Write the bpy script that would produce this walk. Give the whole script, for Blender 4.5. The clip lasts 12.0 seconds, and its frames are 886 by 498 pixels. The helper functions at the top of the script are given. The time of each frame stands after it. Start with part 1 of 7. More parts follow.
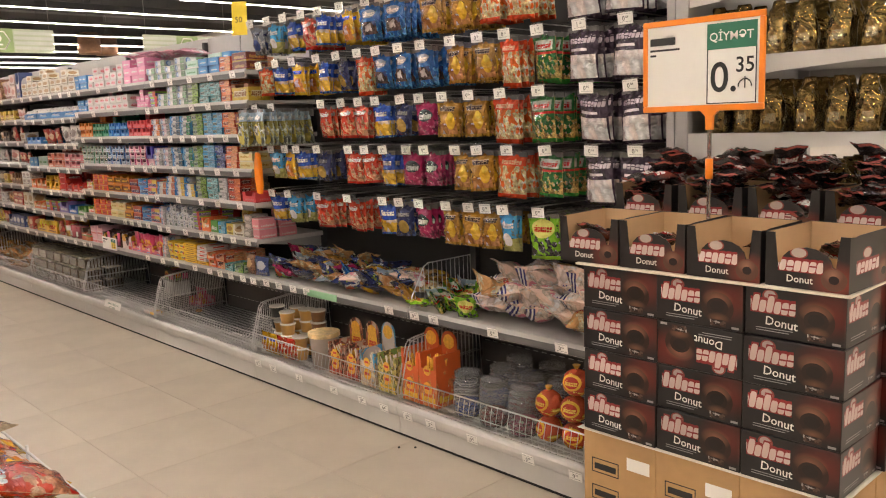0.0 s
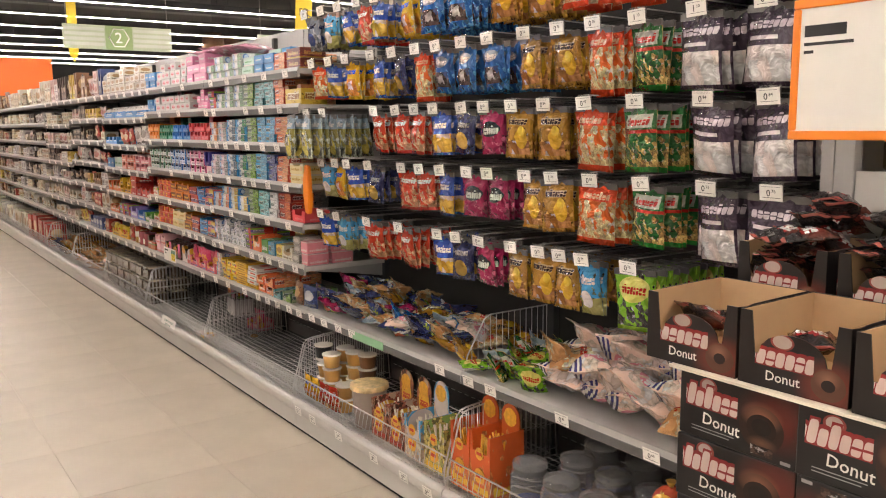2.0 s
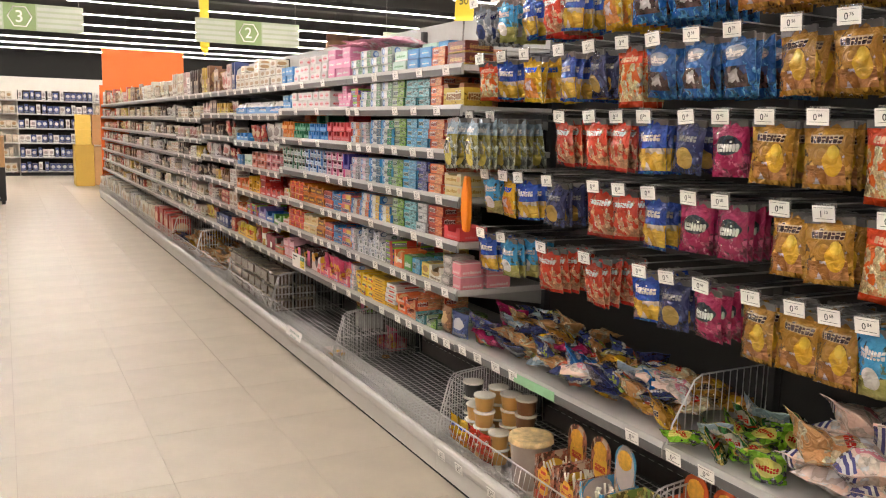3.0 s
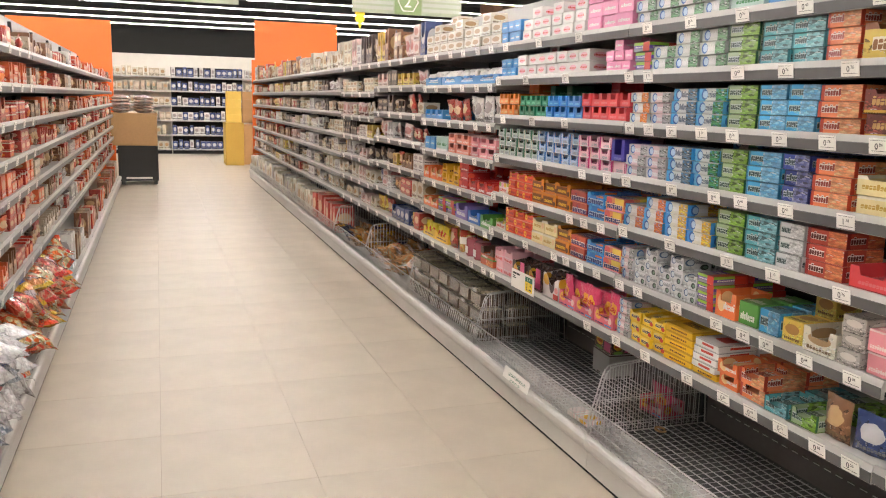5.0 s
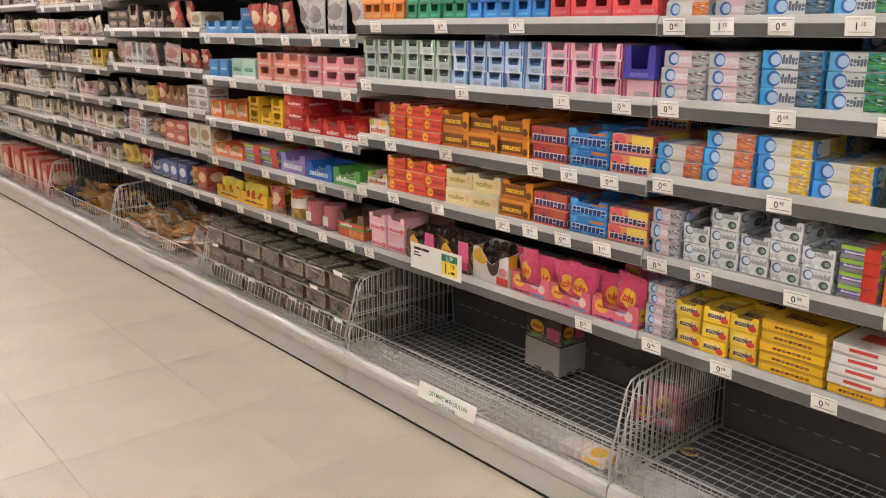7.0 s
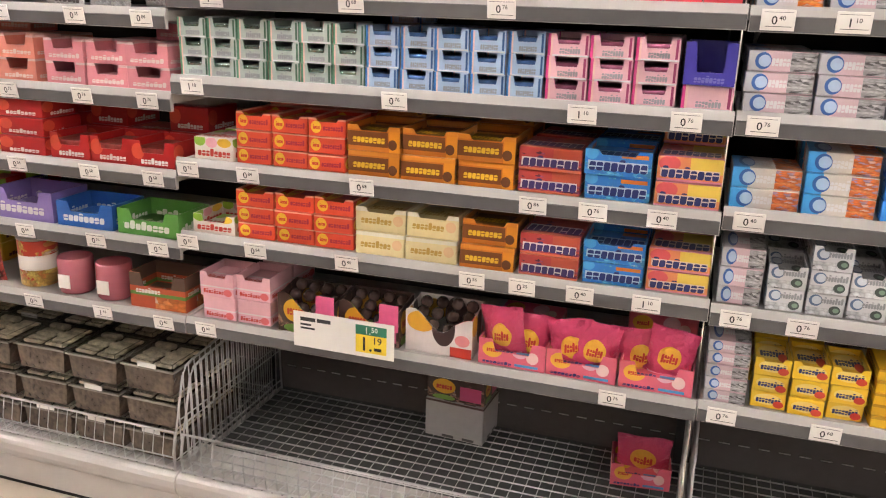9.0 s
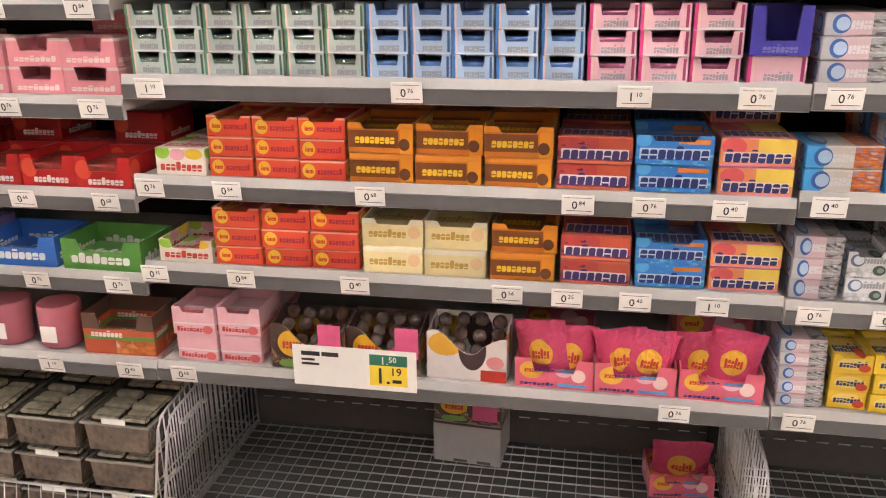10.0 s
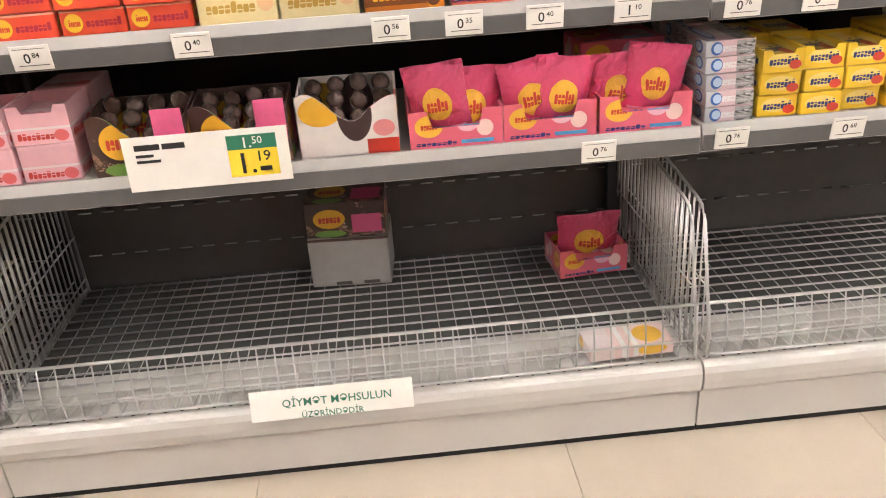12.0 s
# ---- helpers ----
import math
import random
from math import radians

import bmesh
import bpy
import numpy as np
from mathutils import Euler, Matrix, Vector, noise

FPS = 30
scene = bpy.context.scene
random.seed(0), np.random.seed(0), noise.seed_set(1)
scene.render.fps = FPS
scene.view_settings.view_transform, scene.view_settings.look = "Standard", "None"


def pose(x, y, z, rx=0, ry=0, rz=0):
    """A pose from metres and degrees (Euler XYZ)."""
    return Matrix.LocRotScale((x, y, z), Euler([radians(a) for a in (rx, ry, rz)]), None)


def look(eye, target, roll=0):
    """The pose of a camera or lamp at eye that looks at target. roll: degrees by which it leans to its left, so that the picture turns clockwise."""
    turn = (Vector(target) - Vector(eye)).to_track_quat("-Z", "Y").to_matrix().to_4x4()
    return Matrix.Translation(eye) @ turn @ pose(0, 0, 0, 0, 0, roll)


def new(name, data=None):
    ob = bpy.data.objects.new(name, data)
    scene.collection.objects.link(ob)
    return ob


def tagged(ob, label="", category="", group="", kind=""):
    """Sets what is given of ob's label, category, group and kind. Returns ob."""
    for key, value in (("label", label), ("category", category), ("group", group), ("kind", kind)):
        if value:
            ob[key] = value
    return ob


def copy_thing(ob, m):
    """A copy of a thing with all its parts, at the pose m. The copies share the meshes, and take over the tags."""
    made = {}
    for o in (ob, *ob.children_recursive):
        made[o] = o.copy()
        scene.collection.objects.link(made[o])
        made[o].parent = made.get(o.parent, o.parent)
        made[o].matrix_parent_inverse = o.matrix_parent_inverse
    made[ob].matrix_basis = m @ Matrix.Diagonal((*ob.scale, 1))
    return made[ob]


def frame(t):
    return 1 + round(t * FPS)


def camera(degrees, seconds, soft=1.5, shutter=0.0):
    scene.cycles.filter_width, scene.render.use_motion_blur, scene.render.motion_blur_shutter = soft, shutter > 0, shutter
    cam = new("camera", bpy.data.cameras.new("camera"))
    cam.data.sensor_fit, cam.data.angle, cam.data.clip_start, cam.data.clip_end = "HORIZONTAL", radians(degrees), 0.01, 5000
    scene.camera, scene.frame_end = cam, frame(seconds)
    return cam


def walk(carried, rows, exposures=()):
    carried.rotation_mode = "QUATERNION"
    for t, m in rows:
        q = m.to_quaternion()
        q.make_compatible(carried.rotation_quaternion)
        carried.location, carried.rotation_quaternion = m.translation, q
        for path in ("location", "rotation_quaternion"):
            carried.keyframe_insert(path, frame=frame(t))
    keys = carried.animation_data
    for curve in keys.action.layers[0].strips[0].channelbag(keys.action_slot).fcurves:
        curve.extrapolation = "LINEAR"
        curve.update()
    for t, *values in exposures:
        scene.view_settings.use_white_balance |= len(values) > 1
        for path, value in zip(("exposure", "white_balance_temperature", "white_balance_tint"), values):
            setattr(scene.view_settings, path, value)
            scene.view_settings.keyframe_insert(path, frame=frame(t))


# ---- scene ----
cam = camera(56.2, 12.0, soft=1.1)
PATH = [
    (0, (-0.077, 0.153, 1.512), (1.278, 1.59, 1.197), -2.1),
    (0.5, (0.133, 0.336, 1.533), (1.561, 1.701, 1.217), 0.1),
    (1, (0.31, 0.46, 1.528), (1.785, 1.773, 1.213), 0.1),
    (1.5, (0.503, 0.53, 1.548), (1.768, 2.052, 1.256), -1.7),
    (2, (0.645, 0.641, 1.535), (1.783, 2.259, 1.24), -0.5),
    (2.5, (0.688, 0.954, 1.541), (1.806, 2.586, 1.243), 1.0),
    (2.6, (0.694, 1.025, 1.542), (1.799, 2.666, 1.249), 1.3),
    (3, (0.708, 1.272, 1.555), (1.634, 3.02, 1.262), 1.3),
    (3.5, (0.748, 1.693, 1.531), (1.429, 3.551, 1.241), 1.1),
    (3.7, (0.715, 1.867, 1.528), (1.33, 3.746, 1.227), 2.0),
    (5.3, (0.721, 3.126, 1.495), (1.386, 4.978, 1.141), 0.8),
    (5.5, (0.676, 3.299, 1.456), (1.401, 5.13, 1.11), 0.7),
    (6, (0.605, 3.672, 1.47), (1.594, 5.371, 1.105), 1.2),
    (6.5, (0.627, 4.073, 1.398), (1.745, 5.676, 0.97), 0.9),
    (7, (0.616, 4.454, 1.414), (1.878, 5.92, 0.907), 0.2),
    (7.2, (0.576, 4.616, 1.41), (1.986, 5.942, 0.907), 0.1),
    (8.8, (0.661, 5.696, 1.453), (2.448, 6.376, 0.864), 1.8),
    (9, (0.677, 5.788, 1.456), (2.497, 6.373, 0.869), 1.8),
    (9.5, (0.784, 5.975, 1.456), (2.626, 6.482, 0.864), 1.2),
    (10, (0.881, 6.123, 1.443), (2.745, 6.47, 0.806), -0.5),
    (10.5, (0.869, 6.31, 1.443), (2.724, 6.436, 0.708), -0.5),
    (10.8, (0.853, 6.401, 1.44), (2.695, 6.47, 0.665), -1.1),
    (11, (0.848, 6.405, 1.433), (2.686, 6.481, 0.65), -1.6),
    (11.5, (0.986, 6.337, 1.313), (2.804, 6.27, 0.484), -0.4),
    (11.6, (1.027, 6.33, 1.286), (2.824, 6.228, 0.413), -0.9),
    (12, (1.067, 6.295, 1.062), (2.876, 6.2, 0.214), -4.1),
]
walk(cam, [(t, look(eye, target, roll)) for t, eye, target, roll in PATH],
     exposures=[(0.0, -0.46, 7150, 16), (1.5, -0.29, 6950, 16), (2.5, -0.26, 6850, 14), (3.7, -0.1, 6580, 12), (6.0, -0.08, 6530, 12), (9.0, 0.15, 6600, 17), (10.5, 0.25, 6700, 20), (11.2, 0.29, 6650, 17), (12.0, 0.47, 6550, 14)])

# ---- world and large light ----
world = bpy.data.worlds.new("world")
scene.world = world
world.use_nodes = True
world.node_tree.nodes["Background"].inputs[0].default_value = (0.9, 0.85, 0.8, 1)
world.node_tree.nodes["Background"].inputs[1].default_value = 0.0
STRIP_POWER = 58.0
scene.view_settings.exposure = 0.0

# ---- materials ----
def mat(name, col, rough=0.5, metal=0.0, var=0.06, scale=30.0, bump=0.0, bscale=200.0, spec=0.5, trans=0.0, emit=0.0, coat=0.0):
    """A painted, metal or plastic surface with soft variation at two scales."""
    m = bpy.data.materials.new(name)
    m.use_nodes = True
    n, l = m.node_tree.nodes, m.node_tree.links
    b = n["Principled BSDF"]
    b.inputs["Roughness"].default_value = rough
    b.inputs["Metallic"].default_value = metal
    b.inputs["Specular IOR Level"].default_value = spec
    b.inputs["Transmission Weight"].default_value = trans
    b.inputs["Coat Weight"].default_value = coat
    if emit:
        b.inputs["Emission Color"].default_value = (*col, 1)
        b.inputs["Emission Strength"].default_value = emit
    tc = n.new("ShaderNodeTexCoord")
    n1 = n.new("ShaderNodeTexNoise")
    n1.inputs["Scale"].default_value = scale
    n1.inputs["Detail"].default_value = 5
    l.new(tc.outputs["Object"], n1.inputs["Vector"])
    n2 = n.new("ShaderNodeTexNoise")
    n2.inputs["Scale"].default_value = scale / 9
    l.new(tc.outputs["Object"], n2.inputs["Vector"])
    add = n.new("ShaderNodeMath")
    add.operation = "ADD"
    l.new(n1.outputs[0], add.inputs[0])
    l.new(n2.outputs[0], add.inputs[1])
    mr = n.new("ShaderNodeMapRange")
    mr.inputs[1].default_value, mr.inputs[2].default_value = 0.6, 1.4
    mr.inputs[3].default_value, mr.inputs[4].default_value = 1 - var, 1 + var
    l.new(add.outputs[0], mr.inputs[0])
    mul = n.new("ShaderNodeVectorMath")
    mul.operation = "SCALE"
    mul.inputs[0].default_value = col
    l.new(mr.outputs[0], mul.inputs["Scale"])
    l.new(mul.outputs[0], b.inputs["Base Color"])
    if bump:
        nb = n.new("ShaderNodeTexNoise")
        nb.inputs["Scale"].default_value = bscale
        nb.inputs["Detail"].default_value = 3
        l.new(tc.outputs["Object"], nb.inputs["Vector"])
        bp = n.new("ShaderNodeBump")
        bp.inputs["Strength"].default_value = bump
        bp.inputs["Distance"].default_value = 0.004
        l.new(nb.outputs[0], bp.inputs["Height"])
        l.new(bp.outputs[0], b.inputs["Normal"])
    return m


def printed(name, base, shapes=(), rough=0.35, grain=0.10, blotch=None, foil=0.0, crinkle=0.0, fold=38, film=0.0):
    """Printed packaging: shapes laid over a base colour in the pack's own face coordinates.
    shapes: ("rect"|"oval"|"word", u0, v0, u1, v1, colour). blotch: (colour, scale, amount) is picture-like mottling."""
    m = bpy.data.materials.new(name)
    m.use_nodes = True
    n, l = m.node_tree.nodes, m.node_tree.links
    b = n["Principled BSDF"]
    b.inputs["Roughness"].default_value = rough
    b.inputs["Metallic"].default_value = foil
    b.inputs["Coat Weight"].default_value = film
    b.inputs["Coat Roughness"].default_value = 0.12
    uv = n.new("ShaderNodeUVMap")
    sep = n.new("ShaderNodeSeparateXYZ")
    l.new(uv.outputs[0], sep.inputs[0])
    tc = n.new("ShaderNodeTexCoord")
    oi = n.new("ShaderNodeObjectInfo")
    U, V = sep.outputs[0], sep.outputs[1]

    def math_(op, a, c=None, d=None):
        k = n.new("ShaderNodeMath")
        k.operation = op
        for i, v in enumerate((a, c, d)):
            if v is None:
                continue
            if isinstance(v, (int, float)):
                k.inputs[i].default_value = v
            else:
                l.new(v, k.inputs[i])
        return k.outputs[0]

    def mix(f, a, c):
        k = n.new("ShaderNodeMix")
        k.data_type = "RGBA"
        l.new(f, k.inputs[0])
        for i, v in ((6, a), (7, c)):
            if isinstance(v, tuple):
                k.inputs[i].default_value = (*v, 1)
            else:
                l.new(v, k.inputs[i])
        return k.outputs[2]

    def inside(c, lo, hi):
        mid, half = (lo + hi) / 2, abs(hi - lo) / 2
        return math_("LESS_THAN", math_("ABSOLUTE", math_("SUBTRACT", c, mid)), half)

    col = base
    def mosaic(c, scale):
        """Picture-like print: cells of the colour, a darker and a lighter one, with soft shading inside."""
        vo = n.new("ShaderNodeTexVoronoi")
        vo.voronoi_dimensions = "2D"
        vo.inputs["Scale"].default_value = scale
        wob = n.new("ShaderNodeTexNoise")
        wob.inputs["Scale"].default_value = scale * 1.3
        l.new(uv.outputs[0], wob.inputs["Vector"])
        ad = n.new("ShaderNodeVectorMath")
        ad.operation = "MULTIPLY_ADD"
        l.new(wob.outputs["Color"], ad.inputs[0])
        ad.inputs[1].default_value = (0.16, 0.16, 0)
        l.new(uv.outputs[0], ad.inputs[2])
        l.new(ad.outputs[0], vo.inputs["Vector"])
        sx = n.new("ShaderNodeSeparateXYZ")
        l.new(vo.outputs["Color"], sx.inputs[0])
        rp = n.new("ShaderNodeValToRGB")
        rp.color_ramp.interpolation = "CONSTANT"
        stops = [(0.0, tuple(x * (0.3 if max(c) < 0.69 else 0.72) for x in c)), (0.25, c), (0.6, tuple(min(0.85, x * 1.35 + 0.03) for x in c)), (0.8, tuple(0.5 * x + 0.5 * y for x, y in zip(c, base))), (0.93, tuple(0.4 * x + 0.45 for x in c))]
        for i, (p, q) in enumerate(stops):
            k = rp.color_ramp.elements[i] if i < 2 else rp.color_ramp.elements.new(p)
            k.position, k.color = p, (*q, 1)
        l.new(sx.outputs[0], rp.inputs[0])
        sh = n.new("ShaderNodeVectorMath")
        sh.operation = "SCALE"
        l.new(rp.outputs[0], sh.inputs[0])
        l.new(math_("SUBTRACT", 1.12, math_("MULTIPLY", vo.outputs["Distance"], 0.6)), sh.inputs["Scale"])
        return sh.outputs[0]

    if blotch:
        nz = n.new("ShaderNodeTexNoise")
        nz.inputs["Scale"].default_value = blotch[1] * 0.7
        nz.inputs["Detail"].default_value = 3
        l.new(uv.outputs[0], nz.inputs["Vector"])
        f = math_("GREATER_THAN", math_("SUBTRACT", nz.outputs[0], math_("MULTIPLY", V, 0.22)), 0.86 - blotch[2])
        col = mix(f, col, mosaic(blotch[0], blotch[1] * 2.4))
    for kind, u0, v0, u1, v1, c in shapes:
        if kind == "oval":
            a = math_("DIVIDE", math_("SUBTRACT", U, (u0 + u1) / 2), (u1 - u0) / 2)
            d = math_("DIVIDE", math_("SUBTRACT", V, (v0 + v1) / 2), (v1 - v0) / 2)
            f = math_("LESS_THAN", math_("ADD", math_("MULTIPLY", a, a), math_("MULTIPLY", d, d)), 1.0)
        elif kind == "fade":
            a = math_("DIVIDE", math_("SUBTRACT", U, (u0 + u1) / 2), (u1 - u0) / 2)
            d = math_("DIVIDE", math_("SUBTRACT", V, (v0 + v1) / 2), (v1 - v0) / 2)
            f = math_("MAXIMUM", math_("SUBTRACT", 1.0, math_("SQRT", math_("ADD", math_("MULTIPLY", a, a), math_("MULTIPLY", d, d)))), 0.0)
        else:
            f = math_("MULTIPLY", inside(U, u0, u1), inside(V, v0, v1))
            if kind == "pic":
                c = mosaic(c, 4.0 / max(0.15, u1 - u0))
            if kind in ("word", "bold", "logo", "edge"):
                # unreadable print: a row of plain rounded bars, some taller, some split across; bold is the edge beneath
                count = 6 if kind in ("logo", "edge") or (u1 - u0) <= 0.4 else 8
                t_ = math_("DIVIDE", math_("SUBTRACT", V, v0), v1 - v0)
                lean = math_("MULTIPLY", t_, -0.4 if kind in ("logo", "edge") else -0.15)
                s = math_("ADD", math_("MULTIPLY", math_("SUBTRACT", U, u0), count / (u1 - u0)), lean)
                cell, cx = math_("FLOOR", s), math_("MULTIPLY", math_("SUBTRACT", math_("FRACT", s), 0.5), 2.0)
                wn = n.new("ShaderNodeTexWhiteNoise")
                wn.noise_dimensions = "1D"
                l.new(math_("ADD", cell, float(int(sum(map(ord, name)) % 37) + int(u0 * 20))), wn.inputs["W"])
                r = wn.outputs["Value"]
                fat = kind in ("bold", "edge")
                top = math_("ADD", 0.7, math_("MULTIPLY", math_("GREATER_THAN", r, 0.7), 0.26))
                cy = math_("SUBTRACT", math_("MULTIPLY", math_("DIVIDE", t_, top), 2.0), 1.0)
                x4 = math_("POWER", math_("ABSOLUTE", cx), 4.0)
                y4 = math_("POWER", math_("ABSOLUTE", cy), 4.0)
                bar = math_("LESS_THAN", math_("ADD", x4, y4), 3.0 if fat else 0.62)
                if not fat:
                    split = math_("MULTIPLY", math_("LESS_THAN", math_("ABSOLUTE", math_("SUBTRACT", cy, math_("SUBTRACT", r, 0.4))), 0.13), math_("GREATER_THAN", math_("FRACT", math_("MULTIPLY", r, 5.0)), 0.45))
                    bar = math_("MULTIPLY", bar, math_("SUBTRACT", 1.0, split))
                f = math_("MULTIPLY", f, bar)
        col = mix(f, col, c)
    # fine print wear, and each pack a little different
    nz = n.new("ShaderNodeTexNoise")
    nz.inputs["Scale"].default_value = 45
    nz.inputs["Detail"].default_value = 4
    l.new(tc.outputs["Object"], nz.inputs["Vector"])
    val = math_("MULTIPLY", math_("ADD", math_("MULTIPLY", nz.outputs[0], grain * 2), 1 - grain),
                math_("ADD", math_("MULTIPLY", oi.outputs["Random"], 0.2), 0.7))
    sc = n.new("ShaderNodeVectorMath")
    sc.operation = "SCALE"
    if isinstance(col, tuple):
        sc.inputs[0].default_value = col
    else:
        l.new(col, sc.inputs[0])
    l.new(val, sc.inputs["Scale"])
    l.new(sc.outputs[0], b.inputs["Base Color"])
    if crinkle:
        cb = n.new("ShaderNodeTexNoise")
        cb.inputs["Scale"].default_value = fold
        cb.inputs["Distortion"].default_value = 1.5
        l.new(tc.outputs["Object"], cb.inputs["Vector"])
        bp = n.new("ShaderNodeBump")
        bp.inputs["Strength"].default_value = crinkle
        bp.inputs["Distance"].default_value = 0.024
        l.new(cb.outputs[0], bp.inputs["Height"])
        l.new(bp.outputs[0], b.inputs["Normal"])
    return m


WHITE, BLACK = (0.8, 0.79, 0.76), (0.02, 0.02, 0.022)
RED, ORANGE, YELLOW = (0.62, 0.05, 0.03), (0.85, 0.22, 0.02), (0.85, 0.55, 0.04)
GREEN, LIME, TEAL = (0.04, 0.27, 0.08), (0.33, 0.6, 0.06), (0.03, 0.4, 0.42)
BLUE, SKY, NAVY = (0.02, 0.16, 0.6), (0.08, 0.42, 0.8), (0.02, 0.03, 0.17)
PINK, MAGENTA, PURPLE = (0.85, 0.42, 0.5), (0.75, 0.06, 0.28), (0.16, 0.08, 0.42)
CREAM, BROWN, GOLD, GREY = (0.85, 0.72, 0.38), (0.16, 0.05, 0.02), (0.6, 0.4, 0.1), (0.38, 0.38, 0.38)

M_FLOOR = mat("floor_tile", (0.5, 0.433, 0.345), 0.4, var=0.11, scale=5, bump=0.03, bscale=60)
M_JOINT = mat("tile_joint", (0.36, 0.305, 0.24), 0.8, var=0.5, scale=9)
M_STEEL = mat("grey_shelf_paint", (0.36, 0.35, 0.34), 0.42, var=0.05)
M_BASE = mat("base_panel_paint", (0.545, 0.525, 0.495), 0.45, var=0.06, scale=8)
M_DECK = mat("shelf_deck", (0.52, 0.5, 0.48), 0.4)
M_RAILTOP = mat("rail_cream_edge", (0.42, 0.41, 0.39), 0.35)
M_RAIL = mat("rail_grey_strip", (0.1, 0.1, 0.1), 0.36, var=0.12)
M_BACK = mat("dark_back_panel", (0.012, 0.011, 0.01), 0.75, var=0.12)
M_LOWBACK = mat("brown_grey_back", (0.082, 0.073, 0.068), 0.6, var=0.15)
M_WIRE = mat("chromed_wire", (0.6, 0.595, 0.58), 0.3, metal=0.75)
M_GRID = mat("worn_grid_wire", (0.6, 0.595, 0.58), 0.32, metal=0.55, var=0.2, scale=50)
# deck grey darkened to paint the shade at the back of the baskets
M_REARSHADE = mat("shaded_rear_deck", (0.072, 0.073, 0.07), 0.5, var=0.2)
M_TAG = mat("price_tag_card", (0.8, 0.78, 0.73), 0.5, var=0.02)
M_INK = mat("black_ink", (0.015, 0.015, 0.015), 0.6)
# flat black: painted shade of the floor gap; also slot marks and far plinths
M_GAP = mat("gap_shade_and_plinth_black", (0.01, 0.01, 0.01), 0.9)
M_KRAFT = mat("kraft_cardboard", (0.45, 0.27, 0.12), 0.75, var=0.08, scale=25, bump=0.05)
M_KRAFTIN = mat("kraft_inside", (0.52, 0.34, 0.18), 0.8, var=0.07, scale=20)
M_WHITECARD = mat("white_card_sheet", (0.75, 0.68, 0.56), 0.7)
M_ORANGE = mat("orange_panel", (0.85, 0.16, 0.02), 0.5, var=0.03)
M_ORPLAST = mat("orange_plastic", (0.9, 0.25, 0.02), 0.35)
M_GREENSIGN = mat("sign_green", (0.25, 0.35, 0.15), 0.5)
M_PALEGREEN = mat("sign_pale_green", (0.4, 0.46, 0.33), 0.5)
M_DGREEN = mat("price_dark_green", (0.02, 0.17, 0.1), 0.5)
M_PYELLOW = mat("price_yellow", (0.85, 0.62, 0.04), 0.5)
M_CEIL = mat("dark_ceiling", (0.007, 0.007, 0.007), 0.8)
M_DUCT = mat("ceiling_duct", (0.022, 0.022, 0.024), 0.6)
M_LAMP = mat("lamp_diffuser", (1.0, 0.945, 0.875), 0.5, emit=STRIP_POWER * 3.15)
M_WALL = mat("store_wall", (0.6, 0.56, 0.5), 0.7)
M_PALE = mat("far_wall_white", (0.7, 0.67, 0.62), 0.7)
M_BLACKPL = mat("black_plastic", (0.02, 0.02, 0.02), 0.4)
M_CLEAR = mat("clear_plastic", (0.85, 0.84, 0.82), 0.08, trans=0.9)
M_SMOKE = mat("smoky_plastic", (0.25, 0.23, 0.2), 0.15, trans=0.55)
M_YELLOWCARD = mat("yellow_card", (0.5, 0.34, 0.06), 0.6)


# ---- mesh helpers ----
def to_mesh(name, bm, mats):
    me = bpy.data.meshes.new(name)
    bm.normal_update()
    bm.to_mesh(me)
    bm.free()
    for m in (mats if isinstance(mats, (list, tuple)) else [mats]):
        me.materials.append(m)
    return me


def part(name, bm, material, parent, label="", loc=(0, 0, 0)):
    """Links a bmesh, or a mesh, as one mesh object under a thing or under a part."""
    me = bm if isinstance(bm, bpy.types.Mesh) else to_mesh(name, bm, material)
    ob = new(name, me)
    ob.location = loc
    if parent:
        ob.parent = parent
    return tagged(ob, label)


def thing(name, label, category, group="", loc=(0, 0, 0), kind=""):
    ob = new(name)
    ob.empty_display_size = 0.05
    ob.location = loc
    return tagged(ob, label, category, group, kind)


def box(bm, x0, x1, y0, y1, z0, z1, bevel=0.0, index=0):
    r = bmesh.ops.create_cube(bm, size=1.0)
    vs = r["verts"]
    for v in vs:
        v.co = Vector((x0 + (v.co.x + 0.5) * (x1 - x0), y0 + (v.co.y + 0.5) * (y1 - y0), z0 + (v.co.z + 0.5) * (z1 - z0)))
    fs = {f for v in vs for f in v.link_faces}
    for f in fs:
        f.material_index = index
    if bevel:
        es = list({e for v in vs for e in v.link_edges})
        bmesh.ops.bevel(bm, geom=es, offset=bevel, segments=2, affect="EDGES", profile=0.5)
    return bm


def boxed(x0, x1, y0, y1, z0, z1, bevel=0.0):
    return box(bmesh.new(), x0, x1, y0, y1, z0, z1, bevel)


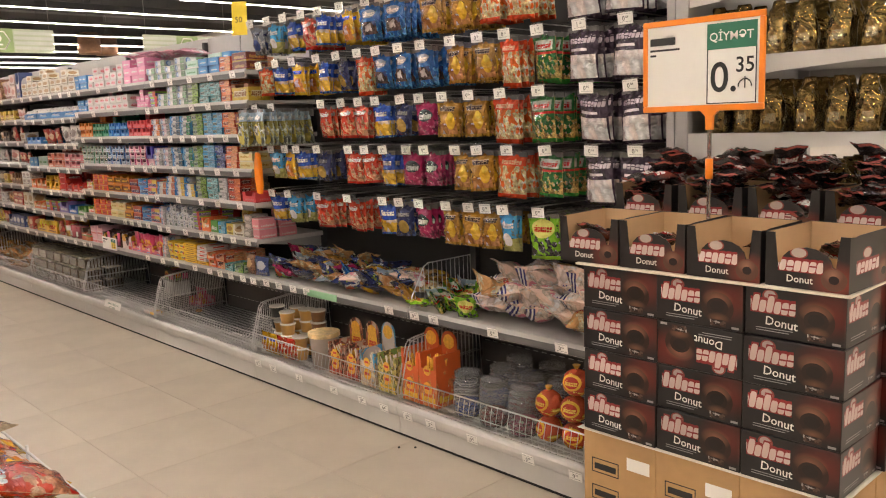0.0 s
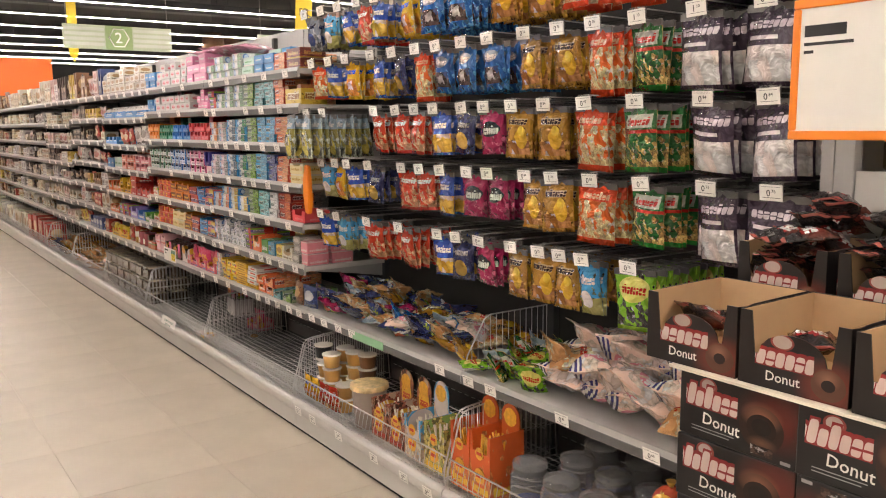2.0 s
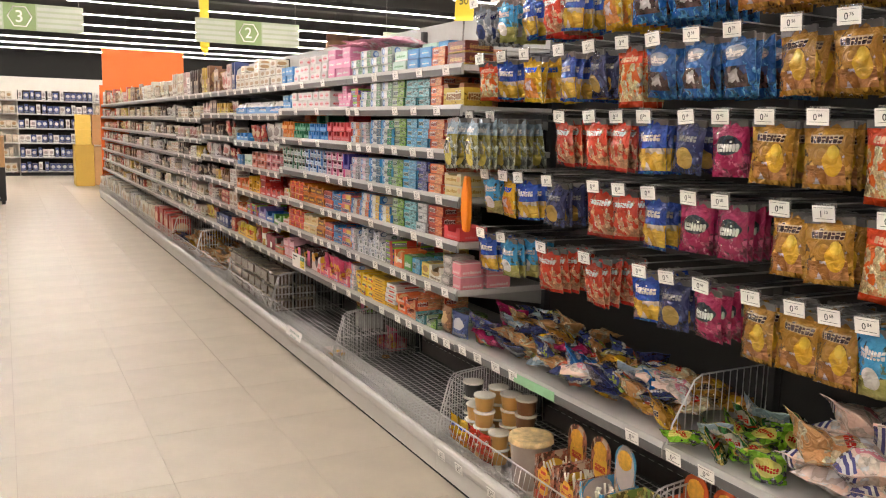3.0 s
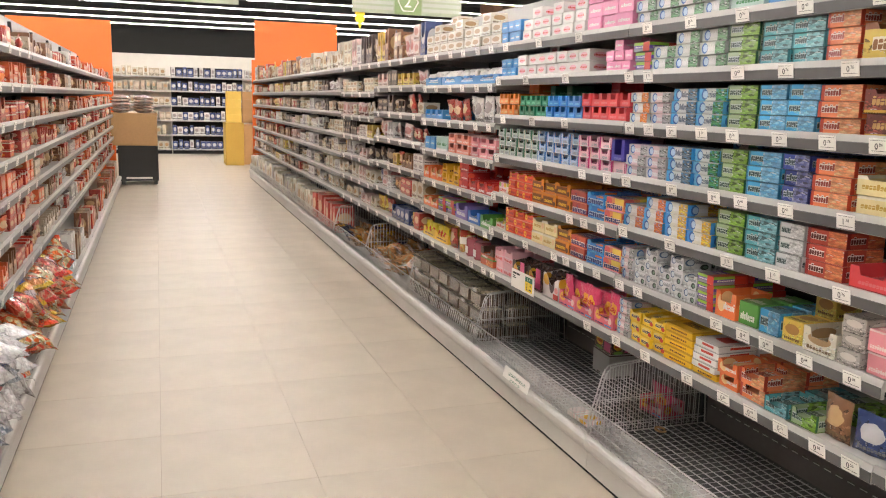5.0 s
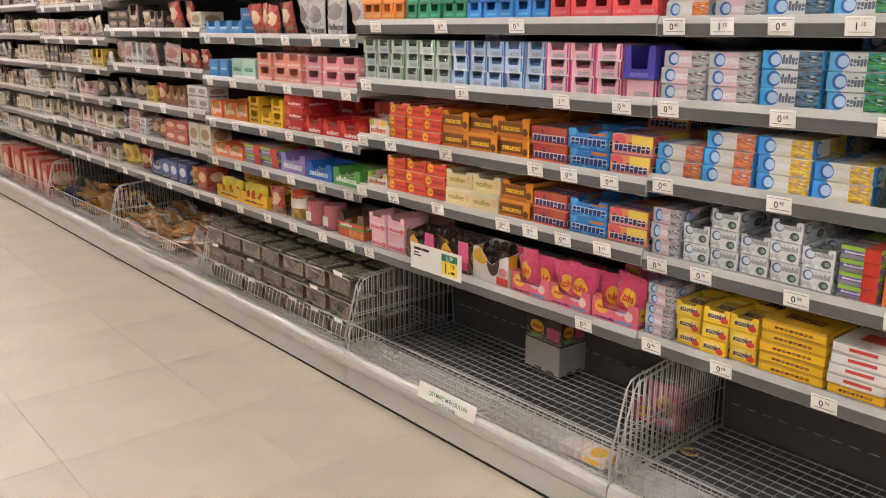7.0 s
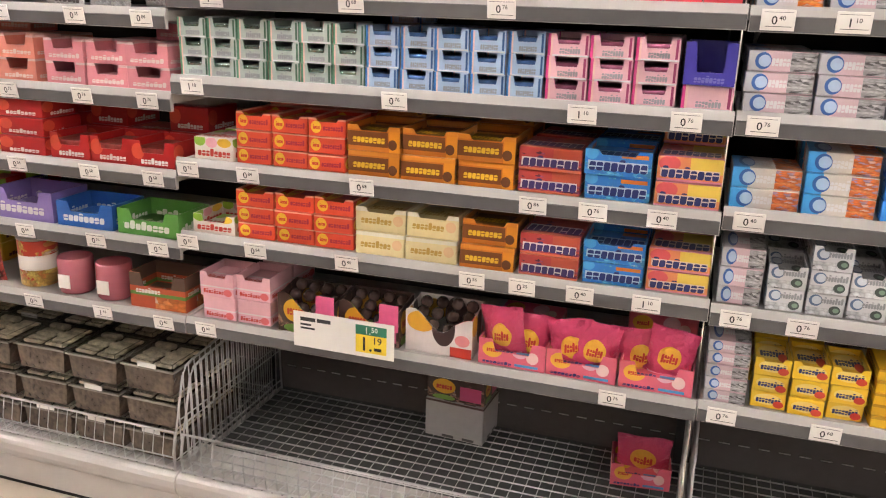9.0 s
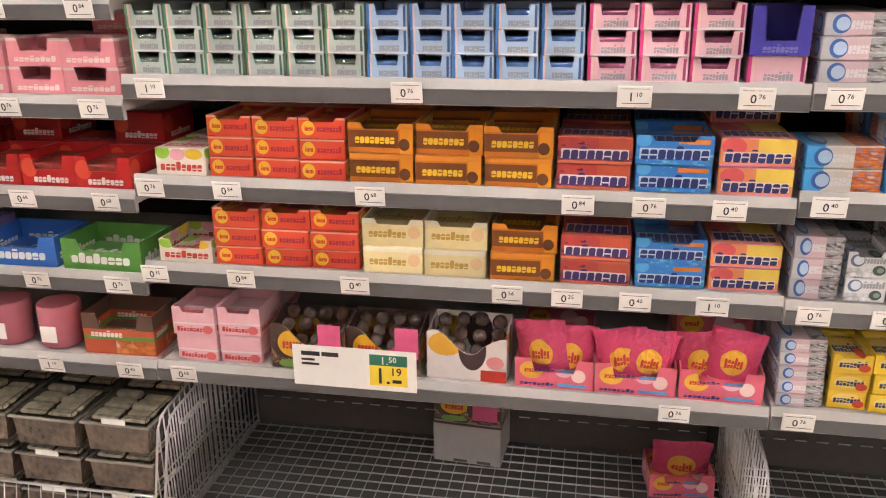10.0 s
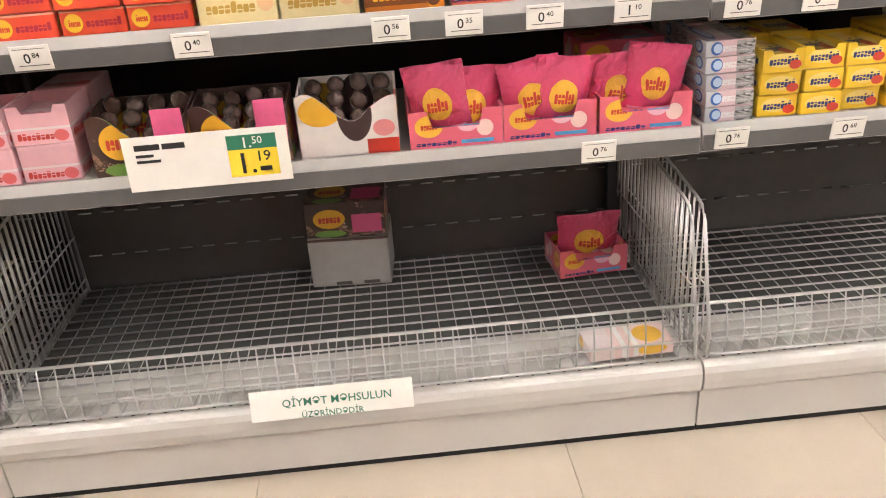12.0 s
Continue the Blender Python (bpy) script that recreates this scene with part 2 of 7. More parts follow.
def prism(bm, outline, axis, a, c, index=0):
    """Extrude a 2D outline along an axis from a to c. axis x: (y, z); y: (x, z); z: (x, y)."""
    def at(p, s):
        return {"x": (s, p[0], p[1]), "y": (p[0], s, p[1]), "z": (p[0], p[1], s)}[axis]
    lo = [bm.verts.new(at(p, a)) for p in outline]
    hi = [bm.verts.new(at(p, c)) for p in outline]
    k = len(outline)
    fs = [bm.faces.new(lo), bm.faces.new(hi[::-1])]
    for i in range(k):
        fs.append(bm.faces.new((lo[i], hi[i], hi[(i + 1) % k], lo[(i + 1) % k])))
    for f in fs:
        f.material_index = index
    bmesh.ops.recalc_face_normals(bm, faces=fs)
    return bm


def tube(bm, points, r, sides=5, index=0):
    rings = []
    for i, p in enumerate(points):
        p = Vector(p)
        d = (Vector(points[min(i + 1, len(points) - 1)]) - Vector(points[max(i - 1, 0)])).normalized()
        a = d.cross(Vector((0, 0, 1)) if abs(d.z) < 0.9 else Vector((1, 0, 0))).normalized()
        c = d.cross(a)
        rings.append([bm.verts.new(p + r * (math.cos(t) * a + math.sin(t) * c)) for t in [2 * math.pi * k / sides for k in range(sides)]])
    for q, s in zip(rings, rings[1:]):
        for k in range(sides):
            f = bm.faces.new((q[k], q[(k + 1) % sides], s[(k + 1) % sides], s[k]))
            f.material_index = index
            f.smooth = True
    bm.faces.new(rings[0][::-1])
    bm.faces.new(rings[-1])
    return bm


def lathe(bm, profile, seg=14, index=0, cx=0.0, cy=0.0):
    rings = []
    for r, z in profile:
        rings.append([bm.verts.new((cx + r * math.cos(2 * math.pi * k / seg), cy + r * math.sin(2 * math.pi * k / seg), z)) for k in range(seg)])
    for q, s in zip(rings, rings[1:]):
        for k in range(seg):
            f = bm.faces.new((q[k], q[(k + 1) % seg], s[(k + 1) % seg], s[k]))
            f.material_index = index
            f.smooth = True
    lay = bm.loops.layers.uv.verify()
    z0, z1 = profile[0][1], max(p[1] for p in profile) + 1e-6
    for q, ring in enumerate(rings):
        for k, v in enumerate(ring):
            for lp in v.link_loops:
                lp[lay].uv = (abs(2 * k / seg - 1), (v.co.z - z0) / (z1 - z0))
    f = bm.faces.new(rings[0][::-1])
    g = bm.faces.new(rings[-1])
    f.material_index = g.material_index = index
    return bm


def face_uv(bm, w, d, h, z0=0.0):
    """Face coordinates for a pack whose front is at x = 0: u from the viewer's left, v upward."""
    lay = bm.loops.layers.uv.verify()
    for f in bm.faces:
        nx, ny, nz = (abs(c) for c in f.normal)
        for lp in f.loops:
            x, y, z = lp.vert.co
            u, v = 0.5 - y / w, (z - z0) / h
            if ny > nx and ny > nz:
                u = x / d
            elif nz > nx and nz > ny:
                v = x / d
            lp[lay].uv = (u, v)


def text_bm(bm, words, size, x, y, turn=0.0, index=0, shift=0.0):
    """Letters laid flat on the plane x = shift, read from the -x side; (x, y) is the start, to the viewer's right and up."""
    cu = bpy.data.curves.new("letters", "FONT")
    cu.body, cu.size, cu.resolution_u, cu.offset = words, size, 2 if size < 0.05 else 6, size * 0.009
    ob = bpy.data.objects.new("letters", cu)
    me = bpy.data.meshes.new_from_object(ob)
    before = len(bm.faces)
    bm.from_mesh(me)
    bm.verts.ensure_lookup_table()
    bm.faces.ensure_lookup_table()
    done = set()
    for f in bm.faces[before:]:
        f.material_index = index
        for v in f.verts:
            if v not in done:
                done.add(v)
                a, c = v.co.x, v.co.y
                a, c = a * math.cos(turn) - c * math.sin(turn), a * math.sin(turn) + c * math.cos(turn)
                v.co = Vector((shift, -(x + a), y + c))
    bpy.data.objects.remove(ob)
    bpy.data.curves.remove(cu)
    bpy.data.meshes.remove(me)
    return bm


# ---- pack shapes (front at x = 0, body toward +x, standing on z = 0) ----
def carton_mesh(name, w, d, h, m):
    bm = boxed(0, d, -w / 2, w / 2, 0, h, min(0.003, h * 0.06))
    bm.normal_update()
    face_uv(bm, w, d, h)
    return to_mesh(name, bm, m)


def tray_bm(w, d, h, low=0.55, tab=0.2, slope=0.05, back=1.0):
    """An open display carton: four thin walls and a floor, the front cut down between two corner tabs."""
    t = 0.003
    bm = bmesh.new()
    a, c = w / 2, w / 2 - tab * w
    e = c - slope * w
    prism(bm, [(-a, 0), (a, 0), (a, h), (c, h), (e, h * low), (-e, h * low), (-c, h), (-a, h)], "x", 0, t)
    box(bm, d - t, d, -a, a, 0, h * back)
    for s in (-1, 1):
        prism(bm, [(t, 0), (d - t, 0), (d - t, h * back), (t + 0.25 * d, h), (t, h)], "y", s * a, s * (a - t))
    box(bm, t, d - t, -a + t, a - t, 0, t)
    bm.normal_update()
    face_uv(bm, w, d, h)
    return bm


def bag_mesh(name, w, h, th, m, seed=0, hang=True, nu=6, nv=9):
    """A sealed pillow bag with crimped ends and creases; hangs from its top edge if hang, else lies about its middle."""
    rnd = random.Random(seed)
    bm = bmesh.new()
    lay = bm.loops.layers.uv.verify()
    grids = []
    for side in (-1, 1):
        g = []
        for j in range(nv + 1):
            row = []
            for i in range(nu + 1):
                u, v = i / nu, j / nv
                e = max(0.0, 1 - abs(2 * u - 1) ** 3.0)
                vv = (v - 0.09) / 0.80
                q = 0.0 if vv <= 0 or vv >= 1 else (math.sin(math.pi * vv) ** 0.45)
                sag = 0.75 + 0.4 * (1 - v)
                bul = th / 2 * e * q * sag + (0.007 * rnd.uniform(-1, 1) if 0 < i < nu and q > 0 else 0)
                pinch = 1 - 0.06 * q
                x = side * (bul + 0.0008) + 0.003 * math.sin(9 * u + seed) * (1 - q)
                row.append(bm.verts.new((x, (0.5 - u) * w * pinch, (v - 1) * h if hang else (v - 0.5) * h)))
            g.append(row)
        grids.append(g)
    for side, g in zip((-1, 1), grids):
        for j in range(nv):
            for i in range(nu):
                q = [g[j][i], g[j][i + 1], g[j + 1][i + 1], g[j + 1][i]]
                f = bm.faces.new(q if side < 0 else q[::-1])
                f.smooth = True
                idx = [(i, j), (i + 1, j), (i + 1, j + 1), (i, j + 1)]
                for lp, (a, c) in zip(f.loops, idx if side < 0 else idx[::-1]):
                    lp[lay].uv = (a / nu, c / nv)
    a, c = grids
    for j in range(nv):
        bm.faces.new((a[j][0], a[j + 1][0], c[j + 1][0], c[j][0]))
        bm.faces.new((a[j + 1][nu], a[j][nu], c[j][nu], c[j + 1][nu]))
    for i in range(nu):
        bm.faces.new((a[0][i + 1], a[0][i], c[0][i], c[0][i + 1]))
        bm.faces.new((a[nv][i], a[nv][i + 1], c[nv][i + 1], c[nv][i]))
    return to_mesh(name, bm, m)


def put(name, me, m, label="", category="", group="", kind=""):
    ob = new(name, me)
    ob.matrix_basis = m
    return tagged(ob, label, category, group, kind)


def child(name, me, parent, label=""):
    ob = new(name, me)
    ob.parent = parent
    return tagged(ob, label)


# ---- plan ----
SHELF_X, BASE_X, BACK_X = 2.45, 2.358, 2.95
BAY = 1.33
LEFT_X = 0.03


def bay_y(k):
    return 3.09 + BAY * k


def right_bay(k):
    return pose(SHELF_X, bay_y(k) + BAY / 2, 0)


def left_bay(k):
    return pose(LEFT_X, bay_y(k) + BAY / 2, 0, 0, 0, 180)


# ---- setting: floor, walls, ceiling, lights ----
floor_base = part("floor", boxed(-14, 18, -9, 36, -0.12, -0.004), M_JOINT, None)
tagged(floor_base, "beige stone-effect tiled shop floor with thin dark joints", "floor", kind="structure")
for nm, b in (("wall_west", (-14.2, -14, -9, 36, 0, 5.4)), ("wall_east", (18, 18.2, -9, 36, 0, 5.4)), ("wall_south", (-14.2, 18.2, -9.2, -9, 0, 5.4)), ("wall_north", (-14.2, 18.2, 36, 36.2, 0, 3.0)), ("wall_north_upper", (-14.2, 18.2, 36, 36.2, 3.0, 5.4))):
    tagged(part(nm, boxed(*b), M_PALE if nm == "wall_north" else M_CEIL if nm == "wall_north_upper" else M_WALL, None), "plain painted shop wall", "wall", kind="structure")
tagged(part("ceiling", boxed(-14.2, 18.2, -9.2, 36.2, 5.4, 5.6), M_CEIL, None), "dark painted open ceiling above lamps", "ceiling", kind="structure")

lamp_bm = boxed(-12, 16, -0.024, 0.024, 0.02, 0.07, 0.004)
lamp_glow = boxed(-12, 16, -0.012, 0.012, 0.012, 0.02, 0.002)
strip = thing("ceiling_light", "long white linear lamp hung under dark ceiling", "lamp", "rows of linear lamps", (0, -5.5, 3.85))
part("housing", lamp_bm, M_DUCT, strip)
part("diffuser", lamp_glow, M_LAMP, strip, "glowing white diffuser")
for q in range(8):
    part("cable", tube(bmesh.new(), [(-11 + 3.8 * q, 0, 0.068), (-11 + 3.8 * q, 0, 1.55)], 0.004, 4), M_DUCT, strip, "thin hanging cable")
for i in range(1, 18):
    copy_thing(strip, pose(0, -5.5 + 2.3 * i, 3.85))
for i in range(5):
    duct = thing("ceiling_duct", "dark grey service duct under the ceiling", "duct", "ceiling ducts", (0, 2 + 6 * i, 4.9))
    part("duct_body", boxed(-12, 16, -0.25, 0.25, 0, 0.3, 0.02), M_DUCT, duct)
    for q in range(6):
        part("hanger", boxed(-10 + 5 * q, -9.97 + 5 * q, -0.27, 0.27, 0.3, 0.5), M_DUCT, duct)


# ---- gondola parts ----
def base_mesh(w):
    bm = bmesh.new()
    d = BASE_X - SHELF_X
    prism(bm, [(d + 0.012, 0.014), (d + 0.01, 0.098), (d + 0.002, 0.103), (d - 0.005, 0.112), (d - 0.008, 0.128), (d - 0.008, 0.148), (d - 0.003, 0.16), (d + 0.004, 0.165), (d + 0.012, 0.167), (d + 0.034, 0.167), (d + 0.038, 0.163), (0.5, 0.163), (0.5, 0.014)], "y", -w / 2 + 0.002, w / 2 - 0.002)
    return to_mesh("base_panel", bm, M_BASE)


def gap_shade_mesh(w):
    # solid black strip that paints the shade of the gap under the base
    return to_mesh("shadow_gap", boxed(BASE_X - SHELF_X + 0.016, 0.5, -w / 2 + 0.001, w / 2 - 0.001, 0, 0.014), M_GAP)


dots = bmesh.new()
for i in range(44):
    for j in (0, 1):
        y = -BAY / 2 + 0.02 + i * 0.03 + j * 0.006
        box(dots, BASE_X - SHELF_X + 0.018 + j * 0.004, BASE_X - SHELF_X + 0.021 + j * 0.004, y, y + 0.006, 0.1671, 0.1674)
DOTS_ME = to_mesh("slot_row", dots, M_GAP)
BASE_ME, GAP_SHADE_ME = base_mesh(BAY), gap_shade_mesh(BAY)
BACK_ME = to_mesh("back_panel", boxed(0.5, 0.52, -BAY / 2 + 0.002, BAY / 2 - 0.002, 0.562, 1.9), M_BACK)
LOW_ME = to_mesh("lower_back", boxed(0.498, 0.52, -BAY / 2 + 0.002, BAY / 2 - 0.002, 0.164, 0.56), M_LOWBACK)
CREST_ME = to_mesh("crest_panel", boxed(0.497, 0.523, -BAY / 2 + 0.001, BAY / 2 - 0.001, 1.902, 2.13, 0.003), M_STEEL)
DARKCREST_ME = to_mesh("crest_panel", boxed(0.497, 0.523, -BAY / 2 + 0.001, BAY / 2 - 0.001, 1.902, 2.13, 0.003), M_BACK)
UP_ME = to_mesh("upright", boxed(0.47, 0.5, -0.018, 0.018, 0.164, 2.1, 0.003), M_DUCT)


def gondola(m, group, label, crest=None):
    g = thing("gondola_bay", label, "shelving", group)
    g.matrix_basis = m
    child("base_panel", BASE_ME, g)
    tagged(child("slot_row", DOTS_ME, g, "row of small punched slots"), kind="stuff")
    child("shadow_gap", GAP_SHADE_ME, g, "black strip standing in for the floor gap's shade")
    child("back_panel", BACK_ME, g, "dark perforated back")
    child("lower_back_panel", LOW_ME, g, "brownish grey lower back")
    child("crest_panel", crest or CREST_ME, g, "dark top panel" if crest else "grey top panel")
    u = child("upright", UP_ME, g)
    u.location = (0, -BAY / 2 + 0.02, 0)
    return g


def shelf_parts(w):
    t = 0.0015
    deck = boxed(0.006, 0.48, -w / 2 + 0.004, w / 2 - 0.004, -0.028, -0.002, 0.002)
    rail = prism(bmesh.new(), [(0.006, 0.004), (0, 0.004), (-0.006, -0.014), (-0.006, -0.018), (-0.004, -0.046), (0.006, -0.046)], "y", -w / 2 + t, w / 2 - t)
    strip_ = prism(bmesh.new(), [(-0.0055, -0.0145), (-0.0085, -0.0165), (-0.0065, -0.044), (-0.0035, -0.045)], "y", -w / 2 + 2 * t, w / 2 - 2 * t)
    br = prism(bmesh.new(), [(0.03, -0.03), (0.47, -0.03), (0.47, -0.1), (0.3, -0.07)], "y", -0.002, 0.002)
    return to_mesh("deck", deck, M_DECK), to_mesh("price_rail", rail, M_RAILTOP), to_mesh("rail_strip", strip_, M_RAIL), to_mesh("bracket", br, M_STEEL)


DECK_ME, RAIL_ME, STRIP_ME, BRACKET_ME = shelf_parts(BAY)


def shelf(m, z, group, x=0.0):
    s = thing("shelf", "grey metal shelf with a price rail", "shelf", group)
    s.matrix_basis = m @ pose(x, 0, z)
    child("deck", DECK_ME, s)
    child("rail_strip", STRIP_ME, child("price_rail", RAIL_ME, s, "cream plastic price rail"), "dark grey strip")
    for e in (-1, 1):
        b = child("bracket", BRACKET_ME, s)
        b.location = (0, e * (BAY / 2 - 0.03), 0)
    return s


# ---- wire baskets ----
def wires(segs, r):
    bm = bmesh.new()
    for s in segs:
        tube(bm, s, r)
    return bm


def divider_mesh():
    segs = []
    top = [(-0.078, 0, 0.17), (-0.076, 0, 0.235), (-0.02, 0, 0.43), (0.0, 0, 0.455), (0.03, 0, 0.462), (0.46, 0, 0.50), (0.48, 0, 0.17)]
    bm = wires([top], 0.0035)
    n = 20
    for i in range(1, n):
        x = -0.07 + i * 0.54 / n
        zt = 0.25 + (x + 0.076) * 3.2 if x < -0.01 else 0.458 + x * 0.09
        tube(bm, [(x, 0, 0.168), (x, 0, zt)], 0.0021)
    for z in (0.2, 0.31):
        tube(bm, [(-0.07 + (z - 0.2) * 0.3, 0, z), (0.48, 0, z)], 0.002)
    return to_mesh("divider_wires", bm, M_WIRE)


def front_mesh(w):
    a = w / 2 - 0.012
    bm = wires([[(-0.07, -a, 0.285), (-0.07, a, 0.285)], [(-0.078, -a, 0.176), (-0.078, a, 0.176)]], 0.0035)
    tube(bm, [(-0.083, -a, 0.215), (-0.083, a, 0.215)], 0.002)
    n = 40
    for i in range(n + 1):
        y = -a + 2 * a * i / n
        tube(bm, [(-0.07, y, 0.286), (-0.084, y, 0.225), (-0.078, y, 0.178), (-0.02, y, 0.172)], 0.0016, 4)
    return to_mesh("front_wires", bm, M_WIRE)


def grid_mesh(w):
    a = w / 2 - 0.015
    bm = bmesh.new()
    for i in range(15):
        x = -0.07 + 0.038 * i
        tube(bm, [(x, -a, 0.173), (x, a, 0.173)], 0.0026, 4)
    for i in range(37):
        y = -a + 2 * a * i / 36
        tube(bm, [(-0.075, y, 0.1695), (0.48, y, 0.1695)], 0.0012, 4)
    for z in (0.25, 0.36):
        for i in range(24):
            y = -a + 2 * a * (i + 0.2) / 24
            tube(bm, [(0.496, y, z), (0.496, y + 0.03, z)], 0.0018, 4)
    return to_mesh("floor_wires", bm, M_GRID)


DIV_ME, FRONT_ME, GRID_ME = divider_mesh(), front_mesh(BAY), grid_mesh(BAY)
# added dark sheet: shade under the lowest shelf, put on the deck's rear
REAR_SHADE_ME = to_mesh("rear_shade_sheet", boxed(0.085, 0.498, -BAY / 2 + 0.01, BAY / 2 - 0.01, 0.1635, 0.1665), M_REARSHADE)


def basket(m, group, label):
    b = thing("wire_basket", label, "basket", group)
    b.matrix_basis = m
    tagged(child("wire_floor", GRID_ME, b), kind="stuff")
    tagged(child("wire_front", FRONT_ME, b), kind="stuff")
    child("base_liner", REAR_SHADE_ME, b, "dark sheet standing in for shade on rear deck")
    for e in (-1, 1):
        d = tagged(child("wire_divider", DIV_ME, b), kind="stuff")
        d.location = (0, e * (BAY / 2 - 0.012), 0)
    return b


# ---- price tags ----
def tag_meshes(num):
    big, small = num.split(".")
    bm = boxed(-0.0025, 0, -0.031, 0.031, -0.02, 0.02, 0.0008)
    ink = bmesh.new()
    text_bm(ink, big, 0.023, -0.012, -0.008, shift=-0.0032)
    text_bm(ink, small, 0.012, 0.002, 0.0, shift=-0.0032)
    box(ink, -0.0032, -0.0026, -0.026, 0.026, 0.0145, 0.0152)
    box(ink, -0.0032, -0.0026, -0.026, 0.022, -0.0125, -0.0115)
    return to_mesh("price_tag", bm, M_TAG), to_mesh("printed_price", ink, M_INK)


TAGS = [tag_meshes(s) for s in ("0.76", "0.35", "0.68", "0.40", "1.10", "2.15", "0.56", "0.84")]


def price_tag(m, i=None, tilt=0.0):
    a, c = TAGS[(random.choice((0, 0, 0, 1, 2, 2, 3, 3, 4, 6, 7, 7)) if i is None else i) % len(TAGS)]
    t = put("price_tag", a, m @ pose(0, 0, 0, tilt, -8, 0), "small white price tag with black figures on the rail", "price tag", "price tags")
    child("printed_price", c, t, "black printed figures")
    return t


def rail_tags(m, z, fracs, x=0.0):
    for f in fracs:
        price_tag(m @ pose(x - 0.0095, BAY / 2 - f * BAY, z - 0.022))


# right gondola: two hook bays, then shelved bays to the row's end
LAST = 11
LFAR = (0.6, 0.79, 0.985, 1.185, 1.39, 1.6, 1.82)
LEVELS = {3: (0.6, 0.81, 1.0, 1.2, 1.4, 1.615, 1.82), 4: (0.6, 0.82, 1.02, 1.225, 1.425, 1.625, 1.82), 5: (0.6, 0.8, 1.0, 1.19, 1.37, 1.58, 1.82), 1: (0.605, 0.835, 1.05, 1.247, 1.45, 1.645, 1.82), 2: (0.602, 0.842, 1.036, 1.244, 1.452, 1.65, 1.82)}
for k in range(-1, LAST + 1):
    gondola(right_bay(k), "sweets aisle gondola", "grey metal gondola shelving bay with dark back panel", DARKCREST_ME if k < 1 else None)
    basket(right_bay(k), "bottom baskets", "chromed wire bottom basket with tall side dividers")
    if k >= 1:
        for z in LEVELS.get(k, LFAR):
            shelf(right_bay(k), z, "sweets aisle shelves")
    else:
        shelf(right_bay(k), 0.61, "sweets aisle shelves")
row_end = part("row_end_board", boxed(SHELF_X - 0.02, 3.0, bay_y(LAST + 1) + 0.002, bay_y(LAST + 1) + 0.04, 0, 2.2, 0.004), M_ORANGE, None)
tagged(row_end, "orange end panel closing the shelving row", "panel")
tagged(part("header_panel", boxed(2.5, 4.05, bay_y(LAST + 1) + 0.045, bay_y(LAST + 1) + 0.1, 1.3, 2.92, 0.004), M_ORANGE, None), "tall plain orange header board at row end", "panel")

# left gondola
LFIRST, LLAST = 1, 10
LLEV = (0.6, 0.82, 1.0, 1.18, 1.36, 1.55, 1.74)
for k in range(LFIRST, LLAST + 1):
    gondola(left_bay(k), "opposite gondola", "grey metal gondola shelving bay facing the sweets aisle")
    for z in LLEV:
        shelf(left_bay(k), z, "opposite shelves")
tagged(part("header_panel", boxed(-1.6, 0.02, bay_y(LLAST + 1) + 0.9, bay_y(LLAST + 1) + 0.95, 0, 2.75, 0.004), M_ORANGE, None), "tall plain orange header board at row end", "panel")


# ---- printed designs ----
D = {}


def design(key, base, shapes=(), **kw):
    D[key] = printed("print_" + key, base, shapes, **kw)


design("red_roll", (0.78, 0.09, 0.04), [("rect", 0, 0.9, 1, 1, (0.85, 0.4, 0.3)), ("word", 0.38, 0.3, 0.92, 0.68, (0.42, 0.02, 0.06)), ("oval", 0.06, 0.15, 0.34, 0.85, YELLOW), ("word", 0.12, 0.35, 0.3, 0.65, RED)])
design("brown_caramel", (0.62, 0.19, 0.02), [("rect", 0.0, 0.18, 0.78, 0.76, (0.2, 0.06, 0.015)), ("rect", 0.8, 0, 1, 1, (0.8, 0.3, 0.02)), ("oval", 0.78, 0.1, 0.95, 0.5, (0.15, 0.05, 0.02)), ("rect", 0, 0.82, 1, 1, (0.75, 0.27, 0.03)), ("word", 0.1, 0.3, 0.72, 0.66, YELLOW)])
design("cream_caramel", CREAM, [("rect", 0, 0.82, 1, 1, (0.85, 0.8, 0.65)), ("oval", 0.75, 0.3, 0.95, 0.75, (0.85, 0.55, 0.3)), ("word", 0.1, 0.3, 0.72, 0.66, (0.55, 0.33, 0.05))])
design("mint_red", (0.5, 0.06, 0.05), [("rect", 0.55, 0.5, 1, 1, (0.55, 0.1, 0.05)), ("rect", 0, 0, 1, 0.12, (0.8, 0.2, 0.1)), ("rect", 0.05, 0.2, 0.95, 0.56, WHITE), ("word", 0.06, 0.14, 0.94, 0.7, (0.05, 0.03, 0.16))], blotch=((0.3, 0.04, 0.12), 6, 0.42))
design("mint_blue", (0.03, 0.24, 0.68), [("rect", 0.55, 0.72, 0.95, 0.88, ORANGE), ("oval", 0.0, 0.6, 0.2, 1.05, SKY), ("rect", 0.05, 0.2, 0.95, 0.56, (0.6, 0.7, 0.8)), ("word", 0.06, 0.14, 0.94, 0.7, NAVY)], blotch=(SKY, 5, 0.4))
design("mint_fruit", (0.86, 0.3, 0.12), [("rect", 0.5, 0.4, 1, 1, (0.9, 0.65, 0.1)), ("oval", 0.02, 0.4, 0.35, 1.0, (0.8, 0.12, 0.12)), ("rect", 0, 0, 1, 0.1, (0.85, 0.3, 0.4)), ("rect", 0.05, 0.18, 0.95, 0.52, (0.85, 0.7, 0.6)), ("word", 0.06, 0.12, 0.94, 0.66, NAVY)])
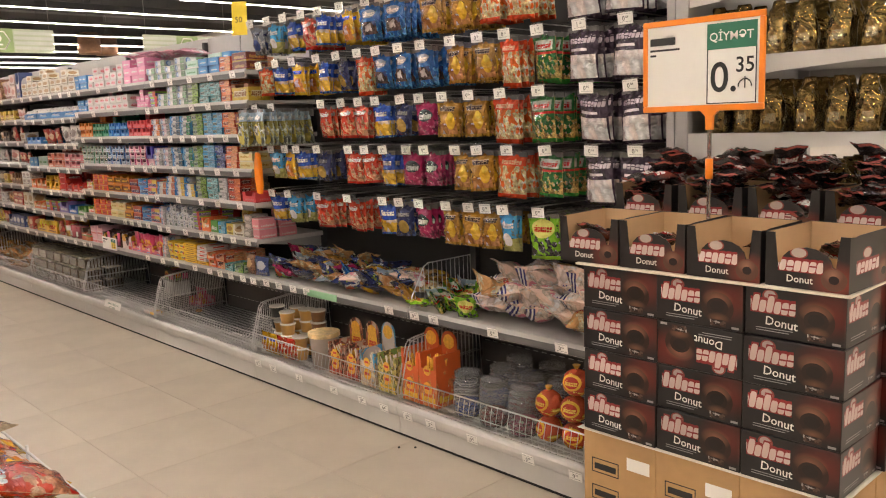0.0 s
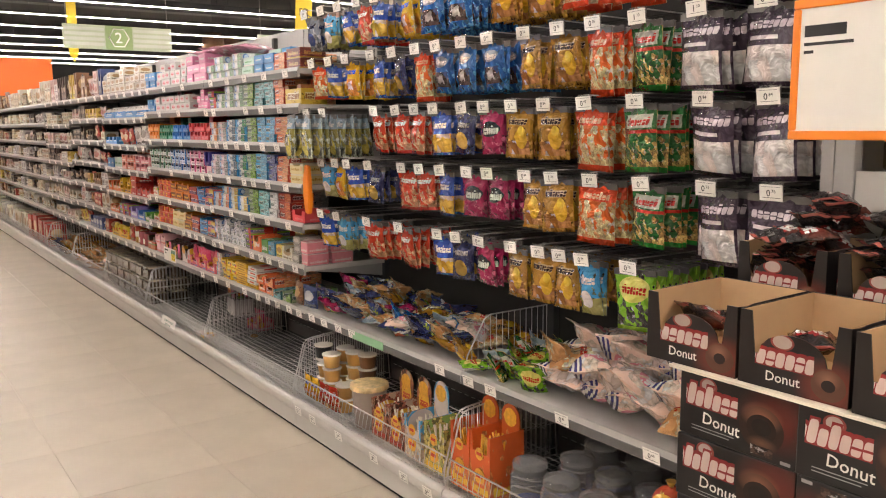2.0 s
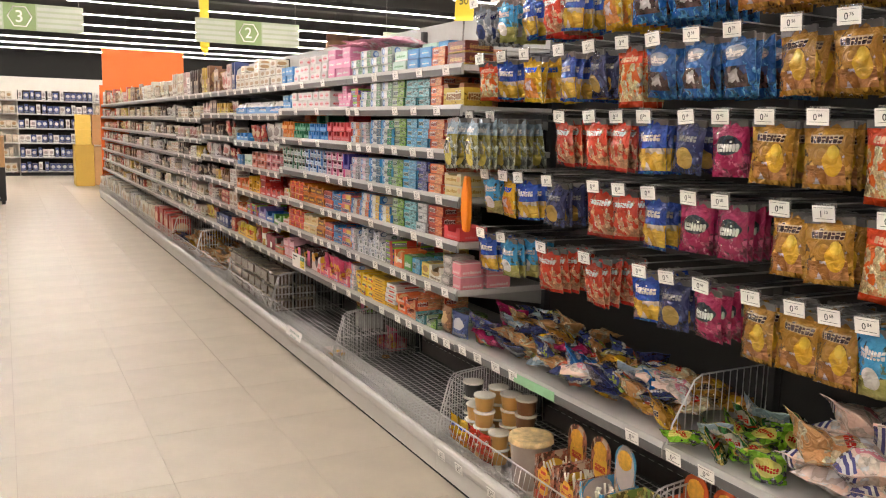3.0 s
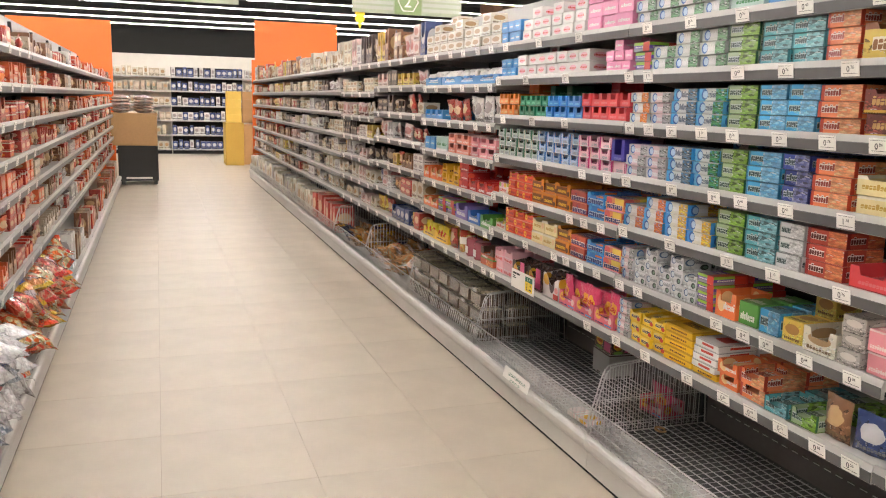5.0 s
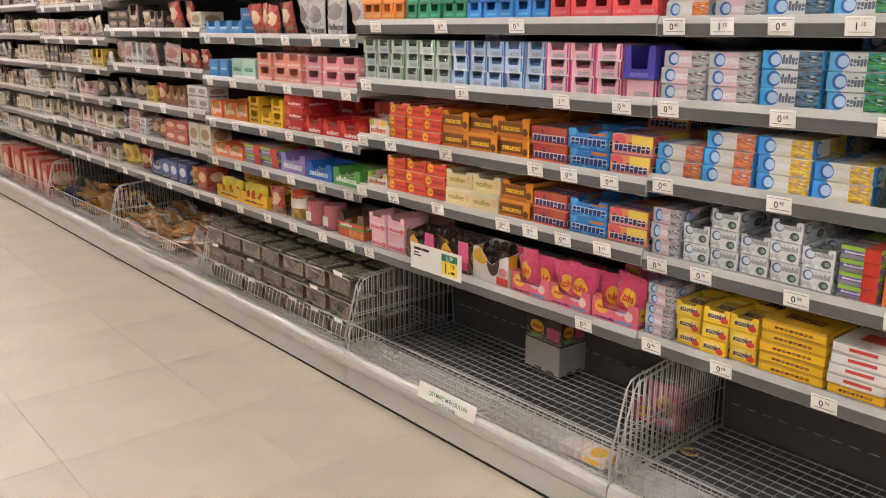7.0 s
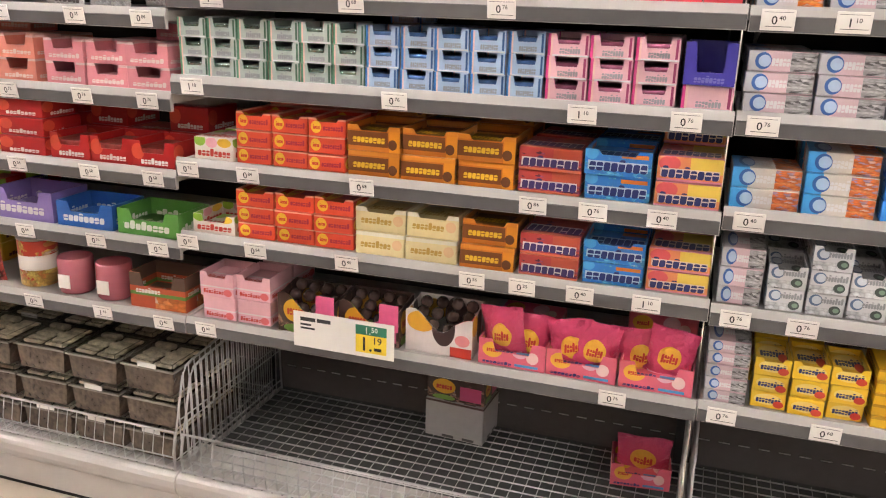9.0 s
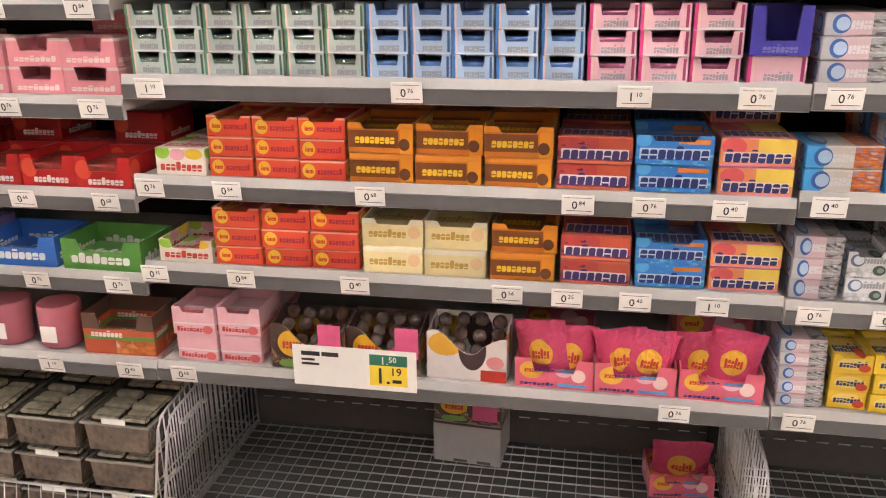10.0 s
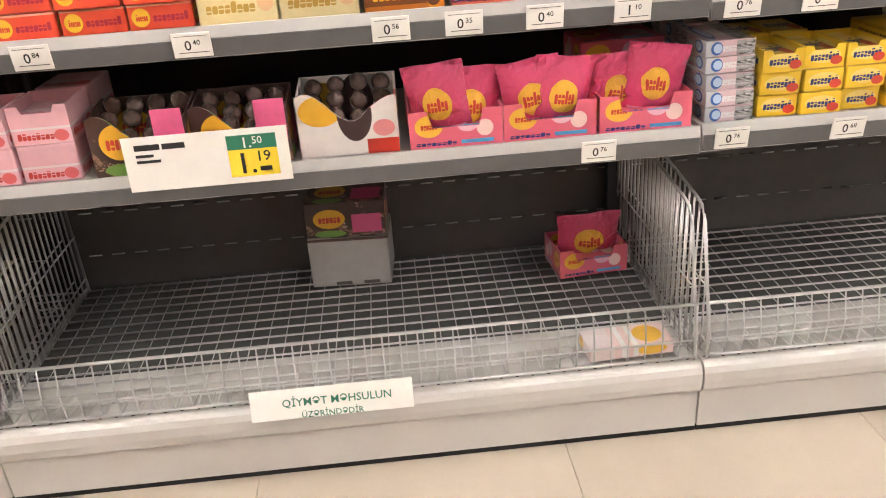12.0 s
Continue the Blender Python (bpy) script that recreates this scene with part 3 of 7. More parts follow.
design("fruit_white", (0.8, 0.75, 0.66), [("oval", 0.3, 0.55, 0.6, 1.0, PINK), ("oval", 0.6, 0.6, 0.95, 1.0, YELLOW), ("oval", 0.0, 0.6, 0.3, 1.1, LIME), ("word", 0.08, 0.15, 0.92, 0.55, RED)])
design("pink_tray", (0.88, 0.5, 0.55), [("word", 0.08, 0.1, 0.7, 0.32, RED), ("oval", 0.7, 0.05, 0.95, 0.35, (0.8, 0.15, 0.15)), ("rect", 0, 0.38, 1, 0.44, (0.85, 0.75, 0.75))])
for nm, c in (("green", (0.46, 0.54, 0.5)), ("blue", (0.4, 0.55, 0.74)), ("rose", (0.8, 0.48, 0.53))):
    dk = {"green": (0.1, 0.3, 0.18), "blue": (0.04, 0.22, 0.6), "rose": MAGENTA}[nm]
    design("pure_" + nm, c, [("rect", 0, 0, 0.07, 1, dk), ("rect", 0.07, 0, 0.12, 1, (0.85, 0.6, 0.5)), ("rect", 0.9, 0.1, 0.96, 0.95, tuple(0.4 * x for x in dk)), ("rect", 0.12, 0, 1, 0.07, (0.7, 0.75, 0.75)), ("word", 0.28, 0.1, 0.78, 0.48, (0.3, 0.32, 0.34))])
for nm, c in (("orange", (0.9, 0.27, 0.04)), ("green", (0.02, 0.28, 0.14)), ("blue", (0.03, 0.25, 0.7)), ("red", (0.8, 0.08, 0.09))):
    design("drop_" + nm, c, [("word", 0.2, 0.2, 0.85, 0.45, tuple(min(0.8, x * 1.6 + 0.08) for x in c)), ("rect", 0, 0, 1, 0.07, tuple(x * 0.5 for x in c))])
design("choc_dark", (0.07, 0.035, 0.03), [("oval", 0.1, 0.25, 0.5, 0.8, (0.85, 0.45, 0.03)), ("word", 0.16, 0.4, 0.44, 0.66, RED), ("rect", 0.58, 0.1, 0.95, 0.62, (0.7, 0.1, 0.25)), ("oval", 0.1, 0.0, 0.5, 0.2, (0.2, 0.4, 0.08))], blotch=((0.35, 0.2, 0.14), 7, 0.4))
design("choc_white", (0.82, 0.76, 0.72), [("oval", 0.02, 0.45, 0.45, 0.9, (0.85, 0.45, 0.03)), ("oval", 0.4, 0.2, 0.75, 1.0, (0.06, 0.03, 0.03)), ("rect", 0.68, 0, 1, 0.22, RED), ("oval", 0.75, 0.25, 0.97, 0.5, (0.85, 0.3, 0.3))])
design("gum_pink", (0.8, 0.15, 0.22), [("oval", 0.06, 0.3, 0.36, 0.9, (0.88, 0.5, 0.05)), ("word", 0.12, 0.5, 0.3, 0.72, RED), ("oval", 0.5, 0.4, 0.75, 0.95, (0.85, 0.5, 0.6)), ("oval", 0.72, 0.25, 0.9, 0.7, (0.9, 0.65, 0.6)), ("word", 0.06, 0.06, 0.5, 0.2, NAVY), ("rect", 0.55, 0.08, 0.9, 0.18, SKY)])
design("gum_pouch", (0.72, 0.07, 0.18), [("oval", 0.25, 0.3, 0.75, 0.72, (0.88, 0.5, 0.05)), ("word", 0.32, 0.42, 0.68, 0.62, RED), ("rect", 0.1, 0.12, 0.9, 0.2, (0.85, 0.45, 0.55))], crinkle=0.35, rough=0.3)
for nm, a, c, d_ in (("greypink", (0.5, 0.5, 0.52), PINK, GREY), ("bluewhite", (0.05, 0.38, 0.8), WHITE, (0.1, 0.15, 0.2)), ("whitegreen", (0.1, 0.42, 0.75), WHITE, GREEN), ("fruit", (0.06, 0.38, 0.8), (0.85, 0.75, 0.6), (0.8, 0.2, 0.05)), ("fruit2", (0.05, 0.3, 0.75), (0.85, 0.8, 0.6), (0.85, 0.5, 0.05)), ("greyorange", (0.5, 0.52, 0.52), (0.8, 0.74, 0.66), ORANGE), ("silvergreen", (0.4, 0.46, 0.44), (0.66, 0.72, 0.68), (0.12, 0.3, 0.14))):
    design("roll_" + nm, a, [("rect", 0.24, 0, 1, 1, tuple(0.45 * x + 0.3 for x in c)), ("oval", 0.1, 0.1, 0.34, 0.92, (0.03, 0.12, 0.4)), ("oval", 0.15, 0.22, 0.33, 0.8, (0.45, 0.6, 0.78)), ("word", 0.34, 0.25, 0.66, 0.85, (0.12, 0.14, 0.2) if c == WHITE else (0.75, 0.75, 0.75)), ("pic", 0.62, 0.04, 1.0, 0.96, d_)])
for nm, a, c in (("green", (0.25, 0.48, 0.07), (0.05, 0.2, 0.05)), ("skyb", (0.06, 0.42, 0.78), (0.4, 0.65, 0.85)), ("navy", (0.03, 0.06, 0.3), (0.1, 0.25, 0.6)), ("teal", (0.1, 0.42, 0.48), (0.35, 0.62, 0.62)), ("silver", (0.75, 0.75, 0.76), (0.55, 0.57, 0.6))):
    design("long_" + nm, tuple(0.4 * x + (0.25 if nm == "green" else 0.4) for x in a) if nm in ("green", "silver") else a, [("rect", 0, 0, 0.06, 1, (0.02, 0.12, 0.05) if nm == "green" else tuple(x * 0.5 for x in a)), ("rect", 0.48, 0, 1, 1, c), ("pic", 0.45, 0.03, 1.0, 0.97, (0.2, 0.38, 0.04) if nm == "green" else tuple(min(0.7, 0.7 * x + 0.16) for x in a)), ("bold", 0.08, 0.3, 0.46, 0.8, (0.5, 0.55, 0.55)), ("word", 0.08, 0.3, 0.46, 0.8, (0.03, 0.06, 0.06)), ("rect", 0, 0, 1, 0.05, tuple(x * 0.4 for x in a))], blotch=None if nm in ("green", "silver") else (tuple(min(0.75, x * 1.2 + 0.12) for x in a), 4, 0.4))
design("red_gum", (0.5, 0.07, 0.04), [("rect", 0, 0, 0.1, 1, (0.3, 0.02, 0.02)), ("bold", 0.1, 0.3, 0.5, 0.8, WHITE), ("word", 0.1, 0.3, 0.5, 0.8, (0.1, 0.02, 0.02)), ("pic", 0.55, 0.05, 1, 0.95, (0.8, 0.25, 0.1))])
design("orange_gum", (0.85, 0.25, 0.1), [("rect", 0, 0, 0.1, 1, (0.5, 0.05, 0.02)), ("bold", 0.1, 0.3, 0.5, 0.8, WHITE), ("word", 0.1, 0.3, 0.5, 0.8, (0.25, 0.03, 0.02)), ("pic", 0.5, 0.05, 1, 0.95, (0.85, 0.4, 0.2))])
design("brown_gum", (0.14, 0.03, 0.025), [("word", 0.15, 0.3, 0.85, 0.75, (0.5, 0.3, 0.1)), ("rect", 0, 0, 1, 0.12, (0.5, 0.32, 0.04))], blotch=((0.3, 0.06, 0.04), 5, 0.45))
design("yellow_box", (0.72, 0.5, 0.06), [("rect", 0, 0.82, 1, 1, (0.3, 0.1, 0.03)), ("bold", 0.15, 0.25, 0.85, 0.7, (0.85, 0.75, 0.5)), ("word", 0.15, 0.25, 0.85, 0.7, (0.3, 0.12, 0.02))], blotch=((0.6, 0.38, 0.03), 4, 0.4))
design("white_cube", (0.68, 0.68, 0.69), [("oval", 0.06, 0.42, 0.4, 0.92, (0.1, 0.16, 0.28)), ("oval", 0.13, 0.5, 0.38, 0.86, (0.62, 0.68, 0.74)), ("pic", 0.0, 0.0, 0.62, 0.36, (0.55, 0.57, 0.58)), ("oval", 0.6, 0.1, 0.9, 0.5, (0.06, 0.08, 0.07)), ("oval", 0.7, 0.2, 0.86, 0.4, (0.2, 0.32, 0.22)), ("word", 0.36, 0.55, 0.94, 0.88, (0.3, 0.31, 0.33))])
design("yellow_gum", (0.85, 0.55, 0.03), [("oval", 0.1, 0.2, 0.9, 0.85, (0.85, 0.66, 0.2)), ("word", 0.15, 0.3, 0.85, 0.72, NAVY), ("oval", 0.65, 0.1, 0.95, 0.5, RED)])
design("yellow_flat", (0.85, 0.5, 0.02), [("rect", 0, 0.75, 1, 1, (0.55, 0.3, 0.02)), ("word", 0.2, 0.25, 0.8, 0.65, BROWN)])
design("white_flat", (0.76, 0.74, 0.72), [("rect", 0.3, 0.3, 0.8, 0.65, RED), ("rect", 0, 0.85, 1, 1, GREY)])
design("orange_box", (0.85, 0.2, 0.06), [("oval", 0.1, 0.2, 0.5, 0.9, (0.88, 0.6, 0.3)), ("word", 0.4, 0.3, 0.95, 0.65, WHITE)])
design("toffee_red", (0.5, 0.02, 0.02), [("word", 0.2, 0.12, 0.85, 0.4, WHITE), ("oval", 0.0, 0.3, 0.3, 0.9, (0.75, 0.1, 0.05))])
design("fruit_bar", (0.55, 0.1, 0.04), [("rect", 0, 0.36, 1, 0.46, (0.12, 0.3, 0.06)), ("word", 0.1, 0.42, 0.55, 0.6, WHITE), ("pic", 0.45, 0.02, 1, 0.34, (0.7, 0.2, 0.05)), ("rect", 0, 0.62, 1, 1, (0.12, 0.07, 0.05))])
design("olips_blue", (0.03, 0.15, 0.5), [("word", 0.1, 0.2, 0.85, 0.6, WHITE)])
design("olips_green", (0.1, 0.32, 0.06), [("word", 0.1, 0.2, 0.85, 0.6, WHITE)])
design("navy_open", (0.06, 0.05, 0.36), [("word", 0.2, 0.05, 0.8, 0.25, (0.2, 0.2, 0.5))])
design("purple_box", (0.3, 0.22, 0.55), [("word", 0.1, 0.2, 0.85, 0.6, WHITE)])
design("multi_roll", (0.25, 0.25, 0.28), [("rect", 0, 0.66, 1, 1, LIME), ("rect", 0, 0.33, 1, 0.66, PURPLE), ("rect", 0.6, 0, 1, 1, RED), ("word", 0.1, 0.4, 0.6, 0.62, WHITE)])
design("salmon_tray", (0.85, 0.3, 0.22), [("word", 0.1, 0.15, 0.9, 0.4, (0.88, 0.7, 0.62)), ("rect", 0, 0.9, 1, 1, (0.85, 0.6, 0.55))])
design("rose_tray", (0.82, 0.3, 0.34), [("word", 0.1, 0.15, 0.9, 0.4, (0.85, 0.7, 0.66)), ("rect", 0, 0.9, 1, 1, (0.8, 0.6, 0.58))])
design("yellow_tray", (0.85, 0.5, 0.04), [("word", 0.15, 0.2, 0.85, 0.45, BROWN)])
design("yellow_heap", (0.75, 0.6, 0.05), [("oval", 0.3, 0.3, 0.7, 0.7, RED)], blotch=((0.1, 0.2, 0.4), 5, 0.35), crinkle=0.3)
design("tin_white", (0.72, 0.68, 0.66), [("oval", 0.2, 0.25, 0.8, 0.75, PINK), ("word", 0.2, 0.4, 0.8, 0.6, RED)])
design("tin_blue", (0.06, 0.28, 0.65), [("oval", 0.2, 0.25, 0.8, 0.75, SKY), ("word", 0.2, 0.4, 0.8, 0.6, WHITE)])
design("tin_pink", (0.85, 0.3, 0.5), [("word", 0.15, 0.35, 0.85, 0.65, WHITE)])
design("tin_mint", (0.45, 0.66, 0.58), [("word", 0.15, 0.35, 0.85, 0.65, GREEN), ("rect", 0, 0, 1, 0.15, WHITE)])
for nm, c, e in (("pinkp", (0.68, 0.5, 0.46), (0.5, 0.2, 0.18)), ("darkp", (0.06, 0.04, 0.035), (0.45, 0.36, 0.25)), ("cream", (0.72, 0.64, 0.46), (0.5, 0.36, 0.2)), ("beige", (0.52, 0.44, 0.33), (0.7, 0.62, 0.5)), ("ivory", (0.68, 0.62, 0.5), (0.4, 0.25, 0.12)), ("greyp", (0.4, 0.37, 0.34), (0.65, 0.6, 0.55)), ("brownp", (0.25, 0.12, 0.06), (0.6, 0.4, 0.2)), ("redp", (0.5, 0.07, 0.05), (0.75, 0.55, 0.35)), ("whitep", (0.72, 0.7, 0.66), (0.35, 0.3, 0.3)), ("yelp", (0.72, 0.5, 0.1), (0.4, 0.2, 0.05)), ("bluep", (0.04, 0.07, 0.22), (0.6, 0.6, 0.62))):
    design(nm, c, [("oval", 0.15, 0.35, 0.85, 0.8, e), ("word", 0.12, 0.1, 0.88, 0.28, tuple(x * 0.4 for x in e))], blotch=(tuple(min(0.8, x * 1.3) for x in c), 6, 0.45))
design("orangep", (0.82, 0.16, 0.05), [("oval", 0.15, 0.35, 0.85, 0.8, (0.8, 0.55, 0.35)), ("word", 0.12, 0.1, 0.88, 0.28, WHITE)], blotch=((0.7, 0.1, 0.05), 6, 0.4))
design("redsnack", (0.6, 0.05, 0.03), [("rect", 0, 0.7, 1, 0.86, (0.8, 0.7, 0.6)), ("oval", 0.2, 0.1, 0.8, 0.55, ORANGE)], crinkle=0.3)

# hanging bags: colours by kind
BG = {}


def bag_design(key, base, shapes, blotch):
    """Film bags, their inks a little deeper than card print."""
    if key not in ("mallow", "twist", "marsh", "whitebag"):
        deep = lambda c: tuple(0.95 * x ** 1.25 for x in c)
        base, shapes = deep(base), [(*q[:5], deep(q[5])) for q in shapes]
        blotch = blotch and (deep(blotch[0]), blotch[1], blotch[2])
    BG[key] = printed("bag_" + key, base, shapes, rough=0.2, blotch=blotch, crinkle=0.45 if key in ("mallow", "twist", "whitebag") else 1.0, fold=26, film=0.15 if key in ("mallow", "twist") else 0.35)


bag_design("red", (0.68, 0.09, 0.04), [("rect", 0, 0.9, 1, 1, (0.75, 0.08, 0.05)), ("word", 0.12, 0.68, 0.88, 0.84, WHITE), ("rect", 0, 0, 1, 0.08, (0.7, 0.06, 0.04))], ((0.8, 0.42, 0.25), 6, 0.45))
bag_design("orange", (0.8, 0.2, 0.04), [("rect", 0, 0.72, 1, 1, (0.82, 0.12, 0.04)), ("word", 0.14, 0.74, 0.86, 0.88, (0.85, 0.5, 0.3)), ("rect", 0, 0, 1, 0.1, (0.8, 0.12, 0.04))], ((0.8, 0.62, 0.35), 7, 0.5))
bag_design("gold", (0.5, 0.28, 0.05), [("rect", 0, 0.9, 1, 1, (0.35, 0.19, 0.04)), ("bold", 0.15, 0.68, 0.85, 0.84, (0.6, 0.45, 0.25)), ("word", 0.15, 0.68, 0.85, 0.84, (0.1, 0.05, 0.03)), ("pic", 0.08, 0.08, 0.92, 0.36, (0.5, 0.24, 0.06)), ("oval", 0.5, 0.2, 0.88, 0.6, (0.8, 0.5, 0.05)), ("oval", 0.6, 0.46, 0.82, 0.66, (0.85, 0.6, 0.08))], ((0.62, 0.36, 0.07), 4, 0.45))
bag_design("green", (0.03, 0.2, 0.05), [("rect", 0.08, 0.66, 0.92, 0.86, (0.6, 0.6, 0.5)), ("word", 0.14, 0.69, 0.86, 0.83, RED), ("rect", 0, 0, 1, 0.08, (0.05, 0.4, 0.08)), ("rect", 0, 0.58, 1, 0.63, RED)], ((0.75, 0.55, 0.2), 8, 0.42))
bag_design("lime", (0.3, 0.58, 0.06), [("oval", 0.1, 0.5, 0.9, 0.9, (0.75, 0.7, 0.2)), ("word", 0.18, 0.62, 0.82, 0.8, RED), ("rect", 0, 0, 1, 0.08, LIME)], ((0.12, 0.12, 0.1), 7, 0.45))
bag_design("blueyel", (0.04, 0.12, 0.5), [("pic", 0.0, 0.06, 1, 0.48, (0.75, 0.48, 0.06)), ("word", 0.12, 0.6, 0.88, 0.8, WHITE)], ((0.08, 0.35, 0.75), 5, 0.4))
bag_design("yellow", (0.78, 0.5, 0.04), [("word", 0.12, 0.66, 0.88, 0.84, BLUE), ("rect", 0, 0, 1, 0.08, YELLOW), ("pic", 0.12, 0.1, 0.88, 0.55, (0.72, 0.3, 0.05))], ((0.8, 0.65, 0.3), 6, 0.4))
bag_design("cola", (0.02, 0.16, 0.45), [("oval", 0.15, 0.6, 0.85, 0.84, (0.35, 0.42, 0.5)), ("word", 0.2, 0.64, 0.8, 0.8, WHITE), ("pic", 0.15, 0.15, 0.85, 0.5, (0.08, 0.05, 0.05))], ((0.1, 0.4, 0.75), 6, 0.4))
bag_design("magenta", (0.5, 0.04, 0.16), [("oval", 0.15, 0.4, 0.9, 0.75, (0.05, 0.06, 0.09)), ("word", 0.2, 0.45, 0.85, 0.68, WHITE)], ((0.7, 0.15, 0.3), 5, 0.4))
bag_design("navy", (0.04, 0.05, 0.16), [("word", 0.15, 0.6, 0.85, 0.78, GREY), ("oval", 0.25, 0.1, 0.8, 0.5, (0.5, 0.35, 0.1))], ((0.1, 0.14, 0.3), 6, 0.4))
bag_design("sky", (0.1, 0.45, 0.75), [("rect", 0, 0, 1, 0.35, (0.5, 0.5, 0.2)), ("word", 0.12, 0.6, 0.88, 0.8, WHITE), ("oval", 0.25, 0.15, 0.75, 0.5, WHITE)], ((0.2, 0.3, 0.25), 6, 0.42))
bag_design("marsh", (0.05, 0.03, 0.055), [("rect", 0.04, 0.06, 0.96, 0.5, (0.9, 0.8, 0.77)), ("pic", 0.04, 0.06, 0.96, 0.5, (0.95, 0.84, 0.8)), ("word", 0.05, 0.7, 0.95, 0.86, (0.62, 0.5, 0.57)), ("rect", 0.1, 0.57, 0.75, 0.62, (0.7, 0.6, 0.62))], None)
bag_design("olive", (0.4, 0.38, 0.14), [("rect", 0, 0.68, 1, 1, (0.45, 0.56, 0.64)), ("oval", 0.08, 0.06, 0.85, 0.62, (0.82, 0.72, 0.24)), ("pic", 0.3, 0.3, 0.75, 0.56, (0.75, 0.72, 0.6)), ("word", 0.15, 0.72, 0.85, 0.86, WHITE)], ((0.55, 0.6, 0.5), 6, 0.45))
bag_design("silverb", (0.3, 0.34, 0.4), [("word", 0.15, 0.66, 0.85, 0.82, NAVY), ("oval", 0.2, 0.15, 0.8, 0.55, (0.1, 0.15, 0.35))], ((0.5, 0.52, 0.55), 6, 0.45))
# bags that lie in heaps
bag_design("mallow", (0.97, 0.68, 0.53), [("pic", 0.1, 0.1, 0.9, 0.9, (0.96, 0.8, 0.72)), ("oval", 0.25, 0.38, 0.75, 0.64, (0.75, 0.6, 0.55)), ("word", 0.3, 0.42, 0.72, 0.6, (0.1, 0.1, 0.3))], ((0.92, 0.78, 0.68), 4, 0.6))
bag_design("twist", (0.97, 0.7, 0.58), [("rect", 0, 0.1, 0.28, 0.9, (0.08, 0.08, 0.25)), ("rect", 0.06, 0.1, 0.12, 0.9, WHITE), ("rect", 0.18, 0.1, 0.23, 0.9, WHITE), ("oval", 0.35, 0.3, 0.85, 0.65, (0.82, 0.3, 0.36)), ("word", 0.42, 0.36, 0.82, 0.6, WHITE)], ((0.92, 0.78, 0.66), 4, 0.55))
bag_design("caram", (0.72, 0.42, 0.2), [("word", 0.2, 0.35, 0.8, 0.55, RED)], ((0.8, 0.66, 0.45), 5, 0.5))
bag_design("whitebag", (0.74, 0.72, 0.7), [("oval", 0.3, 0.4, 0.7, 0.6, (0.6, 0.2, 0.2))], ((0.7, 0.66, 0.66), 4, 0.5))
bag_design("mix", (0.09, 0.12, 0.3), [("oval", 0.15, 0.2, 0.6, 0.7, (0.7, 0.2, 0.1)), ("word", 0.2, 0.6, 0.9, 0.8, WHITE)], ((0.4, 0.5, 0.1), 5, 0.45))
D["coffee_foil"] = printed("coffee_foil", (0.34, 0.235, 0.085), [("rect", 0.3, 0.2, 0.7, 0.36, (0.42, 0.35, 0.22))], rough=0.26, foil=0.8, crinkle=0.9, fold=16, blotch=((0.22, 0.14, 0.05), 3, 0.45))

# ---- pack meshes, made once for each size and print ----
CACHE = {}
FAR = []
FAR_MODE, BEHIND = [False], [False]
KINDS = (("red_roll", "chew_box"), ("fruit", "chew_box"), ("pink_tray", "chew_box"), ("brown_car", "caramel_box"), ("cream_car", "caramel_box"), ("mint_", "mint_box"), ("pure_", "gum_box"), ("drop_", "drops_box"), ("roll_", "gum_carton"), ("long_", "gum_carton"), ("white_cube", "gum_carton"), ("yellow_", "gum_carton"), ("white_flat", "gum_carton"), ("choc_", "lollipop_box"), ("gum_", "bubble_gum_box"), ("tin_", "sweet_tin_box"), ("toffee", "toffee_box"), ("olips", "drops_box"), ("ivory", "biscuit_box"), ("cream", "biscuit_box"), ("beige", "biscuit_box"), ("whitep", "wafer_box"), ("pinkp", "wafer_box"), ("orangep", "snack_box"), ("redp", "snack_box"), ("darkp", "chocolate_box"), ("brownp", "chocolate_box"))


def kind_of(key, other):
    for a, c in KINDS:
        if key.startswith(a):
            return c
    return other


def carton(key, w, d, h):
    k = ("c", key, round(w, 3), round(d, 3), round(h, 3))
    if k not in CACHE:
        CACHE[k] = carton_mesh("carton", w, d, h, D[key])
    return CACHE[k]


INNER = {"pure_green": mat("green_foil_packs", (0.3, 0.42, 0.36), 0.22, metal=0.75, var=0.5, scale=40, bump=0.5, bscale=70), "pure_blue": mat("blue_foil_packs", (0.12, 0.26, 0.6), 0.22, metal=0.6, var=0.6, scale=40, bump=0.5, bscale=70), "pure_rose": mat("rose_foil_packs", (0.42, 0.12, 0.22), 0.22, metal=0.6, var=0.7, scale=40, bump=0.5, bscale=70), "toffee_red": mat("toffee_wraps", (0.25, 0.04, 0.03), 0.3, var=0.8, scale=60, bump=0.6, bscale=60)}


def tray(key, w, d, h, low, fill):
    k = ("t", key, round(w, 3), round(d, 3), round(h, 3), low, fill)
    if k not in CACHE:
        bm = boxed(0.006, d - 0.006, -w / 2 + 0.005, w / 2 - 0.005, 0.004, h * fill, 0.004)
        bm.normal_update()
        face_uv(bm, w, d, h)
        CACHE[k] = (to_mesh("display_tray", tray_bm(w, d, h, low), D[key]), to_mesh("packs", bm, INNER.get(key, D[key])))
    return CACHE[k]


def bag(key, w, h, th, seed=0, hang=True):
    k = ("b", key, w, h, th, seed, hang)
    if k not in CACHE:
        CACHE[k] = bag_mesh("bag", w, h, th, BG.get(key) or D[key], seed, hang)
    return CACHE[k]


def jit(a):
    return random.uniform(-a, a)


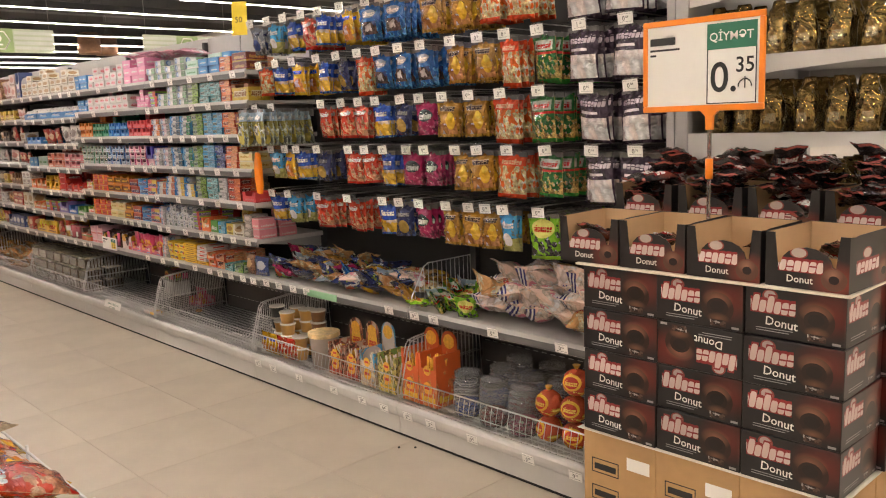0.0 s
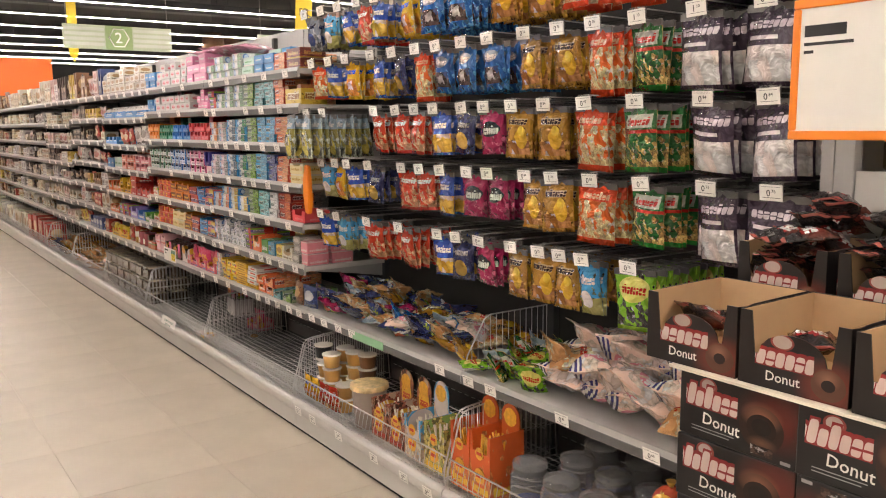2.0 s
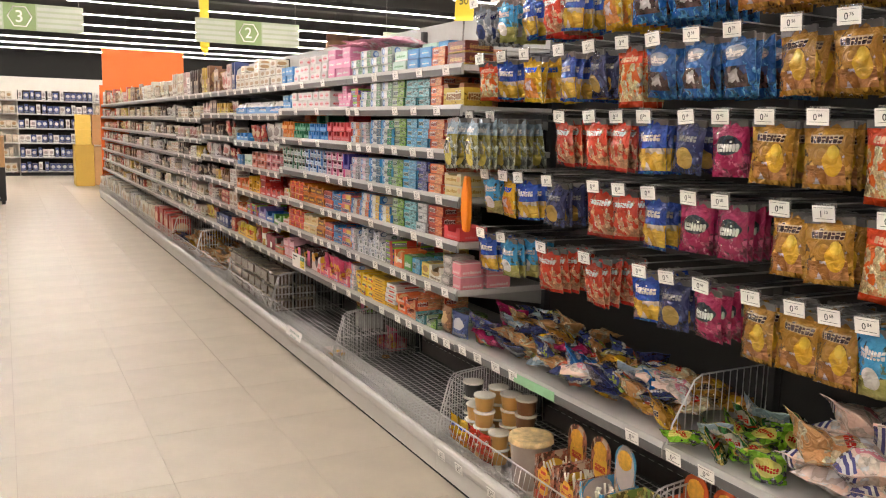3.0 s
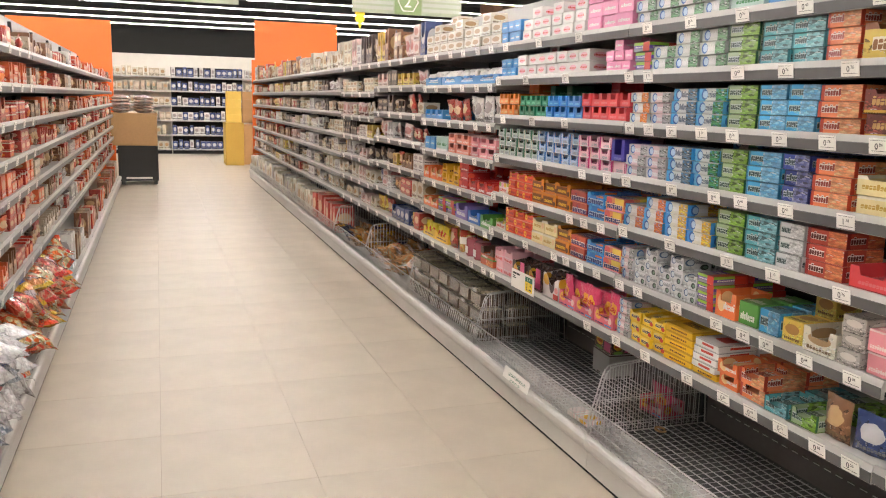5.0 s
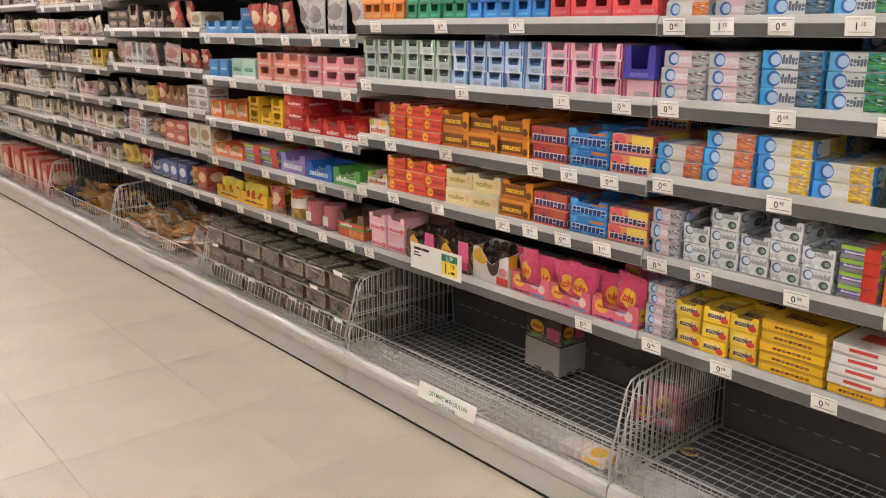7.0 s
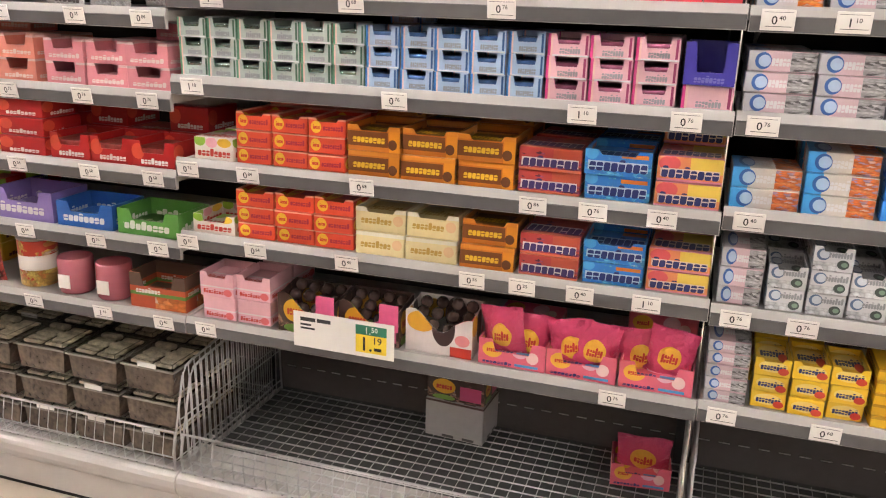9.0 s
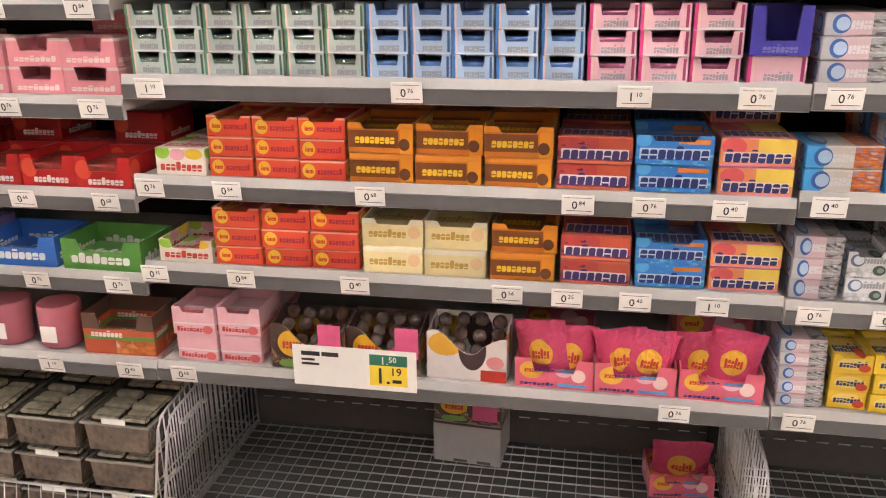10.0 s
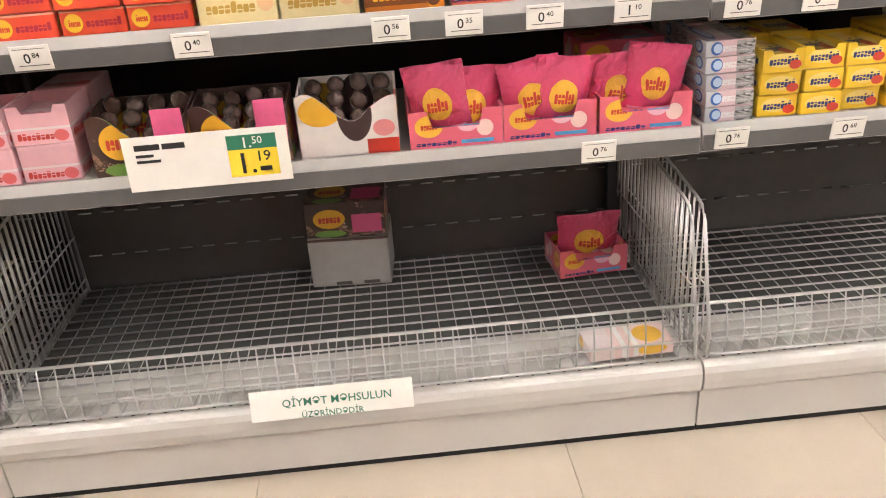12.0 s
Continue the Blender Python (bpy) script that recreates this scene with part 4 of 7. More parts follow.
def put_carton(m, key, w, d, h, label, group, cat="sweet box", name="sweet_box", turn=2.2):
    return put(name, carton(key, w, d, h), m @ pose(0, 0, 0, 0, 0, jit(turn)), label, cat, group)


def put_tray(m, key, w, d, h, low, fill, label, group, name="display_box"):
    a, c = tray(key, w, d, h, low, fill)
    t = put(name, a, m @ pose(0, 0, 0, 0, 0, jit(1.5)), label, "display box", group)
    child("inner_pack", c, t)
    return t


M_BALL = mat("wrapped_lollipop", (0.075, 0.045, 0.036), 0.16, var=0.7, scale=60, bump=0.9, bscale=90, coat=0.6)
M_UNI = mat("pink_card_figure", (0.72, 0.12, 0.26), 0.4, var=0.15, scale=60)


def lollipop_box(p, key, w, d, h, label, group):
    """A display box with a wavy front, a pink card and round lollipops behind a clear window."""
    k = ("lol", key, round(w, 3))
    if k not in CACHE:
        f = bmesh.new()
        a = w / 2
        top = [(a - w * i / 14, h * (0.72 + 0.22 * math.sin(0.9 + 7.0 * i / 14) * (1 if i < 10 else 0.6))) for i in range(15)]
        prism(f, [(-a, 0), (a, 0)] + top, "x", 0, 0.003)
        for sd in (-1, 1):
            prism(f, [(0.003, 0), (d, 0), (d, h), (0.003, h * 0.85)], "y", sd * a, sd * (a - 0.003))
        box(f, d - 0.003, d, -a, a, 0, h)
        box(f, 0.003, d - 0.003, -a + 0.003, a - 0.003, 0, 0.004)
        f.normal_update()
        face_uv(f, w, d, h)
        ball = bmesh.new()
        bmesh.ops.create_uvsphere(ball, u_segments=12, v_segments=8, radius=0.017)
        for q in ball.faces:
            q.smooth = True
        CACHE[k] = (to_mesh("lollipop_box", f, D[key]), to_mesh("lollipop", ball, M_BALL), to_mesh("pink_card", boxed(-0.003, -0.001, -0.026, 0.026, 0, h * 0.62, 0.001), M_UNI))
    f, ball, pk = CACHE[k]
    t = put("lollipop_box", f, p @ pose(0, 0, 0, 0, 0, jit(2)), label, "display box", group)
    for i in range(12):
        child("lollipop", ball, t, "dark wrapped lollipop").location = (0.021 + 0.03 * (i // 4) + jit(0.004), (i % 4 - 1.5) * w * 0.235, h * (0.55 + 0.17 * (i // 4)) + jit(0.005))
    if key == "choc_dark":
        child("pink_card", pk, t, "pink printed card").location = (-0.001, -w * 0.33, 0.042)


def row(m, z, items, group, x=0.008):
    """Fill one shelf from the viewer's left. items: (kind, print, start, end, columns, stack, height, depth, label)."""
    for kind, key, f0, f1, cols, stack, h, d, label in items:
        if len(label.split()) < 4:
            label += " on the shelf"
        w = (f1 - f0) * BAY / cols
        for c in range(cols):
            y = BAY / 2 - (f0 * BAY + (c + 0.5) * w)
            n = stack if isinstance(stack, int) else stack[c % len(stack)]
            if kind in "cst" and BEHIND[0] and random.random() < 0.75:
                for s in range(n + random.choice((0, 0, 1)) if h < 0.075 else 1):
                    put_carton(m @ pose(x + d + 0.025 + abs(jit(0.01)), y, z + s * (h + 0.001)), key, w - 0.005, d, h, label, group, name=kind_of(key, "sweet_box"))
            for s in range(n):
                p = m @ pose(x + 0.004 + abs(jit(0.013)), y + jit(0.0015), z + s * (h + 0.001))
                if FAR_MODE[0]:
                    if kind == "p":
                        FAR.append((bag(key, round(w * 0.95, 3), h, 0.035, c % 3, True), p @ pose(0.03, 0, h * 0.98, 0, -6 + jit(4), jit(8))))
                    else:
                        FAR.append((carton(key, w - 0.003, d, h), p))
                elif kind == "l":
                    lollipop_box(p, key, w - 0.006, d, h, label, group)
                elif kind == "s" and s == n - 1:
                    put_tray(p, key, w - 0.004, d, h, 0.8, 0.72, label, group, kind_of(key, "display_box"))
                elif kind in "cs":
                    put_carton(p, key, w - 0.005, d, h, label, group, name=kind_of(key, "sweet_box"))
                elif kind == "t":
                    put_tray(p, key, w - 0.004, d, h, 0.55, 0.74 if key in INNER else 0.5, label, group, kind_of(key, "display_box"))
                elif kind == "o":
                    put_tray(p, key, w - 0.004, d, h, 0.62, 0.35, label, group, kind_of(key, "open_display_box"))
                elif kind == "p":
                    b = bag(key, round(w * (1.3 if key == "gum_pouch" else 0.95), 3), h, 0.035, c % 3, True)
                    put("sweet_pouch", b, p @ pose(0.03 + jit(0.012), jit(0.01), h * random.uniform(0.93, 1.04), jit(9), -8 + jit(8), jit(16)), label, "pouch", group)


# ---- bay of mints, caramels and lollipops ----
BEHIND[0] = True
G2 = "packs in the mint bay"
m2, L = right_bay(2), LEVELS[2]
row(m2, L[0], [
    ("s", "pink_tray", 0.03, 0.185, 2, 2, 0.066, 0.12, "pink open display tray of chewy sweets"),
    ("l", "choc_dark", 0.20, 0.46, 2, 1, 0.115, 0.1, "dark display box of lollipops with orange badge"),
    ("l", "choc_white", 0.465, 0.6, 1, 1, 0.12, 0.1, "white and dark lollipop display box"),
    ("t", "gum_pink", 0.61, 0.99, 3, 1, 0.066, 0.13, "bright pink bubble gum display box"),
    ("p", "gum_pouch", 0.61, 0.99, 6, 1, 0.142, 0.06, "bright pink shiny gum pouch"),
], G2)
row(m2, L[1], [
    ("o", "fruit_white", 0.02, 0.115, 1, 1, 0.05, 0.14, "white open box of fruit chews"),
    ("s", "red_roll", 0.12, 0.365, 3, 3, 0.042, 0.16, "red carton of chewy rolls"),
    ("s", "cream_caramel", 0.367, 0.567, 2, 2, 0.058, 0.16, "cream yellow caramel display box"),
    ("s", "brown_caramel", 0.57, 0.672, 1, 2, 0.058, 0.16, "brown and orange caramel display box"),
    ("c", "mint_red", 0.675, 0.782, 1, 2, 0.05, 0.15, "dark red box of mint rolls"),
    ("s", "mint_blue", 0.785, 0.89, 1, 2, 0.05, 0.15, "blue box of mint rolls"),
    ("c", "mint_fruit", 0.892, 0.995, 1, 2, 0.048, 0.15, "orange and pink box of mint rolls"),
], G2)
row(m2, L[2], [
    ("c", "fruit_white", 0.03, 0.12, 1, 1, 0.058, 0.12, "white box of fruit chews"),
    ("s", "red_roll", 0.122, 0.35, 3, 3, 0.042, 0.16, "red carton of chewy rolls"),
    ("s", "brown_caramel", 0.352, 0.663, 3, 2, 0.06, 0.16, "brown and orange caramel display box"),
    ("c", "mint_red", 0.665, 0.775, 1, 2, 0.052, 0.15, "dark red box of mint rolls"),
    ("s", "mint_blue", 0.777, 0.887, 1, 2, 0.055, 0.15, "blue box of mint rolls"),
    ("c", "mint_fruit", 0.89, 0.995, 1, 2, 0.054, 0.15, "orange and pink box of mint rolls"),
], G2)
row(m2, L[3], [
    ("t", "pure_green", 0.01, 0.385, 6, 3, 0.046, 0.12, "grey green gum box with cut-out front"),
    ("t", "pure_blue", 0.387, 0.70, 5, 3, 0.046, 0.12, "pale blue gum box with cut-out front"),
    ("t", "pure_rose", 0.702, 0.91, 3, 3, 0.046, 0.12, "pink gum box with cut-out front"),
    ("c", "pure_rose", 0.915, 0.995, 1, 1, 0.05, 0.12, "pink closed gum box"),
], G2)
row(m2, L[4], [
    ("t", "drop_orange", 0.01, 0.2, 4, 2, 0.055, 0.12, "orange drops box with cut-out front"),
    ("t", "drop_green", 0.205, 0.44, 5, 2, 0.05, 0.12, "dark green drops box with cut-out front"),
    ("t", "drop_blue", 0.445, 0.7, 5, 2, 0.05, 0.12, "bright blue drops box with cut-out front"),
    ("t", "drop_red", 0.705, 0.99, 5, 2, 0.055, 0.12, "bright red drops box with cut-out front"),
], G2)
row(m2, L[5], [
    ("c", "tin_blue", 0.01, 0.17, 3, 2, 0.045, 0.1, "blue sweet tin box"),
    ("c", "tin_white", 0.18, 0.75, 7, 2, 0.05, 0.1, "white and pink sweet box"),
    ("c", "tin_pink", 0.84, 0.99, 3, (2, 3), 0.04, 0.1, "pink sweet box"),
], G2)
row(m2, L[6], [
    ("c", "tin_blue", 0.01, 0.2, 3, 2, 0.055, 0.1, "blue sweet tin box"),
    ("c", "tin_white", 0.21, 0.7, 6, (2, 3), 0.05, 0.1, "white and pink sweet box"),
    ("c", "tin_pink", 0.71, 0.99, 3, (3, 2), 0.055, 0.12, "pink sweet box"),
], G2)
for z, fr in zip(L, ((0.05, 0.86), (0.02, 0.17, 0.36, 0.6, 0.69, 0.79, 0.9), (0.03, 0.16, 0.39, 0.7, 0.8, 0.91), (0.05, 0.45, 0.77, 0.93), (0.1, 0.37, 0.63), (0.04, 0.3, 0.62), (0.1, 0.4, 0.7))):
    rail_tags(m2, z, fr)

# ---- gum bay ----
G1 = "packs in the gum bay"
m1, L = right_bay(1), LEVELS[1]
row(m1, L[0], [
    ("c", "roll_greypink", 0.005, 0.075, 1, 5, 0.028, 0.15, "grey and pink gum box"),
    ("s", "yellow_gum", 0.08, 0.255, 3, 3, 0.04, 0.12, "yellow gum box with cut-out front"),
    ("c", "yellow_flat", 0.26, 0.385, 1, 5, 0.026, 0.16, "yellow flat gum carton"),
    ("c", "yellow_flat", 0.39, 0.49, 1, 1, 0.025, 0.16, "yellow flat gum carton"),
    ("t", "orange_box", 0.495, 0.57, 1, 2, 0.045, 0.14, "orange open sweet box"),
    ("t", "orange_gum", 0.575, 0.665, 1, 2, 0.048, 0.14, "red open sweet box"),
    ("t", "long_teal", 0.67, 0.745, 1, 1, 0.045, 0.13, "teal open sweet box"),
    ("t", "long_green", 0.75, 0.83, 1, 1, 0.05, 0.13, "green open sweet box"),
    ("p", "brownp", 0.83, 0.91, 1, 1, 0.13, 0.06, "clear brown sweet pouch"),
    ("p", "bluep", 0.91, 0.995, 1, 1, 0.12, 0.06, "dark blue sweet pouch"),
], G1)
row(m1 @ pose(0, 0, 0.026), L[0], [("c", "white_flat", 0.39, 0.49, 1, 4, 0.024, 0.16, "white flat gum carton with red print")], G1)
row(m1, L[1], [
    ("c", "roll_greypink", 0.005, 0.075, 1, 3, 0.042, 0.14, "grey and pink gum box"),
    ("s", "white_cube", 0.08, 0.38, 5, (2, 3, 2, 3, 2), 0.05, 0.12, "white gum box with grey picture"),
    ("c", "multi_roll", 0.385, 0.455, 1, 4, 0.03, 0.14, "dark stack of gum packs"),
    ("o", "orange_box", 0.46, 0.54, 1, 1, 0.085, 0.14, "orange open sweet box"),
    ("c", "olips_green", 0.545, 0.615, 1, 1, 0.075, 0.1, "green boxed gum pack"),
    ("c", "long_skyb", 0.62, 0.69, 1, 1, 0.075, 0.1, "pale blue boxed gum pack"),
    ("c", "yelp", 0.695, 0.76, 1, 1, 0.07, 0.1, "yellow and white gum pack"),
    ("o", "ivory", 0.765, 0.86, 1, 1, 0.07, 0.14, "ivory open display box"),
    ("c", "greyp", 0.865, 0.93, 1, 3, 0.045, 0.12, "grey sweet box"),
    ("c", "rose_tray", 0.935, 0.995, 1, 2, 0.06, 0.12, "pink and grey sweet box"),
], G1)
row(m1, L[2], [
    ("c", "roll_fruit", 0.005, 0.215, 2, (2, 3), 0.042, 0.14, "blue and orange gum box"),
    ("c", "roll_fruit2", 0.22, 0.425, 2, (3, 2), 0.042, 0.14, "blue and yellow gum box"),
    ("c", "long_green", 0.44, 0.545, 1, 3, 0.045, 0.14, "green gum box"),
    ("c", "long_teal", 0.55, 0.655, 1, 3, 0.045, 0.14, "teal gum box"),
    ("c", "long_silver", 0.66, 0.74, 1, 3, 0.045, 0.14, "silver gum box"),
    ("c", "red_gum", 0.745, 0.855, 1, 3, 0.045, 0.14, "dark red gum box"),
    ("o", "drop_red", 0.87, 0.985, 1, 1, 0.06, 0.14, "bright red open sweet box"),
], G1)
row(m1, L[3], [
    ("c", "roll_greypink", 0.005, 0.205, 2, 3, 0.04, 0.14, "grey and pink gum box"),
    ("c", "roll_bluewhite", 0.21, 0.32, 1, 3, 0.042, 0.14, "blue and white gum box"),
    ("c", "roll_whitegreen", 0.325, 0.43, 1, 3, 0.042, 0.14, "blue, white and green gum box"),
    ("c", "long_green", 0.435, 0.535, 1, 3, 0.045, 0.14, "green gum box"),
    ("c", "long_skyb", 0.54, 0.65, 1, 3, 0.046, 0.14, "light blue gum box"),
    ("c", "long_navy", 0.655, 0.74, 1, 3, 0.046, 0.14, "navy gum box"),
    ("c", "orange_gum", 0.745, 0.855, 1, 3, 0.044, 0.14, "orange gum box"),
    ("s", "cream_caramel", 0.865, 0.985, 1, 2, 0.05, 0.14, "cream yellow open sweet box"),
], G1)
row(m1, L[4], [
    ("c", "roll_greyorange", 0.005, 0.1, 1, 3, 0.038, 0.14, "grey and orange gum box"),
    ("c", "roll_greypink", 0.105, 0.205, 1, 3, 0.038, 0.14, "grey and pink gum box"),
    ("c", "roll_bluewhite", 0.21, 0.32, 1, 3, 0.042, 0.14, "blue and white gum box"),
    ("c", "roll_whitegreen", 0.325, 0.435, 1, 3, 0.042, 0.14, "blue, white and green gum box"),
    ("c", "long_green", 0.44, 0.55, 1, 3, 0.045, 0.14, "green gum box"),
    ("c", "long_skyb", 0.555, 0.74, 2, 3, 0.045, 0.14, "light blue gum box"),
    ("c", "orange_gum", 0.745, 0.855, 1, 3, 0.044, 0.14, "orange gum box"),
    ("s", "brown_gum", 0.865, 0.985, 1, 2, 0.06, 0.14, "dark red and yellow sweet box"),
], G1)
row(m1, L[5], [
    ("c", "multi_roll", 0.005, 0.09, 1, 3, 0.035, 0.14, "brown and blue gum box"),
    ("c", "roll_silvergreen", 0.1, 0.425, 3, (2, 3, 3), 0.042, 0.14, "silver and green gum box"),
    ("c", "long_green", 0.43, 0.54, 1, 3, 0.045, 0.14, "green gum box"),
    ("c", "long_teal", 0.545, 0.74, 2, 3, 0.042, 0.14, "pale teal gum box"),
    ("c", "orange_gum", 0.745, 0.835, 1, 3, 0.044, 0.14, "orange and white gum box"),
    ("s", "yellow_box", 0.84, 0.99, 1, 1, 0.095, 0.14, "large yellow sweet box"),
], G1)
row(m1, L[6], [
    ("c", "roll_silvergreen", 0.005, 0.42, 4, (2, 3), 0.042, 0.14, "silver and green gum box"),
    ("c", "tin_mint", 0.43, 0.55, 1, 2, 0.048, 0.14, "pale green and white gum box"),
    ("c", "tin_blue", 0.56, 0.74, 2, 2, 0.048, 0.14, "blue gum box"),
    ("c", "orange_gum", 0.75, 0.85, 1, 2, 0.044, 0.14, "orange gum box"),
    ("c", "brown_gum", 0.86, 0.99, 1, 2, 0.05, 0.14, "dark red gum box"),
], G1)
for z, fr in zip(L, ((0.04, 0.2, 0.4, 0.55, 0.65, 0.75, 0.86, 0.95), (0.04, 0.14, 0.33, 0.5, 0.6, 0.68, 0.8, 0.93), (0.04, 0.28, 0.52, 0.68, 0.88), (0.04, 0.27, 0.45, 0.55, 0.7, 0.87), (0.04, 0.14, 0.25, 0.38, 0.5, 0.66, 0.8, 0.93), (0.02, 0.12, 0.5, 0.66, 0.84), (0.1, 0.3, 0.5, 0.7, 0.9))):
    rail_tags(m1, z, fr)

# ---- bay of toffees and chocolate figures ----
G3 = "packs in the toffee bay"
m3 = right_bay(3)
L3 = LEVELS[3]
row(m3, L3[0], [
    ("t", "yellow_tray", 0.02, 0.4, 2, 1, 0.06, 0.14, "low yellow open tray of sweets"),
    ("p", "yellow_heap", 0.03, 0.39, 6, 1, 0.11, 0.06, "yellow sweet pouch"),
    ("p", "redp", 0.41, 0.5, 1, 1, 0.13, 0.06, "brown sweet pouch"),
    ("o", "fruit_bar", 0.855, 0.99, 1, 1, 0.1, 0.12, "red and green display box"),
], G3)
row(m3, L3[1], [
    ("o", "orange_box", 0.02, 0.25, 2, 1, 0.06, 0.14, "orange open sweet box"),
    ("c", "multi_roll", 0.27, 0.5, 2, 2, 0.045, 0.14, "multicoloured sweet box"),
    ("o", "purple_box", 0.52, 0.68, 1, 1, 0.085, 0.14, "purple open sweet box"),
    ("o", "olips_blue", 0.69, 0.83, 1, 1, 0.07, 0.14, "blue open box of throat sweets"),
    ("o", "olips_green", 0.84, 0.99, 1, 1, 0.07, 0.14, "green open box of throat sweets"),
], G3)
row(m3, L3[2], [
    ("t", "orange_box", 0.02, 0.3, 3, 1, 0.08, 0.12, "orange open sweet box"),
    ("t", "yellow_tray", 0.32, 0.54, 3, (2, 1, 2), 0.06, 0.12, "yellow open sweet box"),
    ("c", "toffee_red", 0.56, 0.68, 1, 3, 0.05, 0.14, "dark red toffee box"),
    ("t", "toffee_red", 0.69, 0.99, 3, 1, 0.07, 0.14, "dark red open toffee box"),
], G3)
row(m3, L3[3], [
    ("c", "tin_blue", 0.02, 0.18, 2, 1, 0.08, 0.1, "blue sweet box"),
    ("c", "tin_mint", 0.2, 0.38, 2, 1, 0.09, 0.1, "green sweet box"),
    ("t", "salmon_tray", 0.4, 0.68, 3, 2, 0.06, 0.1, "orange tray of small jars"),
    ("t", "rose_tray", 0.7, 0.99, 3, 2, 0.058, 0.1, "pink tray of small jars"),
], G3)
row(m3, L3[4], [
    ("t", "tin_blue", 0.02, 0.3, 3, 1, 0.06, 0.1, "blue figure box"),
    ("p", "redp", 0.32, 0.6, 4, 1, 0.13, 0.06, "red toy sweet pouch"),
    ("p", "whitep", 0.62, 0.99, 4, 1, 0.15, 0.06, "white toy sweet pouch"),
], G3)
egg_ = lathe(bmesh.new(), [(0.02 * math.sin(math.pi * (i + 0.3) / 9) * (1.18 - 0.036 * i) + 0.002, 0.062 * (1 - math.cos(math.pi * i / 8)) / 2) for i in range(9)], 14)
EGG_ME = to_mesh("sweet_egg", egg_, mat("egg_wrap", (0.78, 0.75, 0.72), 0.3, var=0.18, scale=60))
BAND_ME = to_mesh("egg_band", lathe(bmesh.new(), [(0.0235, 0.02), (0.0246, 0.021), (0.0242, 0.034), (0.0225, 0.035)], 14), mat("egg_band", (0.12, 0.3, 0.62), 0.35, var=0.4, scale=40))
row(m3, L3[5], [("o", "tin_blue", 0.02, 0.99, 4, 1, 0.05, 0.16, "low blue and white tray of eggs")], G3)
for i in range(4):
    for j in range(6):
        for r_ in range(2):
            e_ = put("sweet_egg", EGG_ME, m3 @ pose(0.045 + 0.055 * r_ + jit(0.004), BAY / 2 - (0.045 + 0.243 * i + 0.037 * j) * BAY, L3[5] + 0.019 + 0.016 * r_, jit(8), jit(8), jit(60)), "white wrapped sweet egg standing in blue tray", "sweet egg", "eggs in the tray")
            child("egg_band", BAND_ME, e_, "blue printed band")
row(m3, L3[6], [("c", "ivory", 0.02, 0.99, 9, (2, 3, 2), 0.06, 0.1, "ivory and brown sweet box")], G3)
for z in L3:
    rail_tags(m3, z, (0.07, 0.25, 0.45, 0.62, 0.8, 0.95))

CAN_M = printed("can_print", (0.6, 0.06, 0.03), [], blotch=((0.75, 0.45, 0.1), 5, 0.5))
can = thing("lollipop_can", "tall printed red and orange lollipop can", "can", "", (2.53, bay_y(4) - 0.58 * BAY, 0.601))
cbm = lathe(bmesh.new(), [(0.052, 0), (0.055, 0.004), (0.055, 0.135), (0.053, 0.14)], 22)
cbm.normal_update()
lay_ = cbm.loops.layers.uv.verify()
for f_ in cbm.faces:
    for lp_ in f_.loops:
        lp_[lay_].uv = (0.5 - lp_.vert.co.y / 0.11, lp_.vert.co.z / 0.14)
part("can_body", cbm, CAN_M, can)
part("rim", lathe(bmesh.new(), [(0.054, 0.138), (0.057, 0.141), (0.057, 0.147), (0.052, 0.148)], 22), M_RAILTOP, can, "pale metal rim")
part("picture_band", lathe(bmesh.new(), [(0.0554, 0.05), (0.0558, 0.052), (0.0558, 0.092), (0.0554, 0.094)], 22), M_TAG, can, "white lettered band")
TUB_M = mat("pink_clear_tub", (0.75, 0.25, 0.3), 0.15, trans=0.45)
TUB_F = mat("pink_sticks", (0.7, 0.15, 0.2), 0.4, var=0.6, scale=50)
for f_ in (0.69, 0.79):
    tb = thing("lollipop_tub", "clear pink plastic tub full of lollipops", "tub", "pink tubs", (2.515, bay_y(4) - f_ * BAY, 0.601))
    part("tub", lathe(bmesh.new(), [(0.045, 0), (0.05, 0.006), (0.05, 0.1), (0.047, 0.105)], 18), TUB_M, tb)
    part("contents", lathe(bmesh.new(), [(0.04, 0.004), (0.046, 0.01), (0.046, 0.08), (0.03, 0.09)], 12), TUB_F, tb, "pink and red lollipops")
    part("tub_label", boxed(-0.0525, -0.0505, -0.02, 0.02, 0.02, 0.06), M_TAG, tb, "white label")

BEHIND[0] = False
nv = put_tray(right_bay(2) @ pose(0.012, BAY / 2 - 0.955 * BAY, LEVELS[2][3] + 0.051), "navy_open", 0.1, 0.12, 0.085, 0.3, 0.05, "empty navy blue open display box", "packs in the mint bay", "gum_box")

# ---- further bays: mixed packs ----
THEMES = {4: ("brownp", "ivory", "yelp", "bluep", "whitep", "redp", "pinkp", "darkp"), 5: ("ivory", "pinkp", "whitep", "darkp", "cream", "yelp"), 6: ("ivory", "cream", "darkp", "ivory", "whitep"), 7: ("cream", "ivory", "beige", "whitep", "cream"), 8: ("darkp", "brownp", "cream", "redp", "pinkp"), 9: ("brownp", "redp", "beige", "whitep", "yelp"), 10: ("beige", "brownp", "redp", "ivory"), 11: ("redp", "whitep", "brownp", "beige")}
